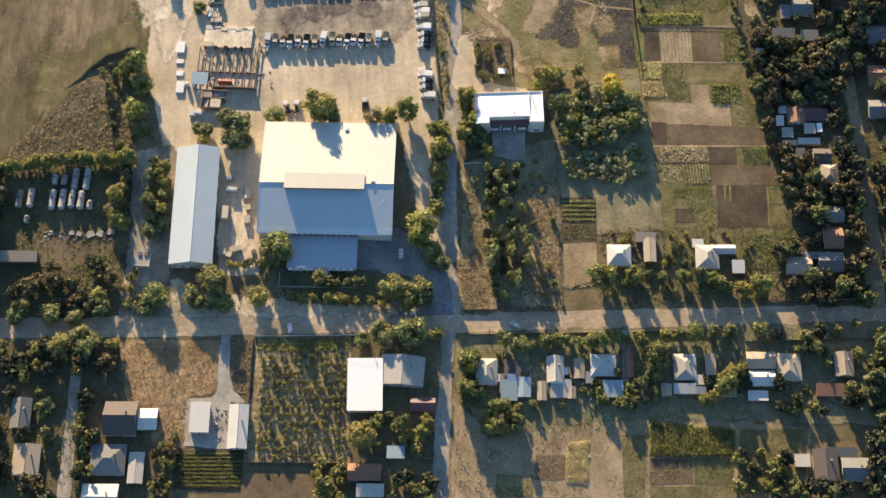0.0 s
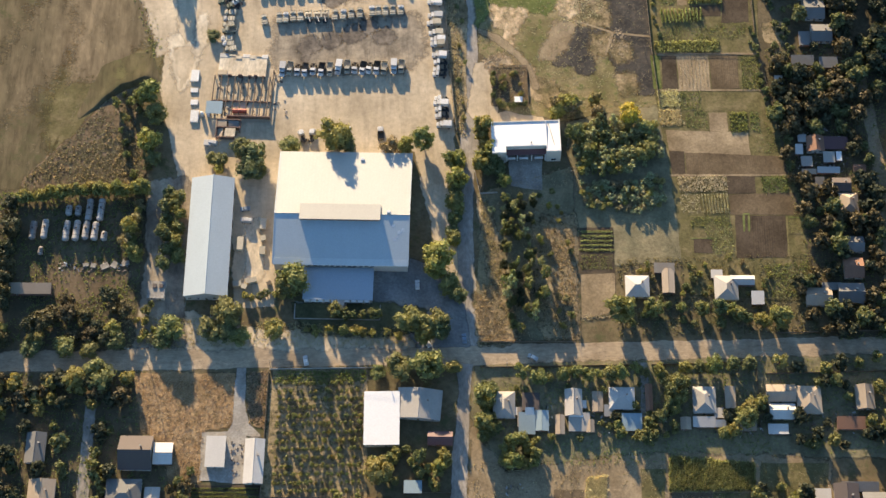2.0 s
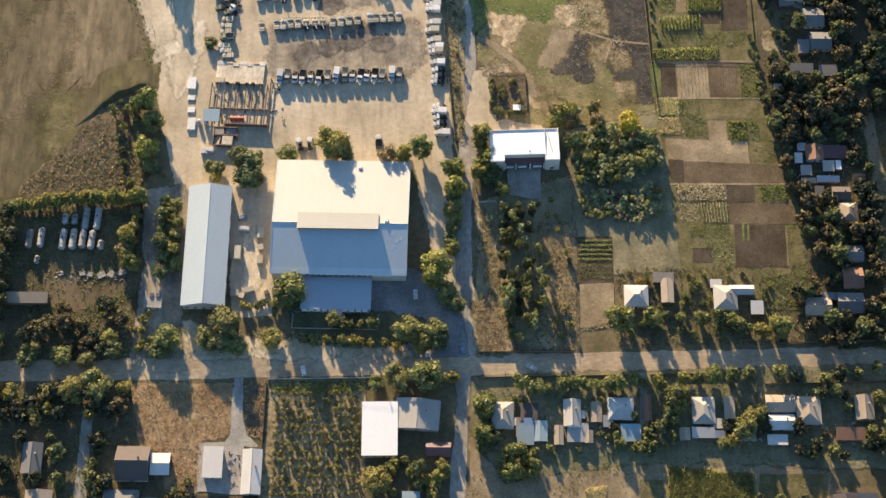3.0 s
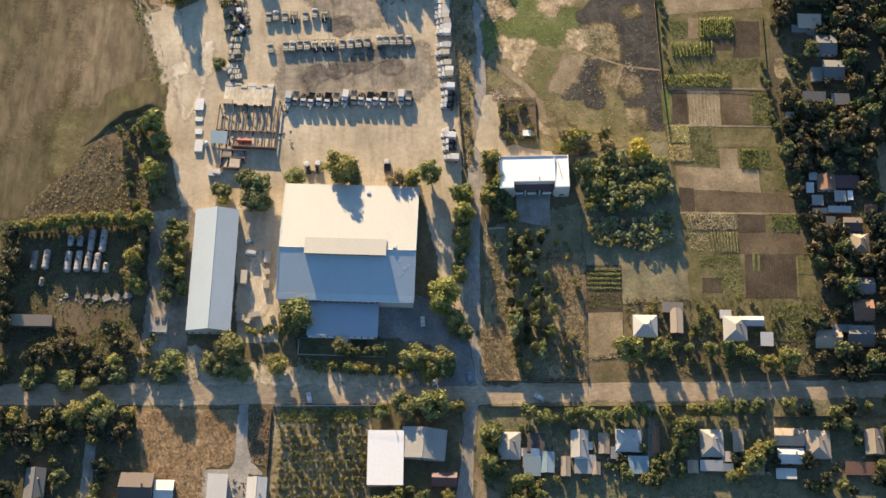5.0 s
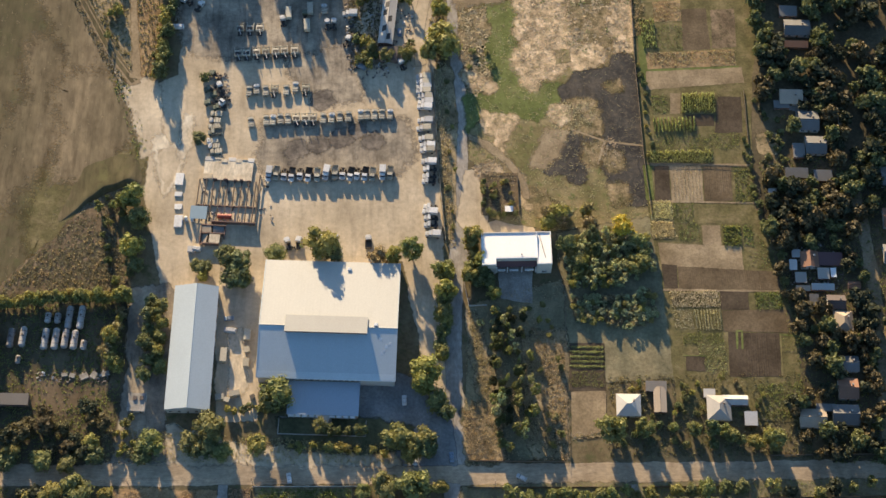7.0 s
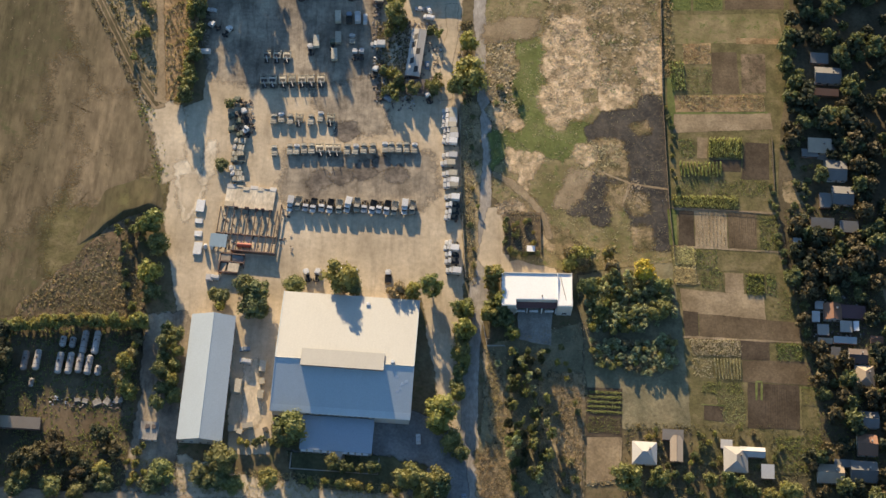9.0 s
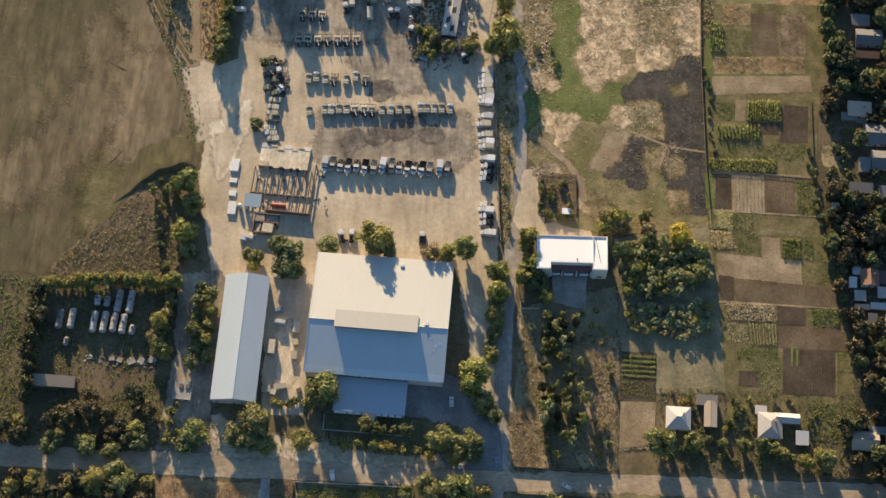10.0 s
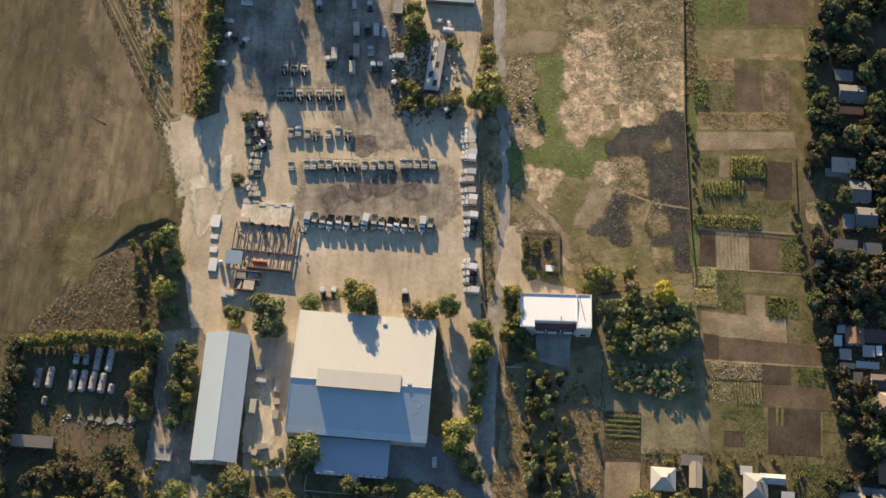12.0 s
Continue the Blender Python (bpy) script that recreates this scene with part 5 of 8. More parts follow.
part("roof_slab", slab([(-4.9, -3.9, 1.2), (-2.4, -4.0, 2.2), (-2.0, 0.0, 2.4), (-4.9, 0.1, 1.4)], 0.16), MAT_SLATE_TAN, pump, "fallen roof slab leaning on the wall")
for k, (x, y) in enumerate(((4.3, -3.0), (4.6, -1.8), (3.9, -0.6), (-3.6, -4.9))):
    part("rubble", boxed(x - 0.5, x + 0.4, y - 0.4, y + 0.3, 0, 0.5 + 0.15 * k, bevel=0.1), MAT_SPILL, pump)

hut = tagged(anchor("small_hut", -122.2, -49.7, -3), "small flat-roofed hut with a roof hatch", "hut")
walls(hut, 7.2, 7.6, 3.0, MAT_PLASTER, 1, True)
roof(hut, 7.2, 7.6, 3.0, 0, "flat", MAT_CONCRETE, 0.25)
for x in (-1.6, 1.2):
    part("roof_hatch", boxed(x, x + 1.6, 0.8, 2.6, 3.12, 3.6), MAT_DARK_ROOF, hut)

# houses north of the main road
house(86.9, -53.7, 9.6, 9.2, "hip", MAT_PALE, "pale hipped house among shrubs", h=3.0, rise=2.2)
outbuilding(99.3, -45.1, 8.5, 4.0, "lean", MAT_SLATE_TAN, "tan lean-to behind the pale house")
outbuilding(100.6, -51.2, 5.0, 11.0, "gable_y", MAT_SLATE_TAN, "narrow tan-roofed barn beside a house")
house(125.3, -55.5, 9.4, 10.5, "hip", MAT_SLATE, "grey hipped house with a long wing", h=3.0, rise=2.2)
outbuilding(132.7, -52.0, 10.0, 4.0, "gable_x", MAT_PALE, "pale wing joined to the grey house", h=2.8, rise=1.2)
outbuilding(138.6, -60.3, 5.0, 5.6, "lean", MAT_PALE, "small white-roofed garage beside a house")
outbuilding(121.9, -48.5, 4.5, 3.5, "flat", MAT_PALE, "small pale shed behind a house")
house(164.9, -60.6, 10.5, 7.5, "gable_x", MAT_SLATE_TAN, "tan gabled house in the shade")
house(179.1, -59.3, 10.5, 8.5, "gable_x", MAT_SLATE_DARKENED, "grey gabled house in dark trees")
outbuilding(171.2, -55.7, 8.0, 3.0, "flat", MAT_SLATE_DARKENED, "grey flat shed between houses")
house(183.2, -36.0, 7.6, 6.6, "gable_x", MAT_SLATE_DARKENED, "grey-roofed cottage under trees")
house(181.5, -47.4, 7.8, 8.8, "gable_x", MAT_RUST, "cottage with a rusty orange roof")
house(172.8, 98.2, 10.0, 6.5, "lean", MAT_SLATE_TAN, "tan-roofed long house in village trees", h=2.8, rise=0.8)
house(179.5, 85.3, 8.5, 9.5, "gable_x", MAT_SLATE_DARKENED, "grey gabled house in the village trees")
house(181.3, 72.4, 9.0, 8.5, "gable_x", MAT_SLATE_DARKENED, "grey gabled house near the back lane")
outbuilding(173.5, 70.0, 5.0, 7.0, "flat", MAT_SLATE_DARKENED, "flat grey shed beside a grey house")
outbuilding(159.0, 47.9, 3.2, 4.4, "flat", MAT_SLATE, "small grey-roofed hut among trees")
outbuilding(171.1, 58.1, 10.0, 4.5, "lean", MAT_SLATE_DARKENED, "long low shed in the shade")
outbuilding(183.0, 56.6, 8.0, 5.0, "lean", MAT_SLATE_DARKENED, "grey lean-to in the shade")
house(171.9, 14.0, 7.2, 7.0, "gable_y", MAT_RUST, "cottage with a rusty gabled roof in a crowded yard", rise=2.2)
outbuilding(180.9, 14.4, 11.0, 5.6, "lean", MAT_MAROON, "long dark maroon shed in a crowded yard")
outbuilding(166.4, 17.4, 3.4, 3.4, "flat", MAT_PALE, "small white-roofed hut in a crowded yard")
outbuilding(164.4, 11.7, 3.0, 4.4, "lean", MAT_PALE, "small pale lean-to in a crowded yard")
outbuilding(167.2, 5.6, 4.6, 4.6, "flat", MAT_SLATE, "grey flat shed in a crowded yard")
outbuilding(177.4, 7.3, 4.8, 4.6, "lean", MAT_SLATE, "grey tin shed in a crowded yard")
outbuilding(181.9, 7.8, 1.9, 4.0, "flat", MAT_BRIGHT_ROOF, "narrow white-roofed shed in a yard")
outbuilding(190.4, 1.6, 5.0, 3.0, "gable_x", MAT_RUST, "small rust-roofed shed by the back lane")
outbuilding(176.4, 0.8, 9.6, 2.4, "lean", MAT_TEAL, "long bluish lean-to roof")
outbuilding(167.6, 0.2, 6.0, 1.9, "lean", MAT_SLATE_TAN, "low tan lean-to along a yard")
outbuilding(171.8, -5.4, 3.6, 4.8, "lean", MAT_SLATE_DARKENED, "small grey shed in a yard")
house(181.2, -6.8, 7.2, 6.0, "gable_x", MAT_DARK_ROOF, "dark-roofed house by the back lane")
house(183.3, -16.0, 7.6, 9.0, "hip", MAT_SLATE_TAN, "tan hipped house by the back lane", rise=2.4)
house(179.8, 136.8, 11.5, 8.0, "gable_x", MAT_SLATE_DARKENED, "grey house far along the back lane")
outbuilding(176.6, 146.5, 8.0, 5.0, "lean", MAT_SLATE_DARKENED, "grey shed far along the back lane")
outbuilding(178.2, 127.6, 11.5, 3.0, "lean", MAT_RUST, "rusty lean-to far along the back lane")
house(213.9, 55.6, 9.0, 9.0, "gable_x", MAT_SLATE_DARKENED, "grey house beyond the back lane")
house(212.2, 34.4, 9.0, 9.0, "gable_x", MAT_RUST, "rust-roofed house beyond the back lane")
house(209.6, 16.6, 8.0, 8.0, "gable_x", MAT_SLATE_DARKENED, "slate-roofed house beyond the back lane")

# houses south of the main road
house(27.2, -106.4, 8.4, 11.0, "hip", MAT_SLATE, "grey hipped house beside the lane")
outbuilding(30.5, -109.1, 4.0, 3.0, "flat", MAT_PALE, "pale porch shed beside a house")
outbuilding(36.5, -114.7, 6.5, 9.0, "lean", MAT_TEAL, "faded blue tin shed behind a house")
outbuilding(42.7, -113.6, 5.5, 8.5, "gable_y", MAT_TEAL, "bluish gabled shed behind a house")
outbuilding(38.3, -110.6, 3.5, 3.5, "flat", MAT_PALE, "small pale box shed behind a house")
house(56.4, -106.1, 6.5, 11.0, "gable_y", MAT_SLATE, "grey gabled house with pale roof patches")
outbuilding(59.8, -106.8, 3.6, 3.0, "flat", MAT_PALE, "small white-roofed entrance of a house")
outbuilding(58.4, -114.7, 8.5, 7.5, "lean", MAT_SLATE, "grey patched tin shed behind a house")
outbuilding(50.3, -115.5, 3.5, 8.0, "gable_y", MAT_SLATE_TAN, "narrow tan shed behind a house")
outbuilding(66.6, -105.8, 4.2, 8.5, "gable_y", MAT_SLATE_TAN, "narrow tan barn by the road")
house(76.8, -104.8, 10.0, 9.0, "hip", MAT_PALE, "pale hipped house behind roadside trees")
outbuilding(88.3, -104.5, 2.6, 11.5, "gable_y", MAT_RUST, "long narrow rust-red shed")
outbuilding(80.4, -115.3, 8.0, 7.0, "lean", MAT_TEAL, "shed with a faded teal roof")
house(111.4, -106.4, 8.8, 11.0, "hip", MAT_SLATE, "grey hipped house with vines")
outbuilding(110.6, -116.0, 9.0, 4.0, "lean", MAT_PALE, "pale low shed behind a house")
outbuilding(122.5, -105.4, 4.0, 9.5, "gable_y", MAT_SLATE_TAN, "narrow tan-roofed barn beside a house")
outbuilding(128.3, -117.7, 7.5, 4.5, "lean", MAT_SLATE_TAN, "tan lean-to under trees")
house(143.8, -104.2, 11.5, 6.8, "gable_x", MAT_SLATE_TAN, "long tan gabled house among trees")
house(143.6, -112.3, 10.0, 6.0, "gable_x", MAT_PALE, "pale gabled house behind the tan one")
outbuilding(141.2, -119.8, 8.0, 4.0, "flat", MAT_PALE, "pale flat shed behind a house")
house(155.4, -107.5, 9.5, 11.5, "hip", MAT_SLATE_TAN, "tan hipped house among dark trees")
house(178.9, -106.8, 7.0, 10.0, "gable_y", MAT_SLATE_TAN, "narrow tan house in the shade")
outbuilding(171.9, -118.0, 11.5, 5.0, "lean", MAT_RUST, "rust-red long lean-to in shade")
house(166.0, -151.0, 9.5, 13.0, "gable_y", MAT_DARK_ROOF, "dark gabled farmhouse behind the gardens")
house(178.0, -153.0, 10.5, 9.0, "gable_x", MAT_SLATE_DARKENED, "grey farmhouse across a narrow yard")
outbuilding(172.0, -145.5, 15.0, 3.6, "lean", MAT_SLATE_DARKENED, "long grey lean-to closing a farmyard")
outbuilding(156.6, -148.6, 6.0, 5.0, "flat", MAT_SLATE, "flat grey shed behind the gardens")

outbuilding(57.2, -113.2, 5.4, 2.2, "lean", MAT_BRIGHT_ROOF, "white tin roof strip over a yard")
outbuilding(62.9, -116.5, 3.0, 5.0, "gable_y", MAT_SLATE_TAN, "narrow tan shed behind village houses")
outbuilding(33.6, -111.8, 1.6, 8.0, "lean", MAT_SLATE_TAN, "narrow tan lean-to between yards")
outbuilding(37.8, -109.6, 3.2, 2.6, "lean", MAT_TIN_PALE, "small pale tin roof over a yard", h=2.9)
outbuilding(117.4, -117.0, 4.0, 2.6, "lean", MAT_PALE, "pale patched shed roof behind a house", h=2.6)
# the farmsteads in the south-west
white_barn = tagged(anchor("white_barn", -24.3, -111.2, -1), "barn with a bright white flat roof", "barn")
walls(white_barn, 14.4, 23.0, 3.8, MAT_PLASTER, 3, True)
roof(white_barn, 14.4, 23.0, 3.8, 0, "flat", MAT_BRIGHT_ROOF, 0.3)
house(-8.5, -105.2, 18.0, 12.5, "gable_y", MAT_SLATE, "grey-brown gabled farmhouse in village trees", h=3.2, rise=2.2, turn=-6)
outbuilding(0.0, -120.3, 10.0, 5.6, "gable_x", MAT_MAROON, "maroon-roofed shed by the lane", h=2.5, rise=2.0)
outbuilding(-24.7, -149.3, 13.5, 7.0, "gable_x", MAT_RUST, "shed with a rusty orange roof", h=2.6, rise=1.8)
outbuilding(-11.7, -140.9, 7.0, 5.0, "flat", MAT_TEAL, "small bluish flat shed by trees")
outbuilding(-22.4, -157.1, 11.0, 5.0, "lean", MAT_SLATE, "grey lean-to in the shade")
house(-93.7, -123.8, 7.4, 12.6, "flat", MAT_PALE, "white-roofed farm building in village trees", h=3.0, rise=1.4)
house(-77.5, -128.4, 7.4, 18.5, "gable_y", MAT_PALE, "long pale-roofed farm building", h=3.0, rise=1.4)
house(-126.9, -123.6, 13.0, 14.0, "gable_x", MAT_DARK_ROOF, "steep dark-roofed farmhouse in village trees", h=3.2, rise=4.2)
outbuilding(-115.6, -124.0, 7.6, 9.0, "gable_x", MAT_PALE, "pale-roofed annex of the farmhouse", h=2.6, rise=1.2)
house(-131.2, -141.4, 14.0, 12.5, "hip", MAT_SLATE_DARKENED, "grey hipped farmhouse by a lane", h=3.0, rise=2.4)
outbuilding(-119.5, -145.1, 6.0, 13.0, "gable_y", MAT_SLATE, "narrow grey farm shed beside a house")
house(-133.6, -157.7, 14.0, 11.0, "gable_x", MAT_PALE, "white-roofed farm building by the lane")
house(-165.2, -140.6, 10.5, 12.5, "gable_y", MAT_SLATE_TAN, "brownish farm building in the shade")
house(-169.1, -120.2, 7.5, 12.5, "gable_y", MAT_SLATE_DARKENED, "grey farm building in the shade")
# store by the cisterns and sheds at the far end of the yard
outbuilding(-178.3, -47.6, 20.0, 4.5, "lean", MAT_SLATE_TAN, "long tan-roofed store by the cisterns", h=3.0)
wreck = outbuilding(-15.2, 142.7, 6.6, 26.0, "gable_y", MAT_SLATE, "collapsing grey-roofed shed in scrap", turn=-6, h=3.2, rise=0.8)
# black plates on the whole roof paint the dark of missing panels
for y, x in ((-9.5, 1.2), (-5.0, -1.2), (0.5, 1.0), (4.0, -1.6), (8.5, -1.0)):
    part("missing_panel", slab([(x - 0.9, y - 1.8, 3.22 + 0.8 * (1 - abs(x - 0.9) / 3.6)), (x + 0.9, y - 1.2, 3.22 + 0.8 * (1 - abs(x + 0.9) / 3.6)), (x + 0.9, y + 2.2, 3.22 + 0.8 * (1 - abs(x + 0.9) / 3.6)), (x - 0.9, y + 1.4, 3.22 + 0.8 * (1 - abs(x - 0.9) / 3.6))], 0.3), MAT_CHASSIS, wreck, "black plate in place of a missing roof panel")
outbuilding(-15.0, 124.3, 8.0, 7.0, "flat", MAT_DARK_ROOF, "dark flat-roofed shed among scrap", h=3.0)
outbuilding(-9.3, 182.1, 23.0, 6.0, "flat", MAT_TEAL, "low teal-roofed building at the yard end", h=3.6)
outbuilding(-33.8, 175.8, 4.0, 8.0, "flat", MAT_CONCRETE, "concrete cabin at the yard end", h=3.0)
outbuilding(168.1, 94.6, 7.0, 3.6, "flat", MAT_SLATE_DARKENED, "small grey parapet shed by a court")
outbuilding(39.2, 41.4, 3.2, 2.4, "flat", MAT_BRIGHT_ROOF, "tiny white-roofed hut in a fenced garden", h=2.0)
outbuilding(38.5, -105.1, 7.0, 7.5, "flat", MAT_DARK_ROOF, "flat dark-brown shed between village houses")
outbuilding(71.1, -110.0, 3.5, 4.5, "lean", MAT_SLATE, "small grey lean-to behind a tan barn")
outbuilding(102.9, -116.3, 4.0, 5.0, "gable_y", MAT_SLATE_TAN, "small tan shed under village trees")
outbuilding(117.1, -112.1, 3.6, 4.0, "flat", MAT_SLATE, "small grey flat shed beside a house")


# ---- vehicles ----
def wheel(parent, x, y, r, wide):
    tyre = part("wheel", tube(bmesh.new(), (x - wide / 2, y, r), (x + wide / 2, y, r), r, sides=12), MAT_RUBBER, parent)
    part("rim", tube(bmesh.new(), (x - wide / 2 - 0.01, y, r), (x + wide / 2 + 0.01, y, r), r * 0.5, sides=8), MAT_CHASSIS, tyre)


def cab(parent, paint, y0, y1, z0, z1, w):
    """A lorry's cab with sloping windscreen, side panes and a roof."""
    bm = box(bmesh.new(), -w / 2, w / 2, y0, y1, z0, z1, bevel=0.0)
    for v in bm.verts:
        if v.co.z > (z0 + z1) / 2 and v.co.y > (y0 + y1) / 2:
            v.co.y -= 0.3
        if v.co.z > (z0 + z1) / 2:
            v.co.x *= 0.92
    bmesh.ops.bevel(bm, geom=bm.edges[:], offset=0.09, segments=1, affect="EDGES")
    body = part("cab", bm, paint, parent)
    zm = z0 + (z1 - z0) * 0.52
    part("windscreen", slab([(-w * 0.42, y1 - 0.06, zm), (w * 0.42, y1 - 0.06, zm), (w * 0.39, y1 - 0.24, z1 - 0.16), (-w * 0.39, y1 - 0.24, z1 - 0.16)], 0.05), MAT_GLASS, body)
    for s in (-1, 1):
        part("side_pane", boxed(s * w * 0.475 - 0.03, s * w * 0.475 + 0.03, y0 + 0.35, y1 - 0.5, zm, z1 - 0.2), MAT_GLASS, body)
    return body


def lorry(paint, bed_paint, long, label, cargo="bed"):
    ob = tagged(anchor("lorry", 0, 0), label, "lorry", "parked lorries")
    h = long / 2
    part("chassis", boxed(-0.45, 0.45, -h + 0.1, h - 0.2, 0.55, 0.85), MAT_CHASSIS, ob)
    bonnet = part("bonnet", boxed(-0.85, 0.85, h - 1.35, h, 0.75, 1.6, bevel=0.15), paint, ob)
    for s in (-1, 1):
        part("headlight", tube(bmesh.new(), (s * 0.65, h - 0.02, 1.1), (s * 0.65, h + 0.05, 1.1), 0.12, sides=8), MAT_FRAME, bonnet)
        part("mudguard", boxed(s * 0.98 - 0.2, s * 0.98 + 0.2, h - 1.5, h - 0.25, 0.95, 1.15, bevel=0.06), paint, ob)
    cab(ob, paint, h - 2.9, h - 1.3, 0.8, 2.6, 2.2)
    if cargo == "bed":
        part("bed_floor", boxed(-1.25, 1.25, -h, h - 3.1, 1.05, 1.2), bed_paint, ob)
        for s in (-1, 1):
            part("side_board", boxed(s * 1.25 - 0.04, s * 1.25 + 0.04, -h, h - 3.1, 1.2, 2.2), bed_paint, ob)
        part("tailboard", boxed(-1.1, 1.1, -h, -h + 0.08, 1.2, 2.2), bed_paint, ob)
        part("headboard", boxed(-1.1, 1.1, h - 3.18, h - 3.1, 1.2, 2.5), bed_paint, ob)
    elif cargo == "box":
        part("box_body", boxed(-1.2, 1.2, -h, h - 3.05, 1.0, 3.2, bevel=0.07), bed_paint, ob)
    elif cargo == "tank":
        part("tank", tube(bmesh.new(), (0, -h, 1.75), (0, h - 3.2, 1.75), 0.85, sides=16), bed_paint, ob)
        part("tank_hatch", tube(bmesh.new(), (0, -0.9, 2.55), (0, -0.9, 2.8), 0.35, sides=10), MAT_CHASSIS, ob)
    elif cargo == "bare":
        part("cross_member", boxed(-0.9, 0.9, -h + 0.3, -h + 0.6, 0.85, 1.05), MAT_STEEL_DARK, ob)
        part("spare_rack", boxed(-0.7, 0.7, h - 3.6, h - 3.2, 0.85, 1.5), MAT_STEEL_DARK, ob)
    for s in (-1, 1):
        wheel(ob, s * 0.98, h - 0.95, 0.5, 0.3)
        wheel(ob, s * 0.98, -h + 1.2, 0.5, 0.5)
    return ob


def car(paint, long, tall, label, boxy=False, name="car"):
    ob = tagged(anchor(name, 0, 0), label, name, "parked cars")
    h = long / 2
    part("body", boxed(-0.85, 0.85, -h, h, 0.3, 0.3 + (tall - 0.3) * (0.75 if boxy else 0.5), bevel=0.14), paint, ob)
    y0, y1 = (-h + 0.1, h - 1.1) if boxy else (-h + 0.6, h - 1.3)
    bm = boxed(-0.8, 0.8, y0, y1, 0.3 + (tall - 0.3) * 0.5 - 0.02, tall)
    for v in bm.verts:
        if v.co.z > tall - 0.1:
            v.co.x *= 0.84
            v.co.y = v.co.y - 0.45 if v.co.y > (y0 + y1) / 2 else v.co.y + (0.1 if boxy else 0.4)
    bmesh.ops.bevel(bm, geom=bm.edges[:], offset=0.08, segments=1, affect="EDGES")
    top = part("cabin", bm, paint, ob)
    zb = 0.3 + (tall - 0.3) * 0.52
    part("windscreen", slab([(-0.7, y1 + 0.02, zb), (0.7, y1 + 0.02, zb), (0.6, y1 - 0.4, tall - 0.1), (-0.6, y1 - 0.4, tall - 0.1)], 0.04), MAT_GLASS, top)
    for s in (-1, 1):
        for y in (-h + 0.85, h - 0.85):
            wheel(ob, s * 0.76, y, 0.32, 0.2)
    return ob


def trailer(paint, long, label):
    ob = tagged(anchor("trailer", 0, 0), label, "trailer", "parked trailers")
    h = long / 2
    part("chassis", boxed(-0.5, 0.5, -h, h + 0.9, 0.6, 0.85), MAT_CHASSIS, ob)
    part("box_body", boxed(-1.2, 1.2, -h, h, 0.9, 3.0, bevel=0.06), paint, ob)
    part("drawbar", boxed(-0.08, 0.08, h + 0.9, h + 1.8, 0.6, 0.75), MAT_CHASSIS, ob)
    for s in (-1, 1):
        for y in (-h + 1.0, h - 1.0):
            wheel(ob, s * 1.0, y, 0.48, 0.3)
    return ob


def farm_machine(paint, label):
    """A towed field machine: hopper on two wheels, two arms and a raised pipe."""
    ob = tagged(anchor("field_machine", 0, 0), label, "farm machine", "towed field machines")
    part("hopper", boxed(-1.5, 1.5, -1.5, 0.9, 0.7, 2.1, bevel=0.14), paint, ob)
    part("hopper_mouth", boxed(-1.15, 1.15, -1.2, 0.1, 2.09, 2.13), MAT_CHASSIS, ob)
    for s in (-1, 1):
        part("arm", boxed(s * 1.3 - 0.22, s * 1.3 + 0.22, 0.8, 2.3, 0.95, 1.4, bevel=0.06), paint, ob)
        wheel(ob, s * 1.3, -0.2, 0.55, 0.35)
    part("crossbar", boxed(-1.5, 1.5, 1.5, 1.75, 1.35, 1.6), MAT_CAB_KHAKI, ob)
    part("gearbox", boxed(-0.35, 0.35, 0.85, 1.5, 0.8, 1.5, bevel=0.06), MAT_CHASSIS, ob)
    part("pipe", tube(bmesh.new(), (-0.3, -0.8, 2.1), (0.5, -3.5, 2.5), 0.16, sides=8), MAT_TANK, ob)
    part("frame", boxed(-0.9, 0.9, -3.2, -1.5, 0.55, 0.95), MAT_CHASSIS, ob)
    return ob


def round_lorry(paint, back, label):
    """A short forward-control lorry: rounded cab, low engine hump and a rounded hopper body."""
    ob = tagged(anchor("lorry", 0, 0), label, "lorry", "parked lorries")
    part("chassis", boxed(-0.45, 0.45, -2.6, 2.4, 0.5, 0.8), MAT_CHASSIS, ob)
    bm = boxed(-1.12, 1.12, 0.75, 2.75, 0.75, 2.45)
    for v in bm.verts:
        if v.co.z > 2 and v.co.y > 2:
            v.co.y -= 0.35
    bmesh.ops.bevel(bm, geom=bm.edges[:], offset=0.34, segments=2, affect="EDGES")
    body = part("cab", bm, paint, ob)
    part("windscreen", slab([(-0.85, 2.74, 1.55), (0.85, 2.74, 1.55), (0.78, 2.5, 2.2), (-0.78, 2.5, 2.2)], 0.05), MAT_GLASS, body)
    part("roof_hatch", boxed(-0.35, 0.35, 1.3, 1.9, 2.44, 2.52, bevel=0.03), back, body)
    bm = boxed(-1.2, 1.2, -2.7, 0.5, 0.85, 2.05)
    bmesh.ops.bevel(bm, geom=bm.edges[:], offset=0.25, segments=2, affect="EDGES")
    hopper = part("body", bm, back, ob)
    part("tarpaulin_bow", boxed(-1.0, 1.0, -0.35, -0.2, 2.05, 2.12), MAT_CHASSIS, hopper)
    part("tarpaulin_bow", boxed(-1.0, 1.0, -1.75, -1.6, 2.05, 2.12), MAT_CHASSIS, hopper)
    for s in (-1, 1):
        part("mirror", boxed(s * 1.25 - 0.08, s * 1.25 + 0.08, 2.2, 2.3, 1.6, 2.0), MAT_CHASSIS, body)
        for y in (-1.6, 1.7):
            wheel(ob, s * 0.98, y, 0.48, 0.34)
    return ob


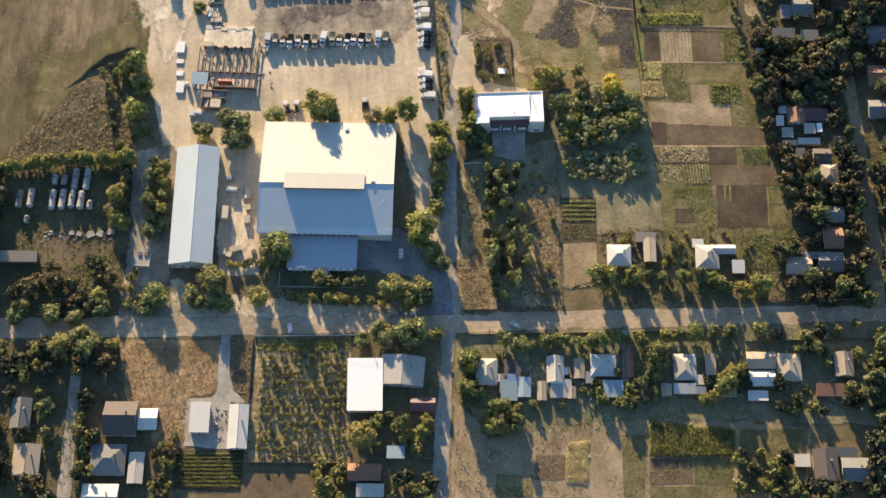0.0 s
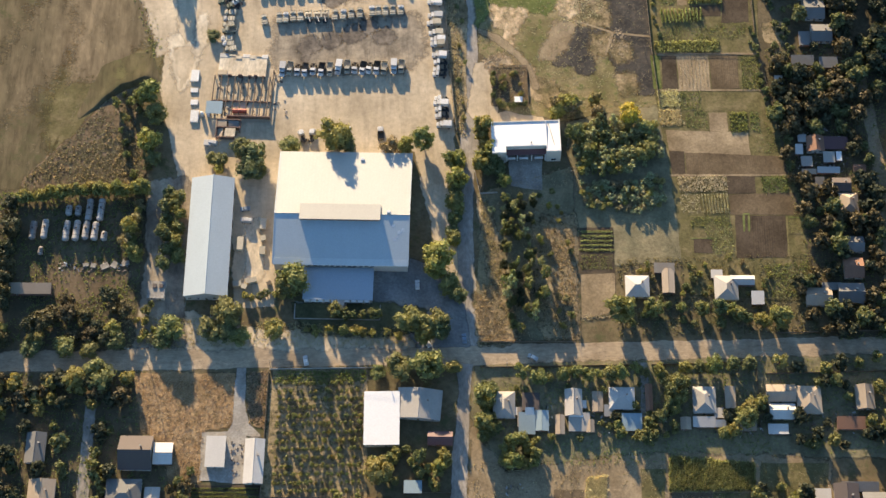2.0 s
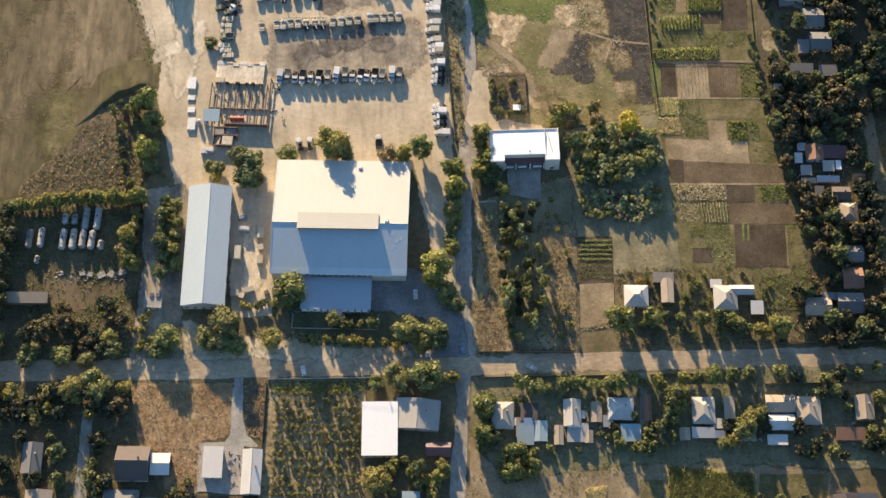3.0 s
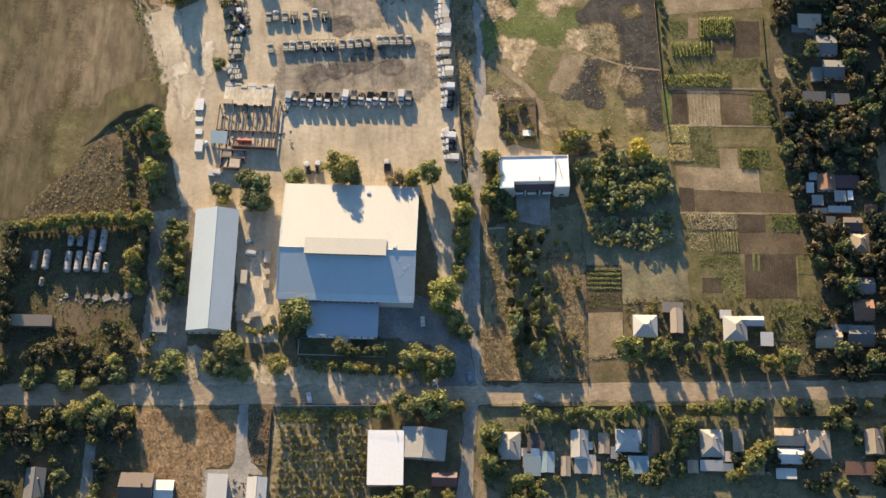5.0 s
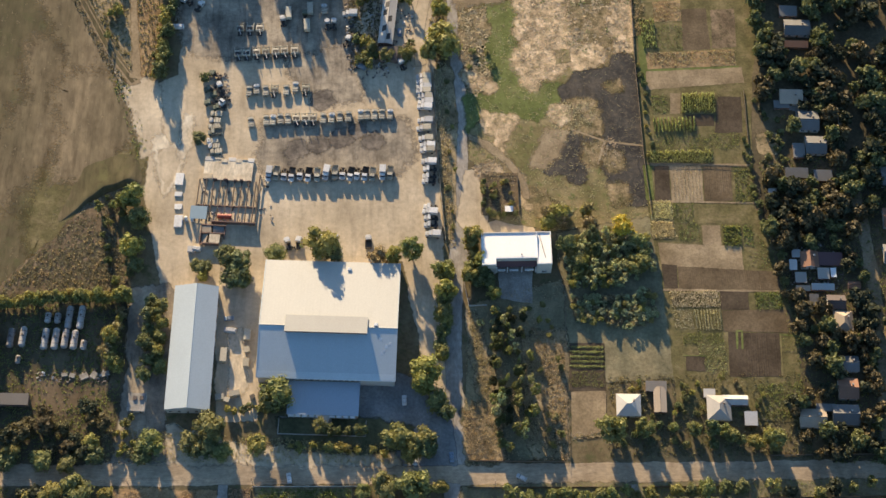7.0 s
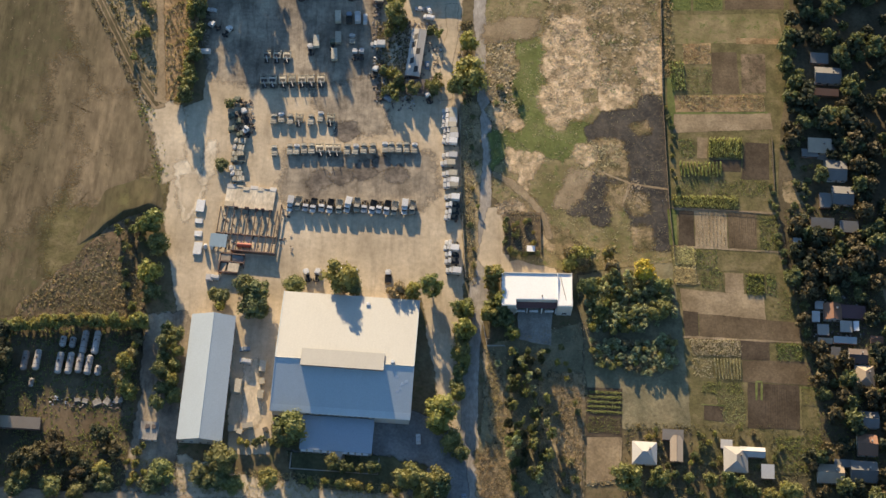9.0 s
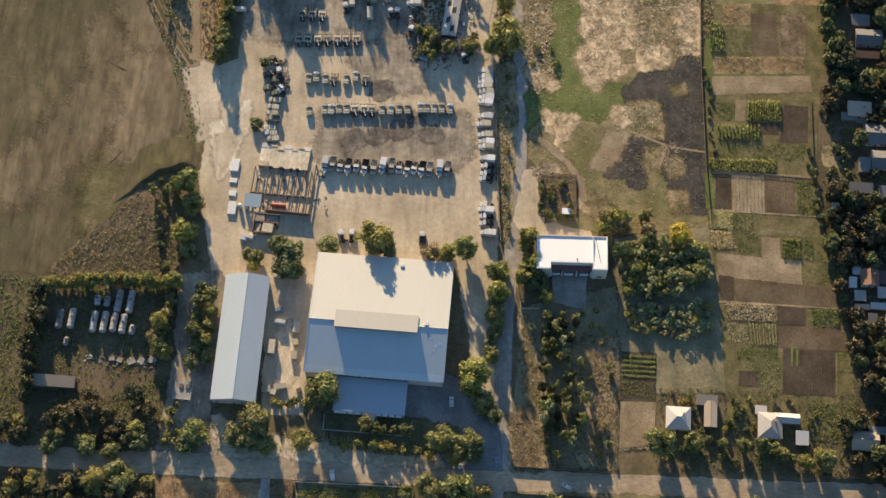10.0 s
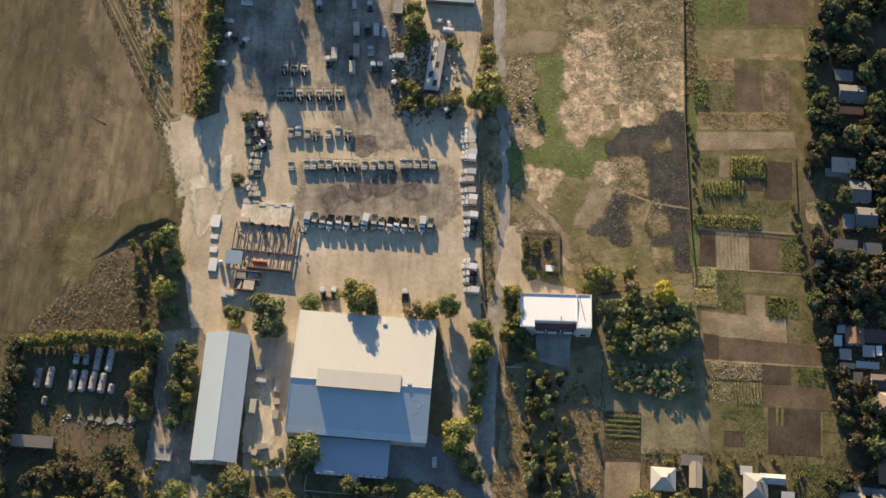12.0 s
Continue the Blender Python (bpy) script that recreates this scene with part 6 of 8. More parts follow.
FLEET = {
    "round_cream": lambda: round_lorry(MAT_CREAM, MAT_CREAM, "cream lorry with a rounded cab and hopper body"),
    "round_pale": lambda: round_lorry(MAT_CAB_WHITE, MAT_CREAM, "off-white lorry with a rounded cab on sand"),
    "machine": lambda: farm_machine(MAT_CREAM, "cream towed field machine with a short raised pipe"),
    "khaki_machine": lambda: farm_machine(MAT_CAB_KHAKI, "khaki towed field machine with a short raised pipe"),
    "white_bed": lambda: lorry(MAT_CAB_WHITE, MAT_BED, 6.6, "white lorry with a wooden cargo bed parked on sand"),
    "khaki_bed": lambda: lorry(MAT_CAB_KHAKI, MAT_CAB_KHAKI, 6.6, "khaki lorry with an open cargo bed parked on sand"),
    "cream_bed": lambda: lorry(MAT_CREAM, MAT_CREAM, 6.6, "cream-painted lorry with an open bed on sand"),
    "blue_bed": lambda: lorry(MAT_CAB_BLUE, MAT_BED, 6.6, "blue-grey lorry with a wooden bed"),
    "cream_box": lambda: lorry(MAT_CAB_WHITE, MAT_CREAM, 6.6, "white lorry with a cream box body", "box"),
    "white_box": lambda: lorry(MAT_CAB_WHITE, MAT_CAB_WHITE, 6.8, "white lorry with a box body", "box"),
    "bare": lambda: lorry(MAT_CAB_GREEN, MAT_CHASSIS, 6.4, "stripped lorry with a bare dark chassis", "bare"),
    "bare_white": lambda: lorry(MAT_CAB_WHITE, MAT_CHASSIS, 6.4, "stripped lorry with a white cab", "bare"),
    "white_car": lambda: car(MAT_CAB_WHITE, 4.4, 1.45, "white saloon car parked on dirt"),
    "blue_car": lambda: car(MAT_CAB_BLUE, 4.3, 1.45, "blue-grey saloon car parked on dirt"),
    "van": lambda: car(MAT_CAB_WHITE, 5.2, 2.3, "white delivery van parked on sand", True, "van"),
    "grey_van": lambda: car(MAT_CAB_BLUE, 5.0, 2.2, "grey delivery van parked in shade", True, "van"),
    "trailer": lambda: trailer(MAT_CREAM, 6.0, "pale box trailer on the sand"),
}
PARKED = {}


def park(kind, x, y, turn=0.0):
    if kind not in PARKED:
        PARKED[kind] = FLEET[kind]()
        PARKED[kind].matrix_basis = pose(x, y, 0, 0, 0, turn) @ Matrix.Diagonal((1.2, 1.3, 0.9, 1.0) if "machine" in kind else (1.2, 1.05, 0.88, 1.0) if "round" in kind else (1.18, 1.04, 1.12, 1.0))
        return PARKED[kind]
    return copy_thing(PARKED[kind], pose(x, y, 0, 0, 0, turn))


rng = random.Random(11)


DULL = ("white_bed", "cream_bed", "bare_white", "white_box", "white_bed", "cream_bed", "bare_white")
for i, x in enumerate((-69.5, -66.2, -62.5, -59.1, -55.3, -51.5, -47.5, -43.5, -39.5, -36.0, -32.3, -29.2, -25.8, -22.4, -17.8, -14.4)):
    park(DULL[(i * 5 + 3) % len(DULL)], x, 60.8 + rng.uniform(-0.7, 0.5), 173 + rng.uniform(-5, 5))
ROUND = ("round_cream", "round_pale", "round_cream", "round_cream")
for i, x in enumerate((-71.6, -68.5, -65.1, -61.6, -45.3, -41.4, -37.6, -33.6)):
    park(ROUND[i % 4], x, 89.4 + 0.035 * (x + 71) + rng.uniform(-0.4, 0.4), rng.uniform(-4, 4))
for i, x in enumerate((-57.8, -53.6, -50.0)):
    park("machine", x, 90.4, 2 + rng.uniform(-3, 3))
for i, x in enumerate((-27.9, -24.9, -21.5, -18.1, -14.3)):
    park(ROUND[(i + 1) % 4], x, 92.0 + rng.uniform(-0.3, 0.3), rng.uniform(-3, 3))
park("round_cream", -78.7, 88.4, 6)
for x, y, kind in ((-80.1, 105.2, "round_cream"), (-76.6, 106.2, "round_pale"), (-72.4, 105.4, "round_cream"), (-68.3, 105.8, "khaki_machine"), (-62.8, 105.6, "round_cream"), (-58.5, 107.2, "round_pale"), (-53.7, 106.4, "khaki_machine")):
    park(kind, x, y, rng.uniform(-4, 4))
for i, x in enumerate((-86.0, -82.1, -77.4, -73.0, -68.3, -64.2, -59.4)):
    park("khaki_machine" if i == 3 else "machine", x, 126.4 + 0.05 * (x + 86), 3 + rng.uniform(-3, 3))
for x in (-85.6, -80.8, -76.2):
    park("khaki_machine" if x < -84 else "machine", x, 140.4, rng.uniform(-3, 3))
for x, y, kind, turn in ((-53.1, 162.4, "trailer", 4), (-52.4, 150.4, "trailer", 3), (-53.8, 141.0, "trailer", 4), (-54.8, 147.0, "bare", 4), (-62.7, 148.0, "trailer", 4), (-65.3, 144.0, "bare_white", 8), (-43.7, 163.0, "white_box", 4), (-47.8, 162.6, "blue_bed", 4), (-40.0, 162.2, "van", 0), (-45.7, 150.8, "round_pale", 4), (-44.1, 142.0, "bare_white", 4), (-41.1, 142.2, "bare_white", -3), (-34.5, 132.6, "bare_white", -20), (-33.4, 147.8, "white_box", 90)):
    park(kind, x, y, turn)
for x, y, kind in ((1.4, 111.8, "cream_box"), (1.5, 108.9, "cream_box"), (1.6, 106.4, "white_box"), (1.3, 103.9, "cream_box"), (2.2, 101.0, "cream_box"), (2.2, 98.1, "white_box"), (1.8, 95.5, "white_box"), (1.9, 88.0, "white_box"), (1.2, 83.9, "cream_box"), (2.1, 78.4, "cream_box"), (2.9, 74.9, "white_box"), (2.7, 72.5, "cream_box"), (3.4, 66.3, "white_box"), (3.9, 62.5, "bare_white"), (3.7, 58.8, "bare_white"), (3.3, 56.1, "bare_white"), (4.0, 43.1, "bare_white"), (3.6, 40.6, "white_box"), (4.1, 37.4, "bare_white"), (4.0, 34.0, "bare_white"), (4.8, 29.3, "white_box")):
    park(kind, x, y, 88 + rng.uniform(-4, 4))
for x, y, kind, turn in ((-96.3, 114.4, "bare", 60), (-98.0, 106.5, "bare", 95), (-93.6, 107.4, "bare_white", 20), (-94.8, 103.4, "bare", 92), (-91.6, 100.2, "bare_white", 140), (-97.4, 99.0, "bare", 88), (-93.4, 96.6, "bare", 94), (-94.9, 93.0, "round_cream", 92), (-95.3, 89.4, "round_pale", 91), (-95.5, 86.3, "round_cream", 94), (-94.9, 83.2, "khaki_bed", 92), (-96.0, 78.6, "round_pale", 96), (-95.2, 75.8, "round_pale", 90), (-94.1, 73.0, "round_cream", 95)):
    park(kind, x, y, turn + rng.uniform(-4, 4))
park("white_bed", -24.1, 25.9, 2)
park("bare_white", -59.8, 25.5, 20)
park("bare_white", -55.6, 25.7, -10)
park("van", -84.0, -16.4, 82)
park("blue_car", -84.8, -10.4, 95)
park("trailer", -86.3, -28.4, -3)
park("white_car", -8.5, -49.5, 2)
park("van", -115.1, 141.4, 88)
park("van", -106.1, 175.2, 88)
park("white_car", -113.8, 165.3, 80)
park("bare_white", -111.7, 155.9, 60)
park("bare_white", -105.5, 153.0, -30)
park("bare_white", -71.5, 174.8, 5)
park("white_car", -54.9, 176.9, 5)
park("bare_white", -47.3, 175.9, 5)
park("white_car", -14.2, 169.4, 88)
park("white_car", -9.6, 168.7, 20)
park("van", -9.5, 164.2, 80)
park("blue_car", -9.7, 137.4, 0)
park("grey_van", -27.9, 118.3, 60)
park("bare_white", -8.5, 119.1, 20)
park("white_car", -4.6, -76.6, 25)
park("blue_car", 11.2, -75.2, 4)
park("white_car", -56.8, -83.5, 10)
park("white_car", 40.3, -84.6, 60)
park("van", -101.2, 23.3, 80)


# ---- cisterns ----
def cistern(x, y, long, r, label):
    ob = tagged(anchor("cistern", x, y, -4), label, "cistern", "steel cisterns")
    long -= 1.6
    bm, rings, sides = bmesh.new(), [], 20
    for y, wide in ((-0.78, 0.3), (-0.62, 0.68), (-0.35, 0.9), (0.0, 1.0), (long, 1.0), (long + 0.35, 0.9), (long + 0.62, 0.68), (long + 0.78, 0.3)):
        rings.append([bm.verts.new((math.cos(k * 6.2832 / sides) * r * wide, y - long / 2, r + 0.5 + math.sin(k * 6.2832 / sides) * r * wide)) for k in range(sides)])
    for near, far in zip(rings, rings[1:]):
        for k in range(sides):
            bm.faces.new((near[k], far[k], far[(k + 1) % sides], near[(k + 1) % sides]))
    bm.faces.new(rings[0])
    bm.faces.new(rings[-1][::-1])
    bmesh.ops.recalc_face_normals(bm, faces=bm.faces)
    part("shell", bm, MAT_CISTERN, ob)
    for k in (-0.3, 0.0, 0.3):
        part("band", tube(bmesh.new(), (0, k * long - 0.06, r + 0.5), (0, k * long + 0.06, r + 0.5), r + 0.03, sides=20), MAT_STEEL_DARK, ob)
    part("manhole", tube(bmesh.new(), (0, 0.6, 2 * r + 0.4), (0, 0.6, 2 * r + 0.85), 0.4, sides=10), MAT_STEEL_DARK, ob)
    for k in (-0.35, 0.35):
        part("saddle", boxed(-r * 0.8, r * 0.8, k * long - 0.3, k * long + 0.3, 0, r * 0.75), MAT_CONCRETE, ob)


cistern(-178.7, -19.0, 9.0, 1.45, "dark weathered steel cistern on concrete saddles")
cistern(-173.5, -18.5, 9.5, 1.45, "pale steel cistern on concrete saddles")
cistern(-163.4, -9.6, 5.0, 1.4, "short pale steel cistern")
cistern(-159.2, -9.9, 5.0, 1.4, "short pale steel cistern")
cistern(-154.2, -9.7, 11.0, 1.5, "long pale steel cistern on saddles")
cistern(-149.0, -9.7, 11.0, 1.5, "long pale steel cistern on saddles")
cistern(-163.8, -19.7, 10.0, 1.5, "pale steel cistern on concrete saddles")
cistern(-159.3, -19.7, 10.0, 1.5, "pale steel cistern on concrete saddles")
cistern(-155.1, -19.7, 9.0, 1.5, "rust-streaked pale steel cistern")
cistern(-151.1, -20.3, 9.0, 1.5, "pale steel cistern on concrete saddles")
cistern(-146.9, -22.7, 4.5, 1.4, "short pale steel cistern")
cistern(-174.7, -29.0, 4.0, 1.1, "small pale steel cistern")


# ---- small things in the yard ----
def stack(x, y, w, d, h, turn, label, material=None):
    ob = tagged(anchor("slab_stack", x, y, turn), label, "stack", "stacks in the yard")
    n = max(2, int(h / 0.35))
    for i in range(n):
        o = rng.uniform(-0.15, 0.15)
        part("slab", boxed(-w / 2 + o, w / 2 + o, -d / 2, d / 2, i * 0.35, i * 0.35 + 0.28, bevel=0.03), material or MAT_FRAME, ob)


stack(-110.2, 59.1, 3.6, 6.0, 1.2, -4, "stack of white concrete slabs on sand")
stack(-110.3, 51.5, 3.4, 2.2, 0.8, -3, "low stack of white slabs on sand")
stack(-109.9, 45.1, 3.4, 2.6, 0.8, -3, "low stack of white slabs on sand")
stack(-109.5, 37.6, 3.6, 6.0, 1.2, -3, "stack of white concrete slabs on sand")
for x, y in ((-106.0, 38.4), (-103.2, 38.2), (-47.8, 28.2), (-44.8, 28.6), (-38.6, 28.6)):
    ob = tagged(anchor("silo_bin", x, y), "small white upright bin with a domed lid", "bin", "upright bins")
    part("barrel", tube(bmesh.new(), (0, 0, 0), (0, 0, 2.2), 0.9, sides=14), MAT_CAB_WHITE, ob)
    part("lid", tube(bmesh.new(), (0, 0, 2.2), (0, 0, 2.8), 0.92, 0.25, sides=14), MAT_FRAME, ob)
for x, y, w, d, turn in ((-154.3, -35.8, 2.6, 1.6, 8), (-151.0, -36.2, 2.4, 2.0, -16), (-145.9, -36.6, 3.6, 2.6, 24), (-141.6, -36.2, 2.8, 3.0, -32), (-136.9, -35.6, 3.4, 2.2, 18)):
    stack(x, y, w, d, 0.7, turn, "low pile of pale concrete slabs on dirt", MAT_CONCRETE)
boiler = tagged(anchor("red_tank", -88.8, 39.4, -3), "red-painted tank lying in the ruined workshop", "tank")
part("shell", tube(bmesh.new(), (-3.2, 0, 1.3), (3.2, 0, 1.3), 1.0, sides=16), MAT_RED, boiler)
for x in (-2, 2):
    part("saddle", boxed(x - 0.25, x + 0.25, -0.8, 0.8, 0.25, 0.8), MAT_CONCRETE, boiler)
cabin = tagged(anchor("metal_cabin", -102.9, 23.0, -4), "pale metal cabin by the trees", "cabin")
part("body", boxed(-1.6, 1.6, -1.4, 1.4, 0.15, 2.3, bevel=0.05), MAT_TANK, cabin)
part("door", boxed(-0.4, 0.4, -1.45, -1.4, 0.2, 2.0), MAT_CAB_BLUE, cabin)


def junk(name, poly, count, label, seed):
    """Scrap: bent sheets, boards, drums and rods lying about, one heap."""
    r = random.Random(seed)
    bm = bmesh.new()
    for x, y in spots_in(poly, count, r):
        m = Matrix.LocRotScale((x, y, r.uniform(0.1, 0.5)), Euler((r.uniform(-0.3, 0.3), r.uniform(-0.3, 0.3), r.uniform(0, 3.1))), (r.uniform(0.3, 1.7), r.uniform(0.15, 0.7), r.uniform(0.06, 0.45)))
        bmesh.ops.create_cube(bm, size=1.0, matrix=m)
    return tagged(part(name, bm, MAT_SCRAP), label, "scrap", kind="stuff")


MAT_SCRAP, n, l, b = nodes_of("mixed_scrap")
geo = n.new("ShaderNodeNewGeometry")
l.new(ramp_node(n, l, geo.outputs["Random Per Island"], [(0.0, (0.05, 0.045, 0.04)), (0.45, (0.16, 0.11, 0.08)), (0.8, (0.28, 0.24, 0.20)), (1.0, (0.6, 0.58, 0.54))]), b.inputs["Base Color"])
b.inputs["Roughness"].default_value = 0.75
junk("scrap_heap", [(-100.4, 115.7), (-90.5, 116.2), (-88.0, 97.8), (-97.5, 97.4)], 130, "dark scrap and vehicle wreckage on sand", 3)
junk("scrap_heap", [(-37.3, 174.5), (-33.0, 174.7), (-28.3, 117.3), (-34.1, 117.1)], 200, "rusty scrap along the yard fence", 4)
junk("scrap_heap", [(-25.2, 162.3), (-3.8, 163.2), (-2.4, 117.0), (-23.3, 116.1)], 300, "scrap and timber round the dark shed", 5)
junk("scrap_heap", [(-167.6, -34.4), (-135.0, -33.8), (-135.9, -39.3), (-165.9, -39.4)], 90, "pale scrap beside the cisterns", 6)
junk("scrap_heap", [(-100.6, 58.6), (-70.4, 59.9), (-66.8, 36.6), (-97.6, 38.1)], 90, "rubble and boards in the gutted workshop", 7)
for x, y, w, d, turn in ((-87.3, -47.1, 3.6, 2.6, 5), (-81.1, -45.6, 4.6, 2.2, 12), (-84.2, -48.5, 2.2, 2.0, -20), (-73.3, -47.2, 2.0, 1.6, 30), (-76.5, -18.4, 2.6, 5.0, -4), (-76.4, -25.4, 2.2, 2.4, 10), (-76.6, -31.4, 2.4, 3.6, -4)):
    crate = tagged(anchor("crate", x, y, turn), "pale timber crate standing on sand", "crate", "crates in the yard")
    part("box", boxed(-w / 2, w / 2, -d / 2, d / 2, 0.0, 1.7, bevel=0.05), MAT_CREAM, crate)
    part("lid", boxed(-w / 2 - 0.08, w / 2 + 0.08, -d / 2 - 0.08, d / 2 + 0.08, 1.7, 1.85), MAT_BED if w < 2.1 else MAT_CREAM, crate)
junk("scrap_heap", [(167.0, 24.7), (192.0, 21.7), (184.5, -0.7), (162.3, 2.2)], 160, "household junk in village yards", 9)
junk("scrap_heap", [(17.4, -105.7), (99.1, -107.7), (95.7, -121.6), (19.4, -119.7)], 170, "household junk in the house yards", 10)
junk("scrap_heap", [(106.3, -107.9), (185.4, -109.8), (178.9, -123.6), (107.6, -121.9)], 150, "household junk in the house yards", 12)
junk("scrap_heap", [(-88.1, -117.1), (-82.1, -117.2), (-82.2, -135.9), (-87.9, -135.8)], 30, "boards and buckets in a farm court", 13)
junk("scrap_heap", [(25.9, -141.0), (35.3, -140.0), (36.3, -144.9), (26.9, -145.9)], 14, "pale boxes left in a garden", 14)
junk("scrap_heap", [(-28.7, 120.4), (-14.2, 118.0), (-15.3, 111.9), (-27.1, 112.3)], 24, "small scrap on the sand", 15)


# ---- fences, poles and wires ----
def fence(a, b, high, label, gap=2.6, rails=2, board=0.0, material=None):
    """Posts with rails, or close boards where board gives their width."""
    material = material or MAT_WOOD
    a, b = Vector((*a, 0)), Vector((*b, 0))
    ob = anchor("fence", a.x, a.y, math.degrees(math.atan2(b.y - a.y, b.x - a.x)))
    long = (b - a).length
    n = max(1, round(long / gap))
    post = None
    for i in range(n + 1):
        if post is None:
            post = part("post", tube(bmesh.new(), (0, 0, 0), (0, 0, high), 0.07, sides=6), material, ob)
        else:
            twin = new("post", post.data)
            twin.parent, twin.location = ob, (i * long / n, 0, 0)
    for k in range(rails):
        z = high * (0.35 + 0.55 * k / max(1, rails - 1))
        part("rail", boxed(0, long, -0.04, 0.04, z - 0.05, z + 0.05), material, ob)
    if board:
        part("boarding", boxed(0, long, 0.05, 0.09, 0.08, high * 0.97), material, ob)
    return tagged(ob, label, "fence", "fences")


fence((62.7, 4.6), (61.3, -37.5), 1.6, "thin wire fence on weathered posts")
fence((61.3, -37.5), (59.9, -78.6), 1.6, "thin wire fence on weathered posts")
fence((101.3, 124.5), (102.2, 66.5), 1.5, "weathered fence between meadow and gardens", board=0.1)
fence((102.2, 66.5), (103.8, 38.2), 1.5, "weathered fence between meadow and gardens", board=0.1)
fence((103.5, 227.0), (101.3, 124.5), 1.5, "weathered fence between meadow and gardens", board=0.1)
fence((5.7, 115.8), (8.1, 59.2), 2.0, "pale concrete panel fence beside parked lorries", board=0.1, material=MAT_CONCRETE)
fence((8.1, 59.2), (10.4, 26.1), 2.0, "pale concrete panel fence beside parked lorries", board=0.1, material=MAT_CONCRETE)
fence((-72.1, -87.1), (-23.5, -87.6), 1.4, "pale picket fence along the road", board=0.1, material=MAT_PALE)
fence((-72.6, -87.9), (-74.9, -142.2), 1.6, "dark board fence beside the orchard", board=0.1)
fence((-74.9, -143.4), (-33.0, -144.9), 1.5, "dark board fence below the orchard", board=0.1)
fence((17.8, -88.6), (85.9, -89.3), 1.4, "weathered picket fence along the village road", board=0.1)
fence((90.7, -89.4), (134.5, -89.2), 1.4, "weathered picket fence along the village road", board=0.1)
fence((138.8, -94.7), (199.0, -94.7), 1.4, "weathered picket fence along the village road", board=0.1)
fence((18.2, -77.0), (58.5, -78.0), 1.4, "weathered fence before the orchard", board=0.1)
fence((145.6, -76.3), (194.6, -76.2), 1.4, "grey fence along the village road", board=0.1)
fence((135.1, -90.5), (134.1, -118.7), 1.5, "board fence between village plots", board=0.1)
fence((-13.7, -143.0), (4.1, -143.4), 1.5, "board fence of the farmstead", board=0.1)
fence((17.9, 6.4), (20.1, -5.9), 1.8, "white rendered wall by the side road", board=0.1, material=MAT_PALE)
fence((20.1, -5.9), (27.9, -5.6), 1.8, "white rendered wall by the side road", board=0.1, material=MAT_PALE)
fence((150.2, 102.1), (151.3, 62.6), 1.2, "low garden fence of wire and posts")
fence((151.3, 62.6), (157.8, 21.9), 1.2, "low garden fence of wire and posts")
fence((102.1, 64.8), (131.9, 64.0), 1.0, "low garden fence of wire and posts")
fence((131.9, 64.0), (151.3, 62.6), 1.0, "low garden fence of wire and posts")


fence((193.7, 102.4), (194.2, 71.3), 1.8, "pale rendered wall between village plots", board=0.1, material=MAT_PALE)
fence((151.4, 103.4), (150.9, 72.8), 1.1, "weathered board fence beside the gardens", board=0.1)


fence((43.5, 60.1), (43.8, 40.6), 1.3, "weathered fence of a small garden", board=0.1)
fence((27.8, 60.0), (43.5, 60.1), 1.2, "low wire fence of a small garden")


def pole(x, y, high=8.5, turn=0.0):
    ob = tagged(anchor("utility_pole", x, y, turn), "weathered wooden utility pole with white insulators", "pole", "utility poles")
    part("post", tube(bmesh.new(), (0, 0, 0), (0, 0, high), 0.16, 0.1, sides=8), MAT_WOOD, ob)
    part("crossarm", boxed(-0.9, 0.9, -0.06, 0.06, high - 0.5, high - 0.36), MAT_WOOD, ob)
    for s in (-0.8, 0.0, 0.8):
        part("insulator", tube(bmesh.new(), (s, 0, high - 0.36), (s, 0, high - 0.1), 0.08, sides=6), MAT_FRAME, ob)
    return x, y, high


def wires(poles, label):
    bm = bmesh.new()
    for (x0, y0, h0), (x1, y1, h1) in zip(poles, poles[1:]):
        side = Vector((y1 - y0, x0 - x1, 0)).normalized()
        for s in (-0.8, 0.0, 0.8):
            last = None
            for k in range(9):
                f = k / 8
                p = Vector((x0 + (x1 - x0) * f, y0 + (y1 - y0) * f, h0 + (h1 - h0) * f - 0.1 - 3.0 * f * (1 - f))) + side * s
                if last:
                    tube(bm, last, p, 0.012, sides=4)
                last = p
    return tagged(part("power_line", bm, MAT_CHASSIS), label, "wire")


road_poles = [pole(x, y, 8.5, 90) for x, y in ((-174.4, -85.4), (-123.3, -86.1), (-71.7, -86.4), (-23.5, -86.5), (29.0, -88.9), (83.5, -88.7), (137.0, -88.4), (193.1, -88.0))]
wires(road_poles, "sagging power line along the village road")
pole(61.5, 0.6, 8.5)
pole(99.1, 64.8, 7.5)
pole(20.1, -5.1, 7.5)


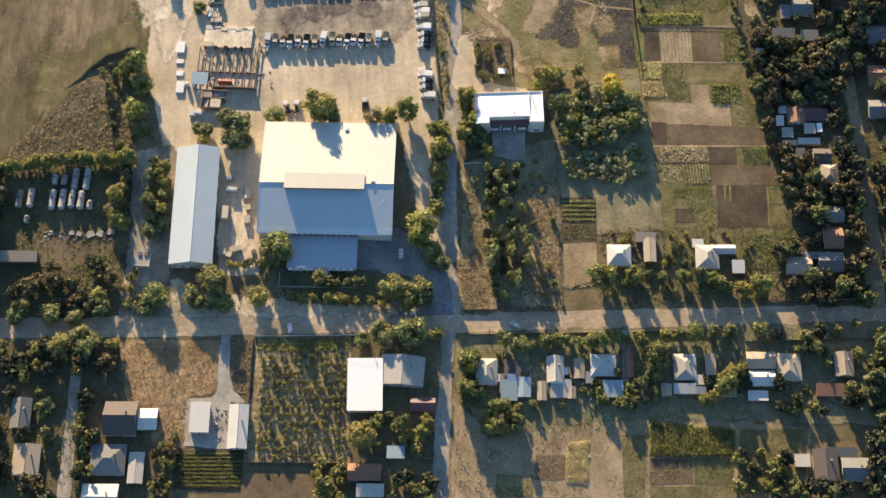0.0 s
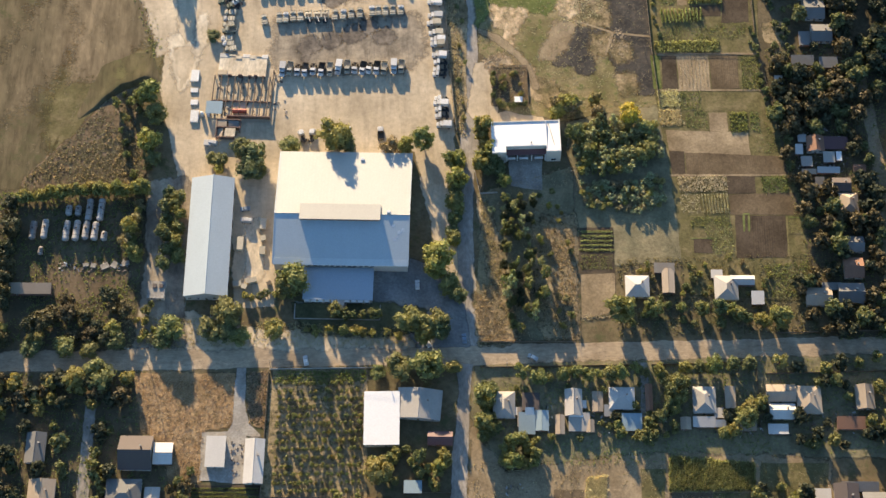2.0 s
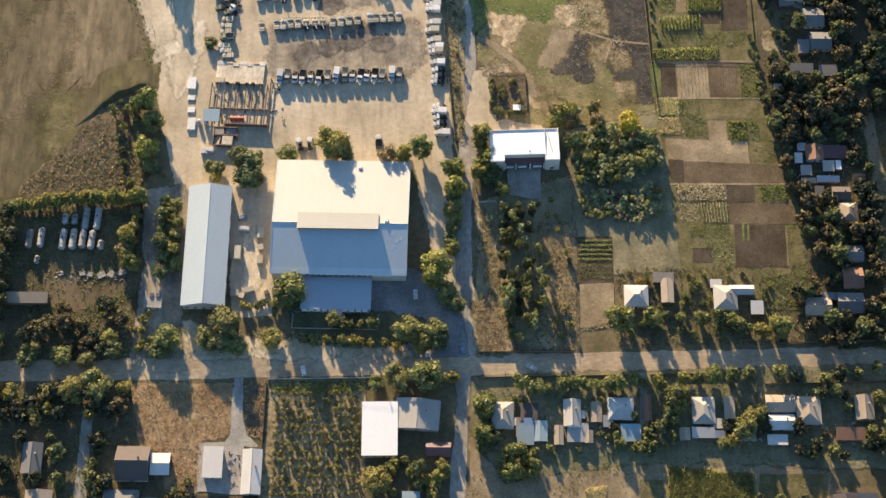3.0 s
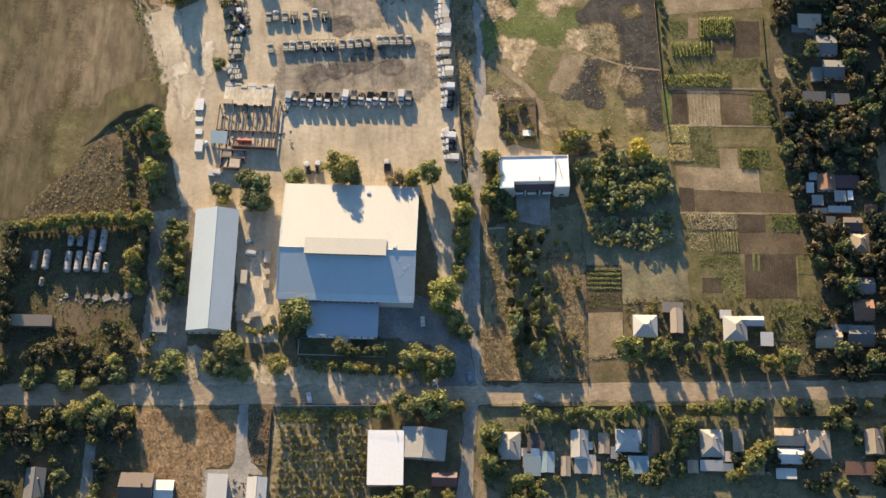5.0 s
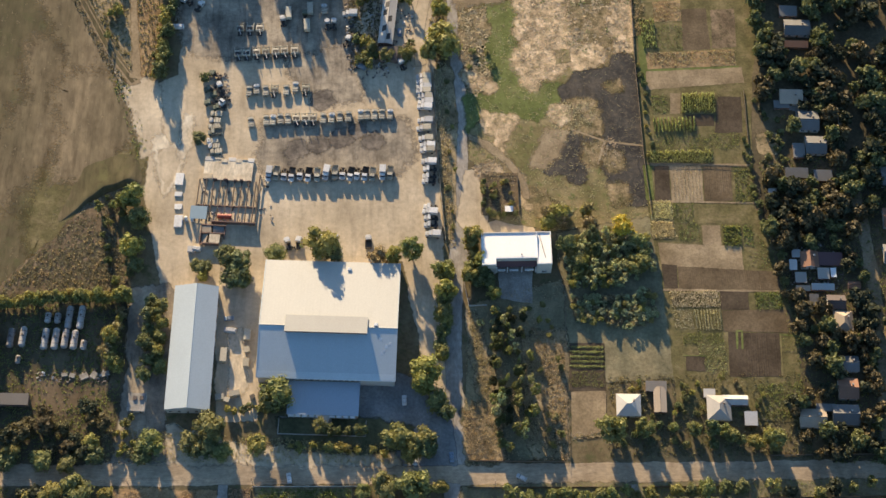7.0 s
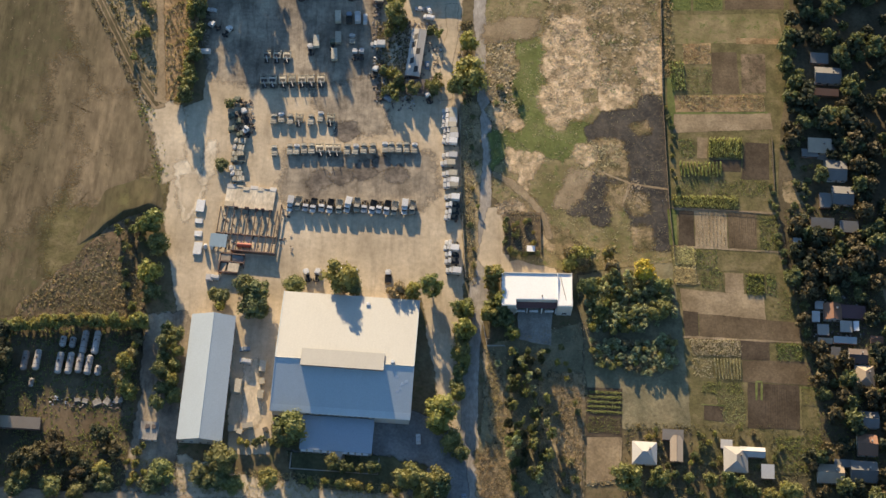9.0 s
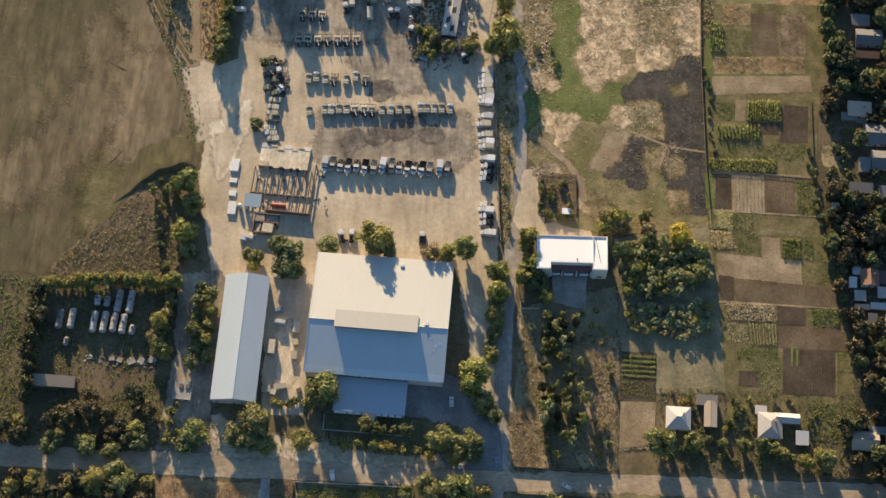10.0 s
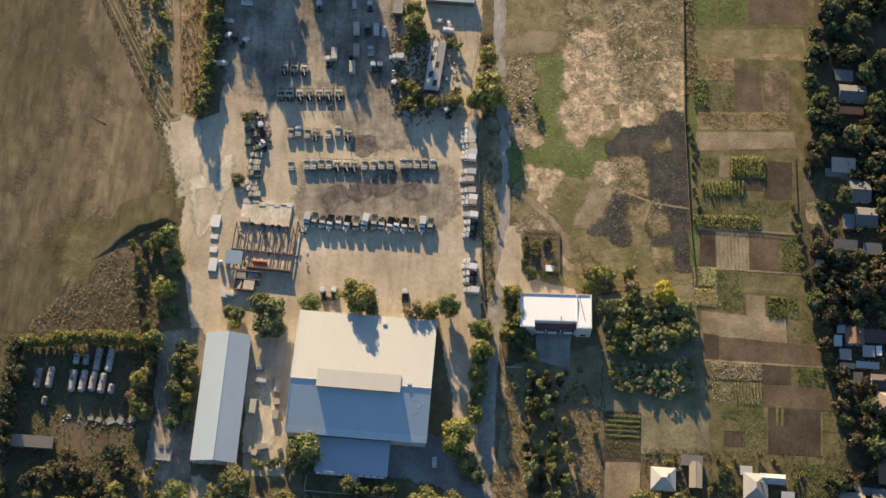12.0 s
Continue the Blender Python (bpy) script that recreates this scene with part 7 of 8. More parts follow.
# ---- trees and shrubs ----
def crown_mesh(rng, wide, high, low, clumps, per_clump, leaf, tall=False):
    """Leaves gathered in clumps round an uneven crown, with gaps between them."""
    verts, faces = [], []
    lobes = [(rng.uniform(0, 6.283), rng.uniform(0.15, 0.5) * wide * 0.5, rng.uniform(0.3, 0.8)) for _ in range(5)]
    for _ in range(clumps):
        a, u = rng.uniform(0, 6.283), rng.uniform(-1, 1)
        r = rng.uniform(0.45, 1.0) ** 0.6
        ring = math.sqrt(1 - u * u)
        la, lr, _lz = lobes[rng.randrange(5)]
        px = math.cos(a) * ring * r * wide * 0.36 + math.cos(la) * lr * 0.6
        py = math.sin(a) * ring * r * wide * 0.36 + math.sin(la) * lr * 0.6
        pz = low + (high - low) * (0.5 + 0.5 * u * r)
        if tall:
            px, py = px * (1.1 - 0.6 * (pz - low) / (high - low)), py * (1.1 - 0.6 * (pz - low) / (high - low))
        size = rng.uniform(0.6, 1.2) * wide * 0.125
        heart = Euler((rng.uniform(0, 3), rng.uniform(0, 3), rng.uniform(0, 3))).to_matrix()
        for axis in range(3):
            for side in (-1, 1):
                k = len(verts)
                for ca, cb in ((-1, -1), (1, -1), (1, 1), (-1, 1)):
                    corner = [0.0, 0.0, 0.0]
                    corner[axis], corner[(axis + 1) % 3], corner[(axis + 2) % 3] = side, ca * side, cb
                    v = heart @ (Vector(corner) * size * 0.46)
                    verts.append((px + v.x * 1.2, py + v.y * 1.2, max(0.15, pz + v.z)))
                faces.append((k, k + 1, k + 2, k + 3))
        for _ in range(per_clump):
            d = Vector((rng.gauss(0, 1), rng.gauss(0, 1), rng.gauss(0, 0.8)))
            d *= rng.uniform(0.75, 1.1) / max(0.2, d.length)
            x, y, z = px + d.x * size * 1.35, py + d.y * size * 1.35, pz + d.z * size
            out = d + Vector((px, py, pz - (low + high) / 2)) * (0.5 / wide) + Vector((rng.gauss(0, 0.45), rng.gauss(0, 0.45), rng.gauss(0, 0.45)))
            q = out.to_track_quat("Z", "Y").to_matrix() @ Matrix.Rotation(rng.uniform(0, 6.28), 3, "Z")
            s = leaf * rng.uniform(0.6, 1.3)
            k = len(verts)
            for cx, cy, cz in ((-0.5, 0, 0), (0, -0.34, 0.06), (0.55, 0, 0), (0, 0.34, 0.06)):
                v = q @ Vector((cx * s, cy * s, cz * s))
                verts.append((x + v.x, y + v.y, max(0.15, z + v.z)))
            faces.append((k, k + 1, k + 2, k + 3))
    me = bpy.data.meshes.new("crown")
    me.from_pydata(verts, [], faces)
    return me


def tree_proto(name, leaves, wide, high, low, clumps, per_clump, leaf, label, category, group, seed, tall=False):
    r = random.Random(seed)
    ob = tagged(anchor(name, 0, 0), label, category, group)
    if low > 0.6 or tall:
        bm = bmesh.new()
        top = low + (high - low) * 0.55
        tube(bm, (0, 0, 0), (0.1, 0.05, low + 0.3), wide * 0.028 + 0.05, wide * 0.02 + 0.04, 8)
        tube(bm, (0.1, 0.05, low + 0.2), (0.0, 0.2, top), wide * 0.02 + 0.04, 0.04, 7)
        for k in range(6):
            a = k * 1.05 + r.uniform(-0.3, 0.3)
            z = low * r.uniform(0.75, 1.2)
            tube(bm, (0.05, 0, z), (math.cos(a) * wide * 0.33, math.sin(a) * wide * 0.33, z + (high - low) * r.uniform(0.3, 0.55)), wide * 0.012 + 0.03, 0.02, 5)
        part("trunk", bm, MAT_BARK, ob)
    else:
        bm = bmesh.new()
        for k in range(5):
            a = k * 1.26
            tube(bm, (0, 0, 0), (math.cos(a) * wide * 0.3, math.sin(a) * wide * 0.3, high * 0.6), 0.05, 0.02, 5)
        part("stem", bm, MAT_BARK, ob)
    me = crown_mesh(r, wide, high, low, clumps, per_clump, leaf, tall)
    me.materials.append(leaves)
    crown = new("crown", me)
    crown.parent = ob
    return ob


# kind: leaves, width, height, lower edge of the crown, clumps, leaves a clump, leaf size, label
KINDS = {
    "broad": ("tree", MAT_LEAF, 10.0, 11.0, 1.0, 46, 32, 0.88, "broad green tree with a clumped leafy crown", "tree", "broad green trees"),
    "dark": ("tree", MAT_LEAF_DARK, 9.0, 10.0, 0.9, 44, 32, 0.86, "dark green tree with a dense crown", "tree", "dark green trees"),
    "gold": ("tree", MAT_LEAF_GOLD, 9.0, 9.6, 0.9, 42, 31, 0.83, "leafy tree turning yellow-green in autumn", "tree", "yellowing trees"),
    "yellow": ("tree", MAT_LEAF_YELLOW, 9.0, 8.5, 0.8, 42, 32, 0.78, "bright yellow autumn tree beside a hut", "tree", "bright yellow trees"),
    "tan": ("tree", MAT_LEAF_BROWN, 8.0, 7.0, 0.8, 32, 25, 0.7, "thin tan-leaved tree with open crown", "tree", "tan trees"),
    "slim": ("slim_tree", MAT_LEAF, 4.4, 8.0, 0.7, 18, 24, 0.68, "slim upright green tree in a grove", "tree", "slim grove trees"),
    "slimgold": ("slim_tree", MAT_LEAF_GOLD, 4.4, 7.6, 0.7, 18, 24, 0.68, "slim upright tree with yellowing leaves", "tree", "slim grove trees"),
    "slimtan": ("slim_tree", MAT_LEAF_BROWN, 4.2, 6.6, 0.7, 18, 24, 0.65, "slim upright tree with tan leaves", "tree", "slim grove trees"),
    "slimsilver": ("slim_tree", MAT_LEAF_GREY, 4.4, 7.8, 0.7, 18, 24, 0.68, "slim upright tree with silvery green leaves", "tree", "slim grove trees"),
    "deep": ("tree", MAT_LEAF_DEEP, 9.0, 10.0, 0.9, 42, 30, 0.9, "dense village tree with shade put into its leaf colour", "tree", "dark green trees"),
    "umber": ("tree", MAT_LEAF_UMBER, 8.6, 9.4, 0.9, 42, 30, 0.86, "brownish autumn tree with a dense crown", "tree", "tan trees"),
    "young": ("sapling", MAT_LEAF, 4.0, 4.4, 0.65, 16, 20, 0.58, "small green fruit tree in grass", "sapling", "small fruit trees"),
    "silver": ("sapling", MAT_LEAF_GREY, 3.6, 3.8, 0.65, 16, 20, 0.56, "small silvery green fruit tree in weeds", "sapling", "small silvery trees"),
    "bush": ("bush", MAT_LEAF_DARK, 3.6, 2.6, 0.2, 16, 20, 0.56, "low dark green leafy bush", "bush", "green bushes"),
    "goldbush": ("bush", MAT_LEAF_GOLD, 3.6, 2.8, 0.2, 16, 20, 0.56, "low yellow-green leafy bush", "bush", "yellowing bushes"),
}
GROWN = {}


FAR = []


def proto_of(kind, which):
    name, leaves, w, h, low, clumps, per, leaf, label, category, group = KINDS[kind]
    return tree_proto(name, leaves, w, h, low, clumps, per, leaf, label, category, group, hash_of(kind) + which * 17)


def plant(kind, x, y, wide, r, far=False, tall=1.0):
    """wide: the crown's width in metres. far: it joins the one mass of distant trees."""
    s, which, turn = 1.25 * wide / KINDS[kind][2], r.randrange(3), r.uniform(0, 6.28)
    if far:
        FAR.append((kind, which, x, y, s, s ** 0.92 * r.uniform(0.85, 1.1) * tall, turn))
        return
    key = (kind, which)
    if key not in GROWN:
        GROWN[key] = proto_of(kind, which)
        GROWN[key].matrix_basis = Matrix.LocRotScale((x, y, 0), Euler((0, 0, turn)), (s, s, s ** 0.92 * tall))
        return
    own = GROWN[key].scale
    copy_thing(GROWN[key], Matrix.LocRotScale((x, y, 0), Euler((0, 0, turn)), (s * r.uniform(0.92, 1.08) / own.x, s * r.uniform(0.92, 1.08) / own.y, s ** 0.92 * r.uniform(0.75, 1.25) * tall / own.z)))


def far_trees(name, label):
    """Joins the distant trees: trunks and thinned crowns with larger leaves."""
    verts, faces, slots, mats, r, count = [], [], [], [], random.Random(77), 0
    crowns = {}
    for kind, which, x, y, s, tall, turn in FAR:
        leaves = KINDS[kind][1]
        for m in (leaves, MAT_BARK):
            if m not in mats:
                mats.append(m)
        if (kind, which) not in crowns:
            if (kind, which) not in GROWN:
                GROWN[(kind, which)] = proto_of(kind, which)
                GROWN[(kind, which)].matrix_basis = Matrix.LocRotScale((x, y, 0), Euler((0, 0, turn)), (s, s, tall))
            me = [o for o in GROWN[(kind, which)].children if o.name.startswith("crown")][0].data
            co = np.empty(len(me.vertices) * 3)
            me.vertices.foreach_get("co", co)
            co = co.reshape(-1, 4, 3)[::3]
            mid = co.mean(1, keepdims=True)
            crowns[(kind, which)] = (mid + (co - mid) * 1.6).reshape(-1, 3)
        c, sn = math.cos(turn) * s, math.sin(turn) * s
        co = crowns[(kind, which)] @ np.array([[c, sn, 0], [-sn, c, 0], [0, 0, tall]]) + (x, y, 0)
        quads = np.arange(len(co)).reshape(-1, 4) + count
        verts.append(co)
        faces.append(quads)
        slots.append(np.full(len(quads), mats.index(leaves)))
        count += len(co)
        w, h = 0.3 * s + 0.05, KINDS[kind][3] * tall * 0.6
        trunk = np.array([(-w, -w, 0), (w, -w, 0), (w, w, 0), (-w, w, 0), (-0.05, -0.05, h), (0.05, -0.05, h), (0.05, 0.05, h), (-0.05, 0.05, h)]) + (x, y, 0)
        verts.append(trunk)
        faces.append(np.array([(0, 1, 5, 4), (1, 2, 6, 5), (2, 3, 7, 6), (3, 0, 4, 7)]) + count)
        slots.append(np.full(4, mats.index(MAT_BARK)))
        count += 8
    co, quads, slot = np.concatenate(verts), np.concatenate(faces), np.concatenate(slots)
    me = bpy.data.meshes.new(name)
    me.vertices.add(len(co))
    me.vertices.foreach_set("co", co.astype(np.float32).ravel())
    me.loops.add(quads.size)
    me.loops.foreach_set("vertex_index", quads.astype(np.int32).ravel())
    me.polygons.add(len(quads))
    me.polygons.foreach_set("loop_start", (np.arange(len(quads)) * 4).astype(np.int32))
    me.polygons.foreach_set("material_index", slot.astype(np.int32))
    for m in mats:
        me.materials.append(m)
    me.update(calc_edges=True)
    return tagged(new(name, me), label, "trees", kind="stuff")


def hash_of(word):
    return sum(ord(c) * (i + 3) for i, c in enumerate(word))


TREE_RNG = random.Random(5)


def tree(kind, x, y, wide, tall=1.0):
    return plant(kind, x, y, wide, TREE_RNG, False, tall)


def grove(poly, count, kinds, low, high, seed, apart=0.55, far=False, tall=1.0):
    """Trees scattered in a polygon, none standing in another."""
    r, kept = random.Random(seed), []
    for x, y in spots_in(poly, count * 6, r):
        wide = r.uniform(low, high)
        if len(kept) >= count:
            break
        if any(math.hypot(x - a, y - b) < wide * 0.45 + c for a, b, c in BUILT):
            continue
        if all(math.hypot(x - a, y - b) > (wide + c) * 0.5 * apart for a, b, c in kept):
            kept.append((x, y, wide))
            plant(kinds[r.randrange(len(kinds))], x, y, wide, r, far, tall)


def hedge(points, kinds, wide, gap, seed, far=False, tall=1.0):
    r = random.Random(seed)
    for (x0, y0), (x1, y1) in zip(points, points[1:]):
        n = max(1, round(math.hypot(x1 - x0, y1 - y0) / gap))
        for i in range(n):
            f = (i + 0.5) / n
            plant(kinds[r.randrange(len(kinds))], x0 + (x1 - x0) * f + r.gauss(0, gap * 0.15), y0 + (y1 - y0) * f + r.gauss(0, gap * 0.15), wide * r.uniform(0.75, 1.25), r, far, tall)


# round the hall, the shed and the yard
tree("dark", -80.4, 14.2, 10, 0.72)
tree("dark", -86.2, 17.2, 9, 0.75)
tree("dark", -82.6, 8.6, 10, 0.6)
tree("dark", -96.0, 13.1, 6, 0.7)
tree("broad", -79.2, 7.4, 8, 0.55)
tree("broad", -99.4, 14.4, 6, 0.55)
tree("gold", -96.6, 8.9, 4)
tree("broad", -65.4, 19.4, 9, 0.5)
tree("gold", -44.8, 22.2, 13, 0.95)
tree("dark", -39.1, 20.2, 8, 0.6)
tree("tan", -19.3, 17.4, 8, 1.2)
tree("gold", -13.1, 16.9, 7, 1.5)
tree("broad", -4.6, 18.4, 9, 1.4)
tree("broad", -130.2, 47.3, 9)
tree("broad", -126.7, 37.2, 9)
tree("gold", -129.0, 21.4, 10)
tree("dark", -127.0, 15.2, 7)
tree("bush", -100.8, 112.7, 5)
tree("dark", -102.4, 79.7, 6, 0.45)
tree("gold", 8.9, 128.5, 16, 0.55)
tree("broad", 3.8, 123.9, 8)
tree("gold", 9.0, 148.1, 8)
tree("broad", -25.6, 171.7, 8)
tree("broad", -25.7, 162.2, 9)
tree("broad", -15.8, 123.1, 6)
tree("broad", -6.6, 123.5, 5)
tree("gold", 0.8, -39.8, 13)
tree("gold", -1.4, -44.5, 8)
tree("broad", 5.9, -51.6, 9)
tree("dark", 9.5, -56.1, 7)
tree("broad", 8.0, 8.7, 7)
tree("gold", 9.9, -1.6, 9)
tree("broad", 9.1, -9.6, 7)
tree("broad", 8.0, -19.5, 5)
tree("broad", 8.2, -28.4, 5)
tree("gold", 22.3, 26.2, 8)
tree("yellow", 89.6, 30.3, 9)
tree("broad", -62.2, -47.7, 12)
tree("dark", -65.2, -51.2, 8)
tree("broad", -90.6, -63.1, 11, 0.7)
tree("broad", -97.8, -69.2, 9, 0.6)
tree("dark", -91.7, -69.3, 9, 0.7)
tree("broad", -85.5, -72.1, 8, 0.65)
tree("gold", -71.0, -68.5, 8, 0.6)
tree("broad", -115.0, -68.7, 10, 0.55)
tree("dark", -118.1, -73.5, 7, 0.55)
for i in range(11):
    tree(("dark", "broad", "dark", "gold")[i % 4], -116.6 + (2.6 if i % 2 else -2.4) + TREE_RNG.uniform(-0.8, 0.8), -3.0 - 3.4 * i, 5.6 + TREE_RNG.uniform(-0.6, 0.9), 0.9)
tree("gold", -134.3, -20.4, 7)
tree("tan", -136.1, -26.9, 7)
tree("gold", -132.8, -32.5, 7)
tree("broad", -12.2, -67.9, 10, 0.7)
tree("gold", -6.2, -72.8, 9, 0.8)
tree("broad", -0.7, -68.2, 9, 0.8)
tree("dark", 1.6, -72.0, 8, 0.8)
tree("broad", -16.5, -88.3, 10, 0.6)
tree("broad", -4.4, -89.1, 11, 0.7)
tree("gold", 6.2, -89.0, 6, 0.7)
tree("broad", -25.8, -90.3, 6, 0.5)
tree("broad", 18.6, -103.4, 9)
tree("broad", 19.0, -116.1, 8)
tree("gold", -24.6, -134.2, 10)
tree("broad", 78.5, -66.4, 10)
tree("broad", 92.7, -64.7, 7)
tree("broad", 127.8, -115.7, 8)
tree("gold", 129.5, -111.6, 7)
tree("broad", 146.8, -70.0, 8)
tree("broad", -144.2, -89.0, 11, 0.8)
tree("gold", -154.9, -90.6, 9, 0.8)
tree("dark", -138.1, -73.0, 8, 0.55)
tree("broad", -160.0, -75.1, 8, 0.6)
tree("dark", -174.5, -76.1, 8, 0.6)
tree("broad", -150.1, -76.7, 7, 0.6)

# hedges and groves
hedge([(-187.4, -3.8), (-160.7, -0.4), (-127.9, -0.6)], ("gold", "broad", "gold", "gold"), 4.6, 2.5, 21, tall=1.15)
hedge([(-189.3, -5.8), (-188.2, -32.8), (-187.6, -57.6)], ("deep", "umber"), 6.5, 4.6, 22)
hedge([(-131.5, -6.1), (-133.1, -20.4), (-135.5, -30.7)], ("gold", "tan", "broad"), 4.5, 4.0, 23)
hedge([(-122.8, 175.1), (-122.2, 146.7), (-125.0, 113.4)], ("goldbush", "bush", "goldbush"), 4.2, 5.0, 24)
hedge([(-123.8, 214.4), (-121.8, 175.1)], ("gold", "broad"), 6.0, 4.6, 25)
grove([(-149.5, 213.2), (-167.2, 212.4), (-153.9, 154.6), (-148.3, 133.1), (-141.7, 155.1)], 16, ("bush", "goldbush", "young"), 2.5, 5.0, 26)
hedge([(9.2, 122.0), (12.0, 90.9), (12.7, 56.6), (14.3, 29.0)], ("goldbush", "bush", "young"), 2.4, 11.0, 27, tall=0.8)
hedge([(11.6, 15.6), (8.9, -6.1), (7.5, -21.7), (8.3, -32.9)], ("broad", "gold", "dark"), 6.0, 5.6, 28, tall=0.7)
grove([(63.1, 25.6), (83.0, 30.5), (100.8, 28.5), (102.2, 10.4), (85.0, 1.6), (65.0, 1.4)], 135, ("slimsilver", "slimsilver", "slim", "slimsilver", "slimgold"), 2.3, 3.8, 29, 0.62, tall=0.85)
for x, y, w, k in ((96.5, 23.1, 7, "broad"), (94.7, 11.3, 8, "broad"), (98.8, 16.8, 6, "dark"), (63.5, 22.5, 7, "dark"), (75.4, 27.1, 6, "dark"), (67.8, 13.4, 6, "broad")):
    tree(k, x, y, w)
grove([(64.9, -2.0), (82.4, -2.4), (101.4, 1.4), (101.9, -13.6), (89.3, -17.7), (67.1, -13.9)], 92, ("slimtan", "slimsilver", "slimgold", "slimsilver"), 2.2, 3.6, 30, 0.68, tall=0.5)
grove([(29.0, -9.4), (44.3, -9.9), (47.4, -43.7), (48.5, -73.4), (31.5, -72.9), (29.0, -48.5)], 58, ("slim", "slimsilver", "slim", "dark", "slim", "deep"), 1.9, 4.0, 31, 0.75, tall=1.7)
grove([(23.0, -9.3), (46.7, -7.1), (47.3, -22.7), (24.1, -23.5)], 12, ("slim", "silver", "bush"), 2.0, 3.6, 81)
grove([(48.3, 1.5), (61.4, -18.8), (59.2, -76.3), (50.2, -70.7)], 13, ("young", "bush", "tan", "goldbush"), 2, 3.6, 32)
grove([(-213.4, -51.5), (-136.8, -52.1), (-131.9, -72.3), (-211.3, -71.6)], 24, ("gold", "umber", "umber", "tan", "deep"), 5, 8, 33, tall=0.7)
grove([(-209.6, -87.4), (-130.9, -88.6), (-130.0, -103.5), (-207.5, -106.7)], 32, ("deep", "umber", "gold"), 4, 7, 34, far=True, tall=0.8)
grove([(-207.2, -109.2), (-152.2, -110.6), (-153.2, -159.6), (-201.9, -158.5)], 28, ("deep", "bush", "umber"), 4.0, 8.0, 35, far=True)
grove([(-145.5, -107.9), (-139.5, -108.0), (-135.0, -157.4), (-143.1, -157.2)], 16, ("bush", "young", "deep"), 3.0, 5.5, 36, far=True)
grove([(-116.6, -132.3), (-103.7, -131.4), (-104.8, -158.1), (-114.1, -157.9)], 14, ("bush", "young", "umber"), 3.0, 5.5, 37, far=True)
grove([(-30.5, -124.5), (3.8, -124.1), (2.8, -141.4), (-25.8, -143.6)], 20, ("broad", "dark", "young", "gold"), 3, 5.4, 38)
grove([(-44.5, -145.1), (-30.5, -141.8), (-31.6, -162.3), (-44.4, -162.0)], 12, ("broad", "young", "gold"), 3.5, 6.5, 39, far=True)
grove([(-14.2, -150.7), (3.4, -148.7), (1.9, -165.5), (-14.3, -165.1)], 10, ("broad", "deep", "young"), 3.5, 6.0, 40, far=True)
hedge([(33.4, -93.8), (61.2, -93.0), (95.0, -93.3)], ("broad", "gold", "broad", "young"), 5.0, 5.2, 41)
hedge([(99.9, -92.9), (133.8, -91.6)], ("broad", "dark", "gold"), 5.6, 6.5, 42)
hedge([(141.0, -92.3), (198.6, -92.2)], ("young", "deep", "broad"), 5.0, 8.0, 43, far=True)
grove([(17.7, -95.2), (24.9, -96.7), (24.1, -120.9), (15.8, -120.7)], 9, ("broad", "gold", "dark"), 3.5, 6, 44)
grove([(29.6, -98.1), (106.8, -97.5), (104.8, -121.6), (28.8, -122.2)], 30, ("bush", "young", "deep", "broad"), 2.0, 4.0, 45, far=True)
grove([(24.1, -120.9), (40.8, -120.0), (41.4, -132.5), (24.9, -133.3)], 10, ("broad", "gold", "broad"), 4, 6.5, 46)
grove([(92.3, -97.1), (104.5, -96.1), (105.2, -116.6), (93.2, -118.8)], 9, ("broad", "dark"), 4, 6.5, 47)
grove([(116.8, -106.7), (134.8, -107.1), (133.3, -122.3), (114.3, -121.8)], 9, ("broad", "deep", "gold"), 3.5, 5.5, 48, far=True)
grove([(135.5, -99.5), (195.8, -98.4), (201.3, -128.9), (132.9, -126.0)], 26, ("deep", "bush", "deep", "broad"), 2.8, 5.5, 49, far=True)
grove([(128.8, -144.4), (154.5, -145.1), (152.1, -166.7), (126.7, -166.1)], 16, ("deep", "young", "broad"), 3.5, 6.5, 50, far=True)
grove([(155.8, -154.8), (207.5, -151.2), (204.1, -175.0), (153.6, -173.8)], 23, ("deep", "dark"), 4.5, 8.0, 51, far=True)
grove([(192.0, -90.5), (231.0, -88.9), (221.1, -154.0), (183.9, -153.1)], 33, ("deep", "dark"), 5.0, 9.0, 52, far=True)
grove([(74.0, -61.0), (117.0, -61.6), (116.2, -71.5), (73.3, -71.7)], 9, ("broad", "gold", "young", "bush"), 2.2, 4.2, 53)
grove([(111.8, -65.2), (151.0, -65.7), (150.2, -73.7), (112.4, -73.2)], 10, ("broad", "broad", "gold", "dark"), 4, 6, 54)
grove([(78.9, -41.6), (146.3, -40.6), (144.4, -59.7), (79.1, -59.4)], 24, ("bush", "young", "goldbush", "tan"), 1.8, 3.4, 55, 0.7)
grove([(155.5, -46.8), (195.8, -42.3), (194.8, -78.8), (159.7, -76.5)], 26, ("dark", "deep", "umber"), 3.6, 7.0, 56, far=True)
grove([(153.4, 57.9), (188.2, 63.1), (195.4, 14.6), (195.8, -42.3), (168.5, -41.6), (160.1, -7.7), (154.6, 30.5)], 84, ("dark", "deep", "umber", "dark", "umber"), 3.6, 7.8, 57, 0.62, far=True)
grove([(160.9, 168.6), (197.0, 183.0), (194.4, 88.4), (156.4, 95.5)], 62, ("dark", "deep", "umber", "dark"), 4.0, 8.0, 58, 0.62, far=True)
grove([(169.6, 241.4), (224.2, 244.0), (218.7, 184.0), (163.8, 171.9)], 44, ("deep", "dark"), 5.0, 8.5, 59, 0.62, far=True)
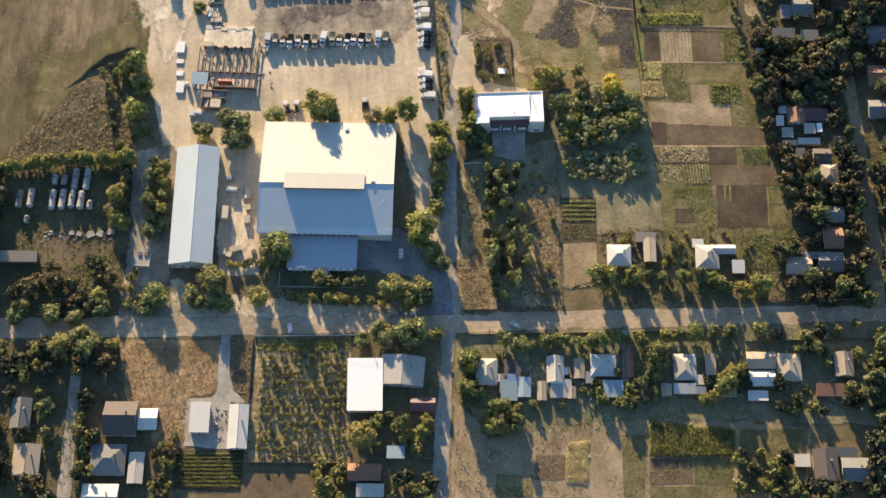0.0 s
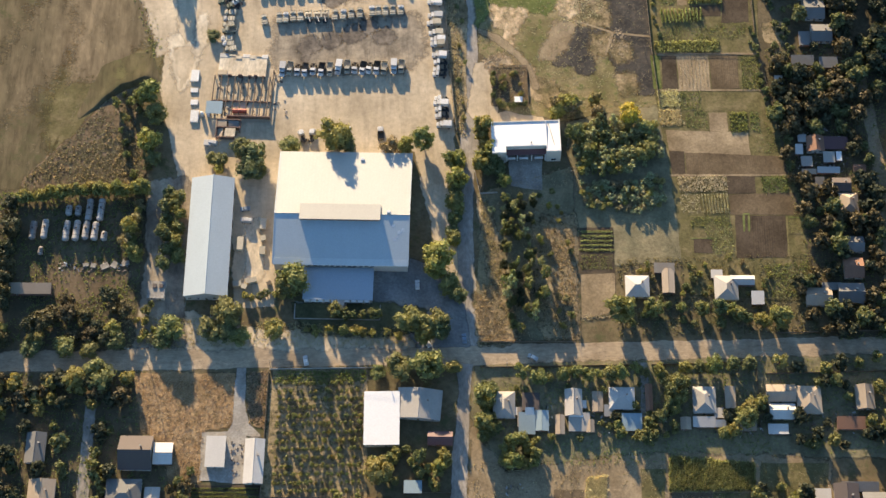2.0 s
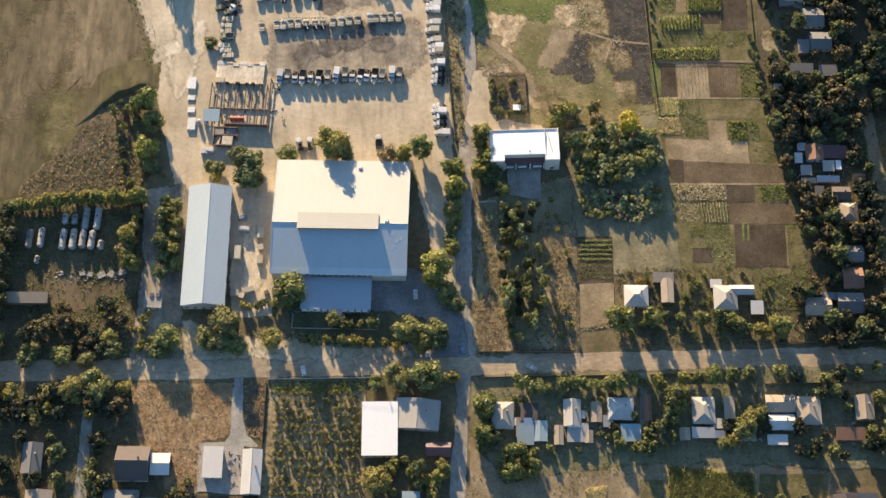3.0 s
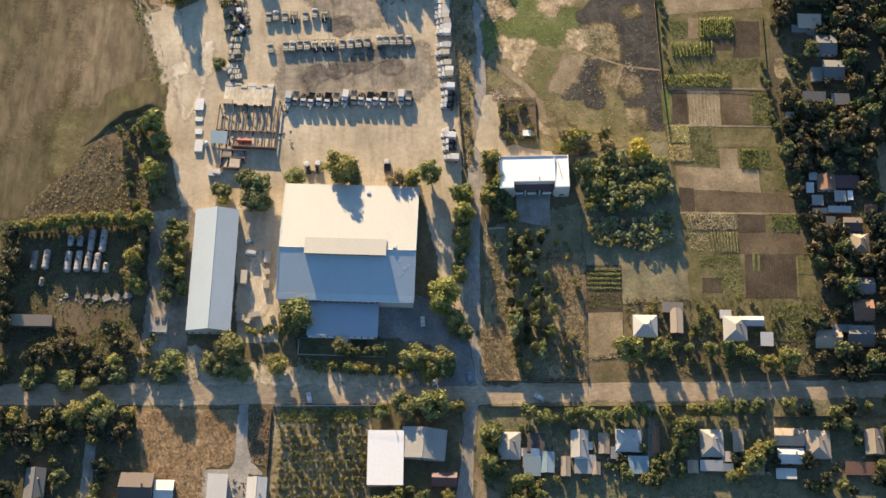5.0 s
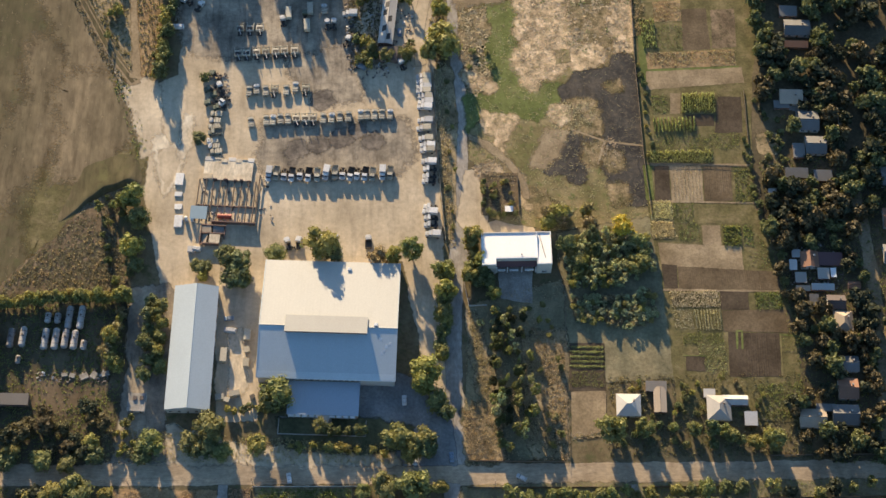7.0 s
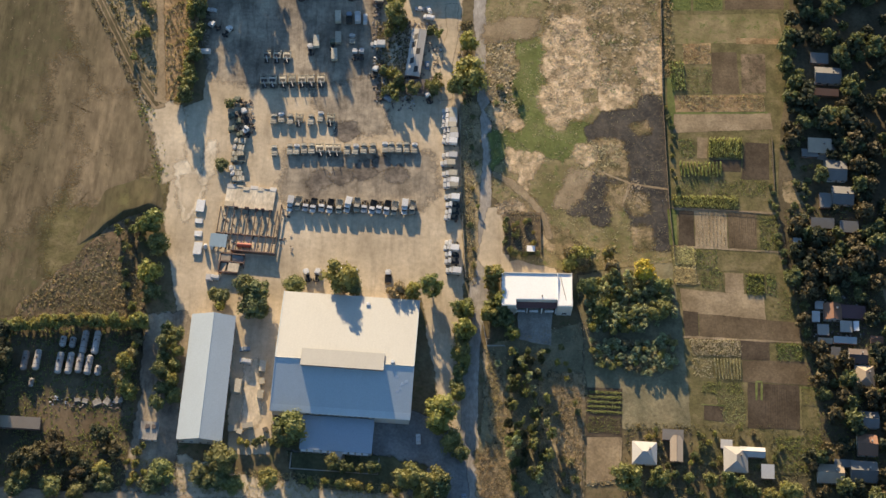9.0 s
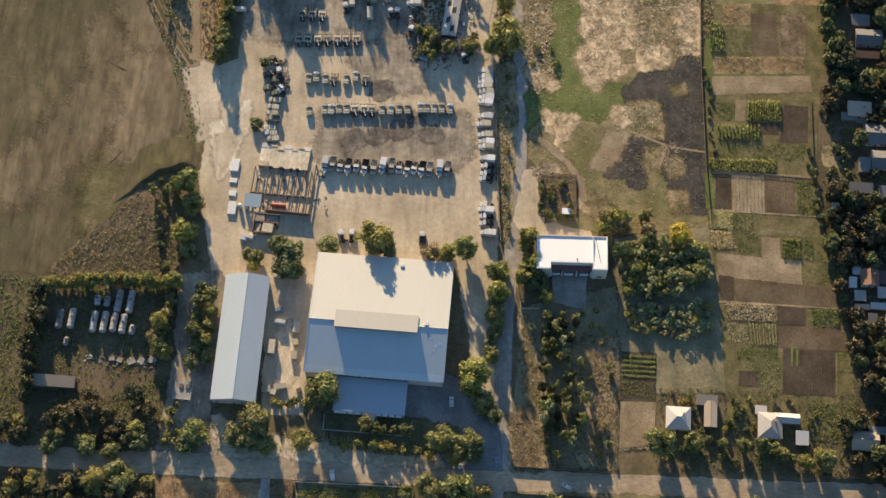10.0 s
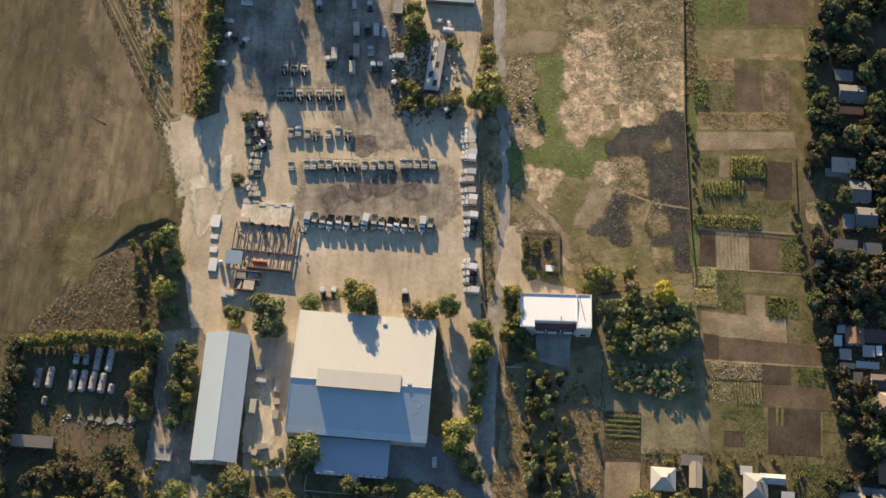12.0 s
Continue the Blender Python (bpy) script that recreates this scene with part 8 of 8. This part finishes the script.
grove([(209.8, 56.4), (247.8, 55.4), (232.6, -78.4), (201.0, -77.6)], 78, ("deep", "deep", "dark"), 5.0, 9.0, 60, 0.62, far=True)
grove([(-30.4, 160.1), (-21.1, 160.5), (-19.5, 117.5), (-31.2, 118.5)], 14, ("bush", "broad", "young", "goldbush"), 3.0, 5.5, 61)
grove([(-10.4, 157.8), (-3.6, 155.0), (-3.9, 118.2), (-9.1, 119.5)], 9, ("bush", "young"), 2.8, 5.0, 62)
grove([(53.4, 40.7), (75.9, 42.1), (75.7, 32.0), (53.4, 31.1)], 9, ("tan", "tan", "goldbush"), 4.0, 7.0, 63)
tree("tan", 63.4, 37.8, 9.0, 0.6)
tree("gold", 57.1, 35.3, 6.0, 0.6)
hedge([(28.0, 39.8), (43.5, 39.9)], ("bush", "young", "bush"), 2.6, 2.4, 64)
hedge([(28.0, 59.0), (28.5, 42.8)], ("bush", "young"), 2.4, 2.8, 82)
grove([(30.8, 57.4), (42.4, 55.9), (42.5, 44.0), (31.0, 43.5)], 9, ("bush", "goldbush", "young"), 1.6, 2.8, 83)
grove([(19.9, 27.9), (32.4, 7.1), (32.5, -3.4), (19.0, 6.5)], 10, ("broad", "dark", "gold"), 5.5, 8.0, 65)
hedge([(-58.0, -70.0), (-34.0, -71.5), (-16.0, -73.5)], ("bush", "goldbush", "young", "broad"), 3.6, 4.2, 84, tall=1.2)
hedge([(-45.5, -63.0), (-23.8, -63.5)], ("broad", "bush"), 4.5, 3.6, 66)
hedge([(-85.2, -53.6), (-71.7, -51.8), (-62.9, -54.2)], ("goldbush", "bush"), 3.6, 3.2, 67)
grove([(-130.5, -60.8), (-122.2, -55.6), (-121.2, -73.1), (-131.0, -72.8)], 9, ("tan", "goldbush", "young"), 2.6, 4.6, 68)
grove([(-148.8, 51.7), (-133.9, 53.7), (-128.6, 3.6), (-136.0, 4.6)], 16, ("bush", "goldbush", "young"), 2.2, 4.5, 69)
grove([(74.9, -105.7), (91.9, -103.5), (90.4, -123.7), (73.9, -123.3)], 12, ("young", "broad", "bush"), 3.0, 5.0, 70)
hedge([(103.9, 120.7), (104.6, 94.0), (105.8, 66.8)], ("bush", "goldbush"), 2.2, 5.5, 71)
hedge([(148.6, 79.8), (151.2, 50.0), (156.2, 21.2)], ("bush", "young"), 2.6, 4.5, 72)

hedge([(-119.2, 200.6), (-100.1, 200.2)], ("dark", "broad"), 9.0, 4.4, 73, tall=1.5)
hedge([(-118.7, 194.7), (-98.6, 195.0)], ("dark", "broad"), 8.0, 5.0, 76)
hedge([(-96.6, 204.3), (-89.8, 204.6)], ("dark", "broad"), 8.0, 5.5, 77, tall=1.5)
hedge([(-81.8, 206.9), (-53.1, 207.6)], ("dark", "broad"), 9.0, 4.2, 74, tall=1.5)
hedge([(-77.3, 201.9), (-52.7, 201.7)], ("dark", "broad"), 8.0, 5.0, 78)
hedge([(-119.0, 194.7), (-118.5, 168.8), (-118.6, 140.6), (-122.6, 111.5)], ("broad", "dark", "gold"), 5.5, 6.0, 75)
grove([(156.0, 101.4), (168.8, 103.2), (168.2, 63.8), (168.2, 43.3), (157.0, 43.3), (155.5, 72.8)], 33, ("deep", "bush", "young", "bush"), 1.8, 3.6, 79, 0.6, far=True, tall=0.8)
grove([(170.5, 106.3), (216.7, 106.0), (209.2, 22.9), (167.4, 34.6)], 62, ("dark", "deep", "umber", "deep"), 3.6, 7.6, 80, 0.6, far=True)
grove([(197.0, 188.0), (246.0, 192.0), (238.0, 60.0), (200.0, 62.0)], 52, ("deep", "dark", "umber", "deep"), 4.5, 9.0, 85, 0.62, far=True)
# the eastern and south-western trees have the view's edge dimming in their leaf colour
far_trees("far_trees", "mass of village trees and bushes, mostly with darkened leaves")

for x, y, w in ((33.9, 118.5, 3.2), (32.0, 126.0, 2.6), (24.8, 126.4, 3.0), (23.6, 118.0, 2.4)):
    tree("young", x, y, w * 1.15, 0.36)

# orchard rows
for k in range(14):
    for i in range(17):
        if (i * 7 + k * 5) % 13 < 2:
            continue
        f, g = i / 16, k / 13
        plant("young" if (i + k) % 4 else "goldbush", -67.4 + 34.8 * f - 1.8 * g + TREE_RNG.uniform(-0.4, 0.4), -94.0 - 47.4 * g + TREE_RNG.uniform(-0.25, 0.25), TREE_RNG.uniform(1.3, 2.3), TREE_RNG)

# ---- weeds and crops ----
weeds("dead_weeds", MAT_WEED_DARK, WASTE, 2100, 0.4, 1.2, 4, "tangle of dead brown weeds", 0.1, 1)
weeds("dead_weeds", MAT_WEED, WEED_A, 600, 0.6, 0.9, 4, "tall dead weeds by the side road", 0, 2)
weeds("dead_weeds", MAT_WEED, WEED_B, 1300, 0.6, 0.9, 4, "tall dead weeds by the fence", 0, 3)
weeds("dead_weeds", MAT_WEED, WEED_C, 500, 0.6, 0.9, 4, "tall dead weeds by the crossing", 0, 4)
weeds("dead_weeds", MAT_WEED, WEED_D, 420, 0.6, 0.9, 4, "tall dead weeds by the crossing", 0.1, 64)
weeds("dead_weeds", MAT_WEED, WEED_E, 620, 0.6, 0.9, 4, "tall dead weeds under thin trees", 0.1, 65)
weeds("orchard_weeds", MAT_WEED, ORCHARD, 1800, 0.45, 0.9, 4, "dry undergrowth in the old orchard", 0.1, 5)
weeds("meadow_weeds", MAT_WEED, MEADOW, 4500, 0.32, 1.2, 4, "dry grass tussocks in the meadow", 0.2, 6, without=(BURNT,))
weeds("tan_tussocks", MAT_TAN_TUFT, [(48.5, 234.7), (101.6, 237.1), (100.1, 127.5), (80.0, 118.7), (69.6, 124.6), (64.5, 150.5), (49.1, 153.0)], 420, 0.35, 2.8, 7, "tan grass tussocks in the meadow", 0.35, 41)
weeds("tan_tussocks", MAT_WEED_GREEN, [(48.5, 234.7), (101.6, 237.1), (100.2, 130.5), (80.0, 123.6), (69.6, 124.6), (64.5, 150.5), (49.1, 153.0)], 110, 0.35, 1.8, 7, "green tufts among tan tussocks", 0.4, 42)
weeds("tan_tussocks", MAT_TAN_TUFT, [(19.2, 151.7), (31.2, 151.6), (31.5, 126.0), (33.0, 103.6), (23.9, 102.6), (20.2, 124.0)], 130, 0.45, 2.4, 7, "tan grass tussocks by the side road", 0.2, 43)
weeds("tan_tussocks", MAT_TAN_TUFT, [(81.8, 75.6), (88.2, 79.6), (91.8, 66.9), (86.6, 62.5)], 60, 0.4, 1.6, 5, "unburnt tan tussocks", 0.0, 44)
weeds("tan_tussocks", MAT_TAN_TUFT, [(60.2, 97.1), (77.0, 98.4), (82.6, 90.4), (76.8, 84.9), (61.4, 79.9)], 120, 0.4, 1.6, 5, "tan tussocks beside burnt ground", 0.2, 45)
weeds("rusty_weeds", MAT_WEED_RUST, [(107.9, 124.5), (149.0, 126.2), (149.0, 118.1), (107.9, 116.3)], 700, 0.6, 1.1, 4, "strip of rusty weeds between beds", 0.1, 46)
weeds("rusty_weeds", MAT_WEED_RUST, [(112.3, 153.6), (125.4, 154.5), (125.0, 143.3), (112.5, 142.7)], 300, 0.5, 1.1, 4, "rusty weeds on a fallow bed", 0.1, 47)
weeds("garden_weeds", MAT_WEED_GREEN, [(113.7, 140.3), (125.1, 140.8), (124.5, 126.7), (113.7, 126.2)], 220, 0.5, 1.1, 4, "green weeds on a garden bed", 0.1, 48)
weeds("garden_weeds", MAT_WEED, [(104.4, 237.3), (109.4, 237.5), (107.7, 135.4), (102.4, 135.2)], 500, 0.9, 1.1, 4, "pale tall weeds along the garden fence", 0.1, 49)
weeds("tan_tussocks", MAT_TAN_TUFT, [(24.5, 65.0), (34.6, 66.5), (35.4, 61.5), (25.3, 60.5)], 50, 0.4, 2.2, 7, "tan tussocks beside a fenced garden", 0.0, 50)
weeds("garden_weeds", MAT_WEED, [(28.3, 60.6), (43.0, 60.1), (43.1, 41.2), (28.5, 41.1)], 220, 0.5, 1.0, 4, "dry weeds in a fenced garden", 0.1, 51)
weeds("tan_tussocks", MAT_TAN_TUFT, [(62.5, -66.0), (77.4, -63.8), (77.3, -66.0), (62.4, -68.2)], 110, 0.5, 1.0, 5, "dry tan weeds along a bed", 0, 66)
weeds("straw_tufts", MAT_TAN_TUFT, STRAW, 130, 0.3, 2.8, 7, "bleached straw tufts", 0, 7)
weeds("burnt_stubble", MAT_WEED, BURNT, 150, 0.3, 0.9, 4, "few unburnt tufts on blackened ground", 0.25, 8)
weeds("rusty_weeds", MAT_WEED_RUST, [(-130.0, -88.3), (-87.6, -89.4), (-86.9, -110.8), (-99.0, -113.0), (-100.4, -135.5), (-113.4, -135.1), (-116.3, -117.6), (-125.4, -112.3)], 2200, 0.5, 0.9, 4, "dense rusty orange weeds", 0, 9)
weeds("rusty_weeds", MAT_WEED_RUST, [(-81.4, -87.7), (-72.6, -87.9), (-73.8, -113.6), (-80.6, -110.9)], 450, 0.5, 0.9, 4, "rusty weeds beside the concrete path", 0, 10)
weeds("bank_tufts", MAT_WEED_DARK, [(-173.7, 227.8), (-148.8, 229.0), (-136.0, 117.2), (-145.2, 132.0), (-169.2, 178.2)], 1000, 0.9, 0.9, 4, "dead weeds on the bank", 0, 11)
weeds("bank_tufts", MAT_WEED_DARK, [(-143.3, 229.2), (-128.9, 229.9), (-120.5, 158.0), (-120.9, 117.9), (-130.5, 114.4)], 900, 0.9, 0.9, 4, "reddish weeds on the bank", 0, 12)
weeds("field_edge", MAT_WEED_GREEN, [(-147.0, 116.7), (-136.3, 109.7), (-125.7, 76.4), (-134.6, 57.2), (-154.6, 44.6), (-145.8, 55.6), (-131.5, 76.1)], 160, 0.5, 0.9, 4, "green weeds along the field edge", 0.1, 13)
weeds("track_verge", MAT_WEED_DARK, [(-206.0, 261.0), (-203.8, 261.0), (-172.8, 175.0), (-148.8, 129.0), (-137.0, 110.5), (-140.5, 110.0), (-151.5, 127.0), (-175.5, 175.0)], 700, 0.5, 0.9, 4, "dark weeds beside the field track", 0.1, 61)
weeds("track_verge", MAT_WEED_DARK, [(-199.4, 261.0), (-197.0, 261.0), (-165.6, 175.0), (-142.6, 131.0), (-132.8, 114.0), (-131.6, 113.0), (-143.4, 129.4), (-167.6, 175.0)], 700, 0.6, 0.9, 4, "dark weeds beside the field track", 0.1, 62)
weeds("dead_weeds", MAT_WEED_RUST, WASTE, 420, 0.8, 0.8, 5, "tall reddish dead weeds", 0.3, 63)
weeds("field_stubble", MAT_WEED_DARK, FIELD, 900, 0.12, 1.3, 3, "thin green growth on the ploughed field", 0.35, 14)
weeds("yard_edge", MAT_TAN_TUFT, [(7.2, 120.4), (11.9, 120.6), (15.1, 23.6), (10.4, 23.4)], 900, 0.7, 0.8, 4, "weeds between fence and side road", 0, 15)
weeds("scrub", MAT_WEED_DARK, [(-34.6, 161.9), (-18.5, 162.6), (-16.8, 117.8), (-32.5, 117.2)], 900, 0.9, 0.9, 4, "weeds round the dark shed", 0, 16)
weeds("scrub", MAT_WEED_DARK, [(5.4, 163.0), (11.0, 163.9), (11.9, 120.6), (3.5, 122.8)], 420, 0.9, 0.9, 4, "weeds along the side road", 0.1, 17)
weeds("garden_weeds", MAT_WEED_GREEN, GARDENS, 1500, 0.3, 0.8, 4, "weeds among the garden beds", 0.25, 18)
weeds("garden_weeds", MAT_WEED_DARK, [(79.2, -39.3), (169.4, -38.8), (170.0, -76.9), (77.0, -75.9)], 2400, 0.6, 0.9, 4, "dry weeds round the houses", 0.1, 19)
weeds("village_weeds", MAT_WEED_GREEN, [(15.9, -88.0), (199.9, -87.4), (194.2, -130.2), (26.1, -133.6)], 6000, 0.6, 0.9, 4, "weeds and grass in village plots", 0.1, 20)
weeds("village_weeds", MAT_WEED, [(13.4, -130.8), (161.3, -131.9), (153.2, -182.4), (10.8, -179.0)], 3600, 0.6, 0.9, 4, "dry weeds in back gardens", 0.2, 21)
weeds("lane_weeds", MAT_WEED_GREEN, [(-220.4, 2.4), (-130.2, 0.0), (-129.7, -38.1), (-132.5, -74.9), (-212.2, -73.9)], 3600, 0.7, 0.9, 4, "weeds round the cistern store", 0.2, 22)
weeds("farm_weeds", MAT_WEED_GREEN, [(-210.9, -85.5), (-130.0, -87.5), (-126.1, -112.3), (-113.3, -137.6), (-104.4, -176.3), (-201.4, -174.0)], 3600, 0.7, 0.9, 4, "weeds round the farm houses", 0.1, 23)
weeds("orchard_grass", MAT_WEED, [(-70.9, -86.9), (-30.3, -87.4), (-31.1, -144.5), (-74.9, -143.4), (-72.2, -103.5)], 2600, 0.35, 0.8, 4, "dry grass between orchard rows", 0.1, 24)
weeds("east_weeds", MAT_WEED_GREEN, [(154.6, 66.0), (218.9, 70.5), (200.9, -80.3), (172.1, -79.6), (162.1, -48.3), (157.8, -6.0)], 4200, 0.7, 0.9, 4, "undergrowth in the eastern village", 0.1, 25)
weeds("verge_grass", MAT_WEED, [(-139.6, -59.7), (-13.6, -69.6), (-11.2, -77.9), (-138.6, -74.7)], 1400, 0.5, 0.8, 4, "dry grass under roadside trees", 0.1, 26)

crop("maize", MAT_CORN, [(122.1, 101.7), (137.5, 102.2), (137.2, 91.7), (121.4, 91.8)], 14, 26, 2.1, 0.8, 5, "block of ripe maize standing in rows", False, 1)
crop("maize", MAT_CORN, [(107.5, 88.6), (127.6, 89.3), (127.5, 81.7), (107.6, 81.6)], 12, 18, 2.0, 0.8, 5, "strip of ripe maize standing in rows", False, 2)
crop("maize", MAT_CORN, [(104.3, 71.3), (134.1, 71.7), (133.6, 65.1), (104.0, 65.3)], 10, 40, 1.5, 0.9, 5, "low ripe maize", True, 3)
crop("maize", MAT_CORN, [(104.8, 143.6), (112.3, 143.9), (112.7, 127.4), (105.9, 127.1)], 6, 26, 1.8, 0.8, 5, "narrow strip of ripe maize", False, 4)
crop("vegetables", MAT_WEED_GREEN, [(106.0, 80.4), (147.6, 80.7), (147.2, 72.2), (105.4, 71.9)], 10, 60, 0.6, 0.8, 4, "green vegetable rows going to seed", True, 5)
crop("dry_maize", MAT_CORN_DRY, [(103.3, 45.3), (112.8, 45.2), (112.9, 36.2), (103.5, 36.3)], 16, 24, 0.8, 0.9, 5, "square of dry straw-yellow maize", False, 6, 0.02)
crop("dry_maize", MAT_CORN_DRY, [(103.4, 35.2), (112.8, 35.1), (113.8, 26.8), (103.4, 26.8)], 16, 24, 0.8, 0.9, 5, "square of dry straw-yellow maize", False, 7, 0.02)
crop("stalks", MAT_STALK, [(114.2, 62.9), (127.7, 62.8), (127.4, 45.7), (114.1, 45.8)], 8, 70, 0.6, 0.45, 4, "rows of pale dry stalks", False, 8, 0.25)
crop("bean_bed", MAT_WEED_GREEN, [(142.7, 62.1), (151.0, 62.1), (151.0, 44.4), (142.2, 44.5)], 8, 24, 0.8, 0.9, 5, "dense green bean bed", False, 9)
crop("bean_bed", MAT_WEED_GREEN, [(113.4, 44.1), (122.7, 44.0), (123.0, 34.2), (113.3, 34.2)], 8, 14, 0.8, 0.9, 5, "dense green bean bed", False, 10)
crop("bean_bed", MAT_WEED_GREEN, [(114.8, 33.6), (125.0, 33.6), (124.8, 23.8), (115.2, 25.0)], 9, 14, 0.6, 0.9, 4, "green vegetable bed", False, 11, 0.2)
crop("bean_bed", MAT_WEED_GREEN, [(135.1, 32.9), (143.3, 32.3), (142.9, 22.0), (134.8, 22.1)], 8, 16, 1.2, 1.1, 6, "tall green bed", False, 12)
crop("stalks", MAT_STALK, [(109.0, 0.4), (130.5, 0.2), (130.4, -7.5), (109.5, -7.4)], 12, 34, 0.9, 0.9, 5, "dense pale dry stalks", True, 13)
crop("stalks", MAT_STALK, [(118.4, -8.5), (130.8, -8.6), (130.8, -18.4), (119.1, -18.3)], 9, 60, 0.9, 0.5, 5, "rows of pale dry stalks", False, 14, 0.05, 0.08)
crop("stalks", MAT_STALK, [(109.4, -8.5), (117.9, -8.5), (117.7, -17.8), (109.8, -17.7)], 9, 16, 0.7, 0.8, 4, "thin pale dry stalks", True, 15, 0.3)
crop("vegetables", MAT_WEED_GREEN, [(113.1, -19.9), (130.4, -20.0), (130.5, -24.9), (113.2, -24.8)], 7, 36, 0.6, 0.9, 4, "green vegetable bed", True, 16)
crop("vegetables", MAT_CORN, [(118.2, -24.8), (131.0, -24.9), (130.9, -38.8), (122.5, -38.7)], 12, 20, 0.7, 0.9, 4, "yellow-green vegetable bed", True, 17, 0.2)
crop("vines", MAT_WEED_GREEN, [(146.5, -0.4), (157.5, -0.5), (157.7, -8.8), (146.8, -8.7)], 7, 22, 0.9, 1.1, 5, "green vine bed", True, 18)
crop("vines", MAT_WEED_GREEN, [(143.6, -44.2), (162.8, -42.4), (163.1, -59.4), (143.7, -59.8)], 14, 32, 0.8, 1.0, 4, "green potato field going dry", True, 19, 0.2)
crop("vegetables", MAT_CORN, [(64.0, -24.7), (78.1, -25.0), (77.9, -36.2), (63.4, -35.8)], 5, 150, 0.7, 0.75, 6, "five yellow-green vegetable rows on dark earth", True, 20, 0.0, 0.2)
crop("vegetables", MAT_WEED_GREEN, [(63.3, -37.0), (77.8, -37.3), (77.4, -44.5), (63.2, -44.1)], 7, 30, 0.7, 0.9, 4, "dark green vegetable bed", True, 21, 0.15)
crop("vegetables", MAT_WEED_GREEN, [(-103.8, -138.1), (-75.5, -138.8), (-76.5, -154.1), (-102.7, -153.5)], 9, 190, 0.9, 0.7, 6, "green vegetable rows on dark earth", True, 22, 0.02, 0.08)
crop("maize", MAT_CORN, [(95.1, -129.8), (130.2, -134.1), (129.2, -145.5), (94.0, -144.6)], 30, 70, 1.9, 1.1, 6, "large block of ripe maize", False, 23)
crop("dry_maize", MAT_CORN_DRY, [(60.4, -138.4), (69.0, -137.6), (67.0, -155.1), (58.6, -154.9)], 18, 44, 1.0, 1.1, 6, "block of dry straw-yellow maize", False, 24, 0.03)
crop("stalks", MAT_STALK, [(30.2, -152.1), (44.7, -152.4), (44.3, -160.4), (29.5, -160.0)], 8, 28, 0.6, 0.8, 4, "thin dry rows in a back garden", True, 25, 0.3)
crop("vegetables", MAT_WEED_GREEN, [(112.1, -146.7), (128.5, -147.1), (126.7, -157.0), (111.8, -156.7)], 10, 30, 0.6, 0.9, 4, "green vegetable bed", True, 26, 0.1)
crop("vines", MAT_WEED_GREEN, [(-70.2, -88.0), (-30.8, -88.4), (-31.3, -93.6), (-70.5, -93.7)], 4, 80, 1.3, 1.0, 5, "green grape vines along the fence", True, 27, 0.1)
crop("vines", MAT_WEED_GREEN, [(-69.0, -94.5), (-32.2, -95.2), (-33.0, -142.5), (-73.1, -141.5)], 19, 120, 0.5, 0.5, 4, "low rows of green vines between fruit trees", True, 30, 0.2, 0.08)
crop("vegetables", MAT_WEED_GREEN, [(156.0, -21.3), (162.4, -21.9), (162.4, -29.4), (155.8, -28.8)], 8, 12, 0.5, 0.9, 4, "green vegetable bed", True, 31, 0.1)
crop("bean_bed", MAT_WEED_GREEN, [(123.7, 43.4), (149.3, 42.7), (148.5, 34.0), (124.0, 34.2)], 6, 60, 0.25, 0.8, 4, "thin low green growth on a fallow bed", True, 32, 0.35, 0.4)
crop("bean_bed", MAT_WEED_GREEN, [(144.3, 32.9), (148.4, 32.3), (148.5, 22.6), (144.0, 22.6)], 4, 16, 0.8, 1.0, 5, "rough green bed", False, 33, 0.15)
crop("bean_bed", MAT_WEED_GREEN, [(107.8, 101.8), (115.2, 101.7), (115.1, 91.3), (107.7, 91.3)], 7, 14, 0.6, 1.0, 5, "rough green bed", False, 34, 0.25)
crop("bean_bed", MAT_WEED_GREEN, [(101.3, 63.6), (105.4, 63.5), (105.1, 46.5), (101.8, 46.5)], 3, 24, 0.4, 0.9, 4, "narrow green bed", False, 35, 0.2)
crop("vegetables", MAT_WEED_GREEN, [(106.8, 124.1), (149.0, 125.9), (149.0, 118.1), (107.4, 116.3)], 6, 60, 0.35, 0.8, 4, "low green rows going brown", True, 36, 0.3, 0.3)
crop("vegetables", MAT_WEED_GREEN, [(147.4, 32.9), (154.5, 21.9), (156.1, 11.2), (143.5, 11.3)], 8, 18, 0.5, 1.0, 4, "rough green garden edge", True, 37, 0.35)
crop("vegetables", MAT_WEED_GREEN, [(107.1, 200.5), (117.5, 201.0), (117.1, 173.7), (106.5, 173.2)], 8, 50, 0.5, 0.8, 4, "green garden rows", False, 28, 0.2)
crop("vegetables", MAT_WEED_GREEN, [(119.7, 201.1), (132.9, 201.7), (131.7, 174.3), (118.7, 173.8)], 10, 50, 0.6, 0.8, 4, "green garden rows", False, 29, 0.05)
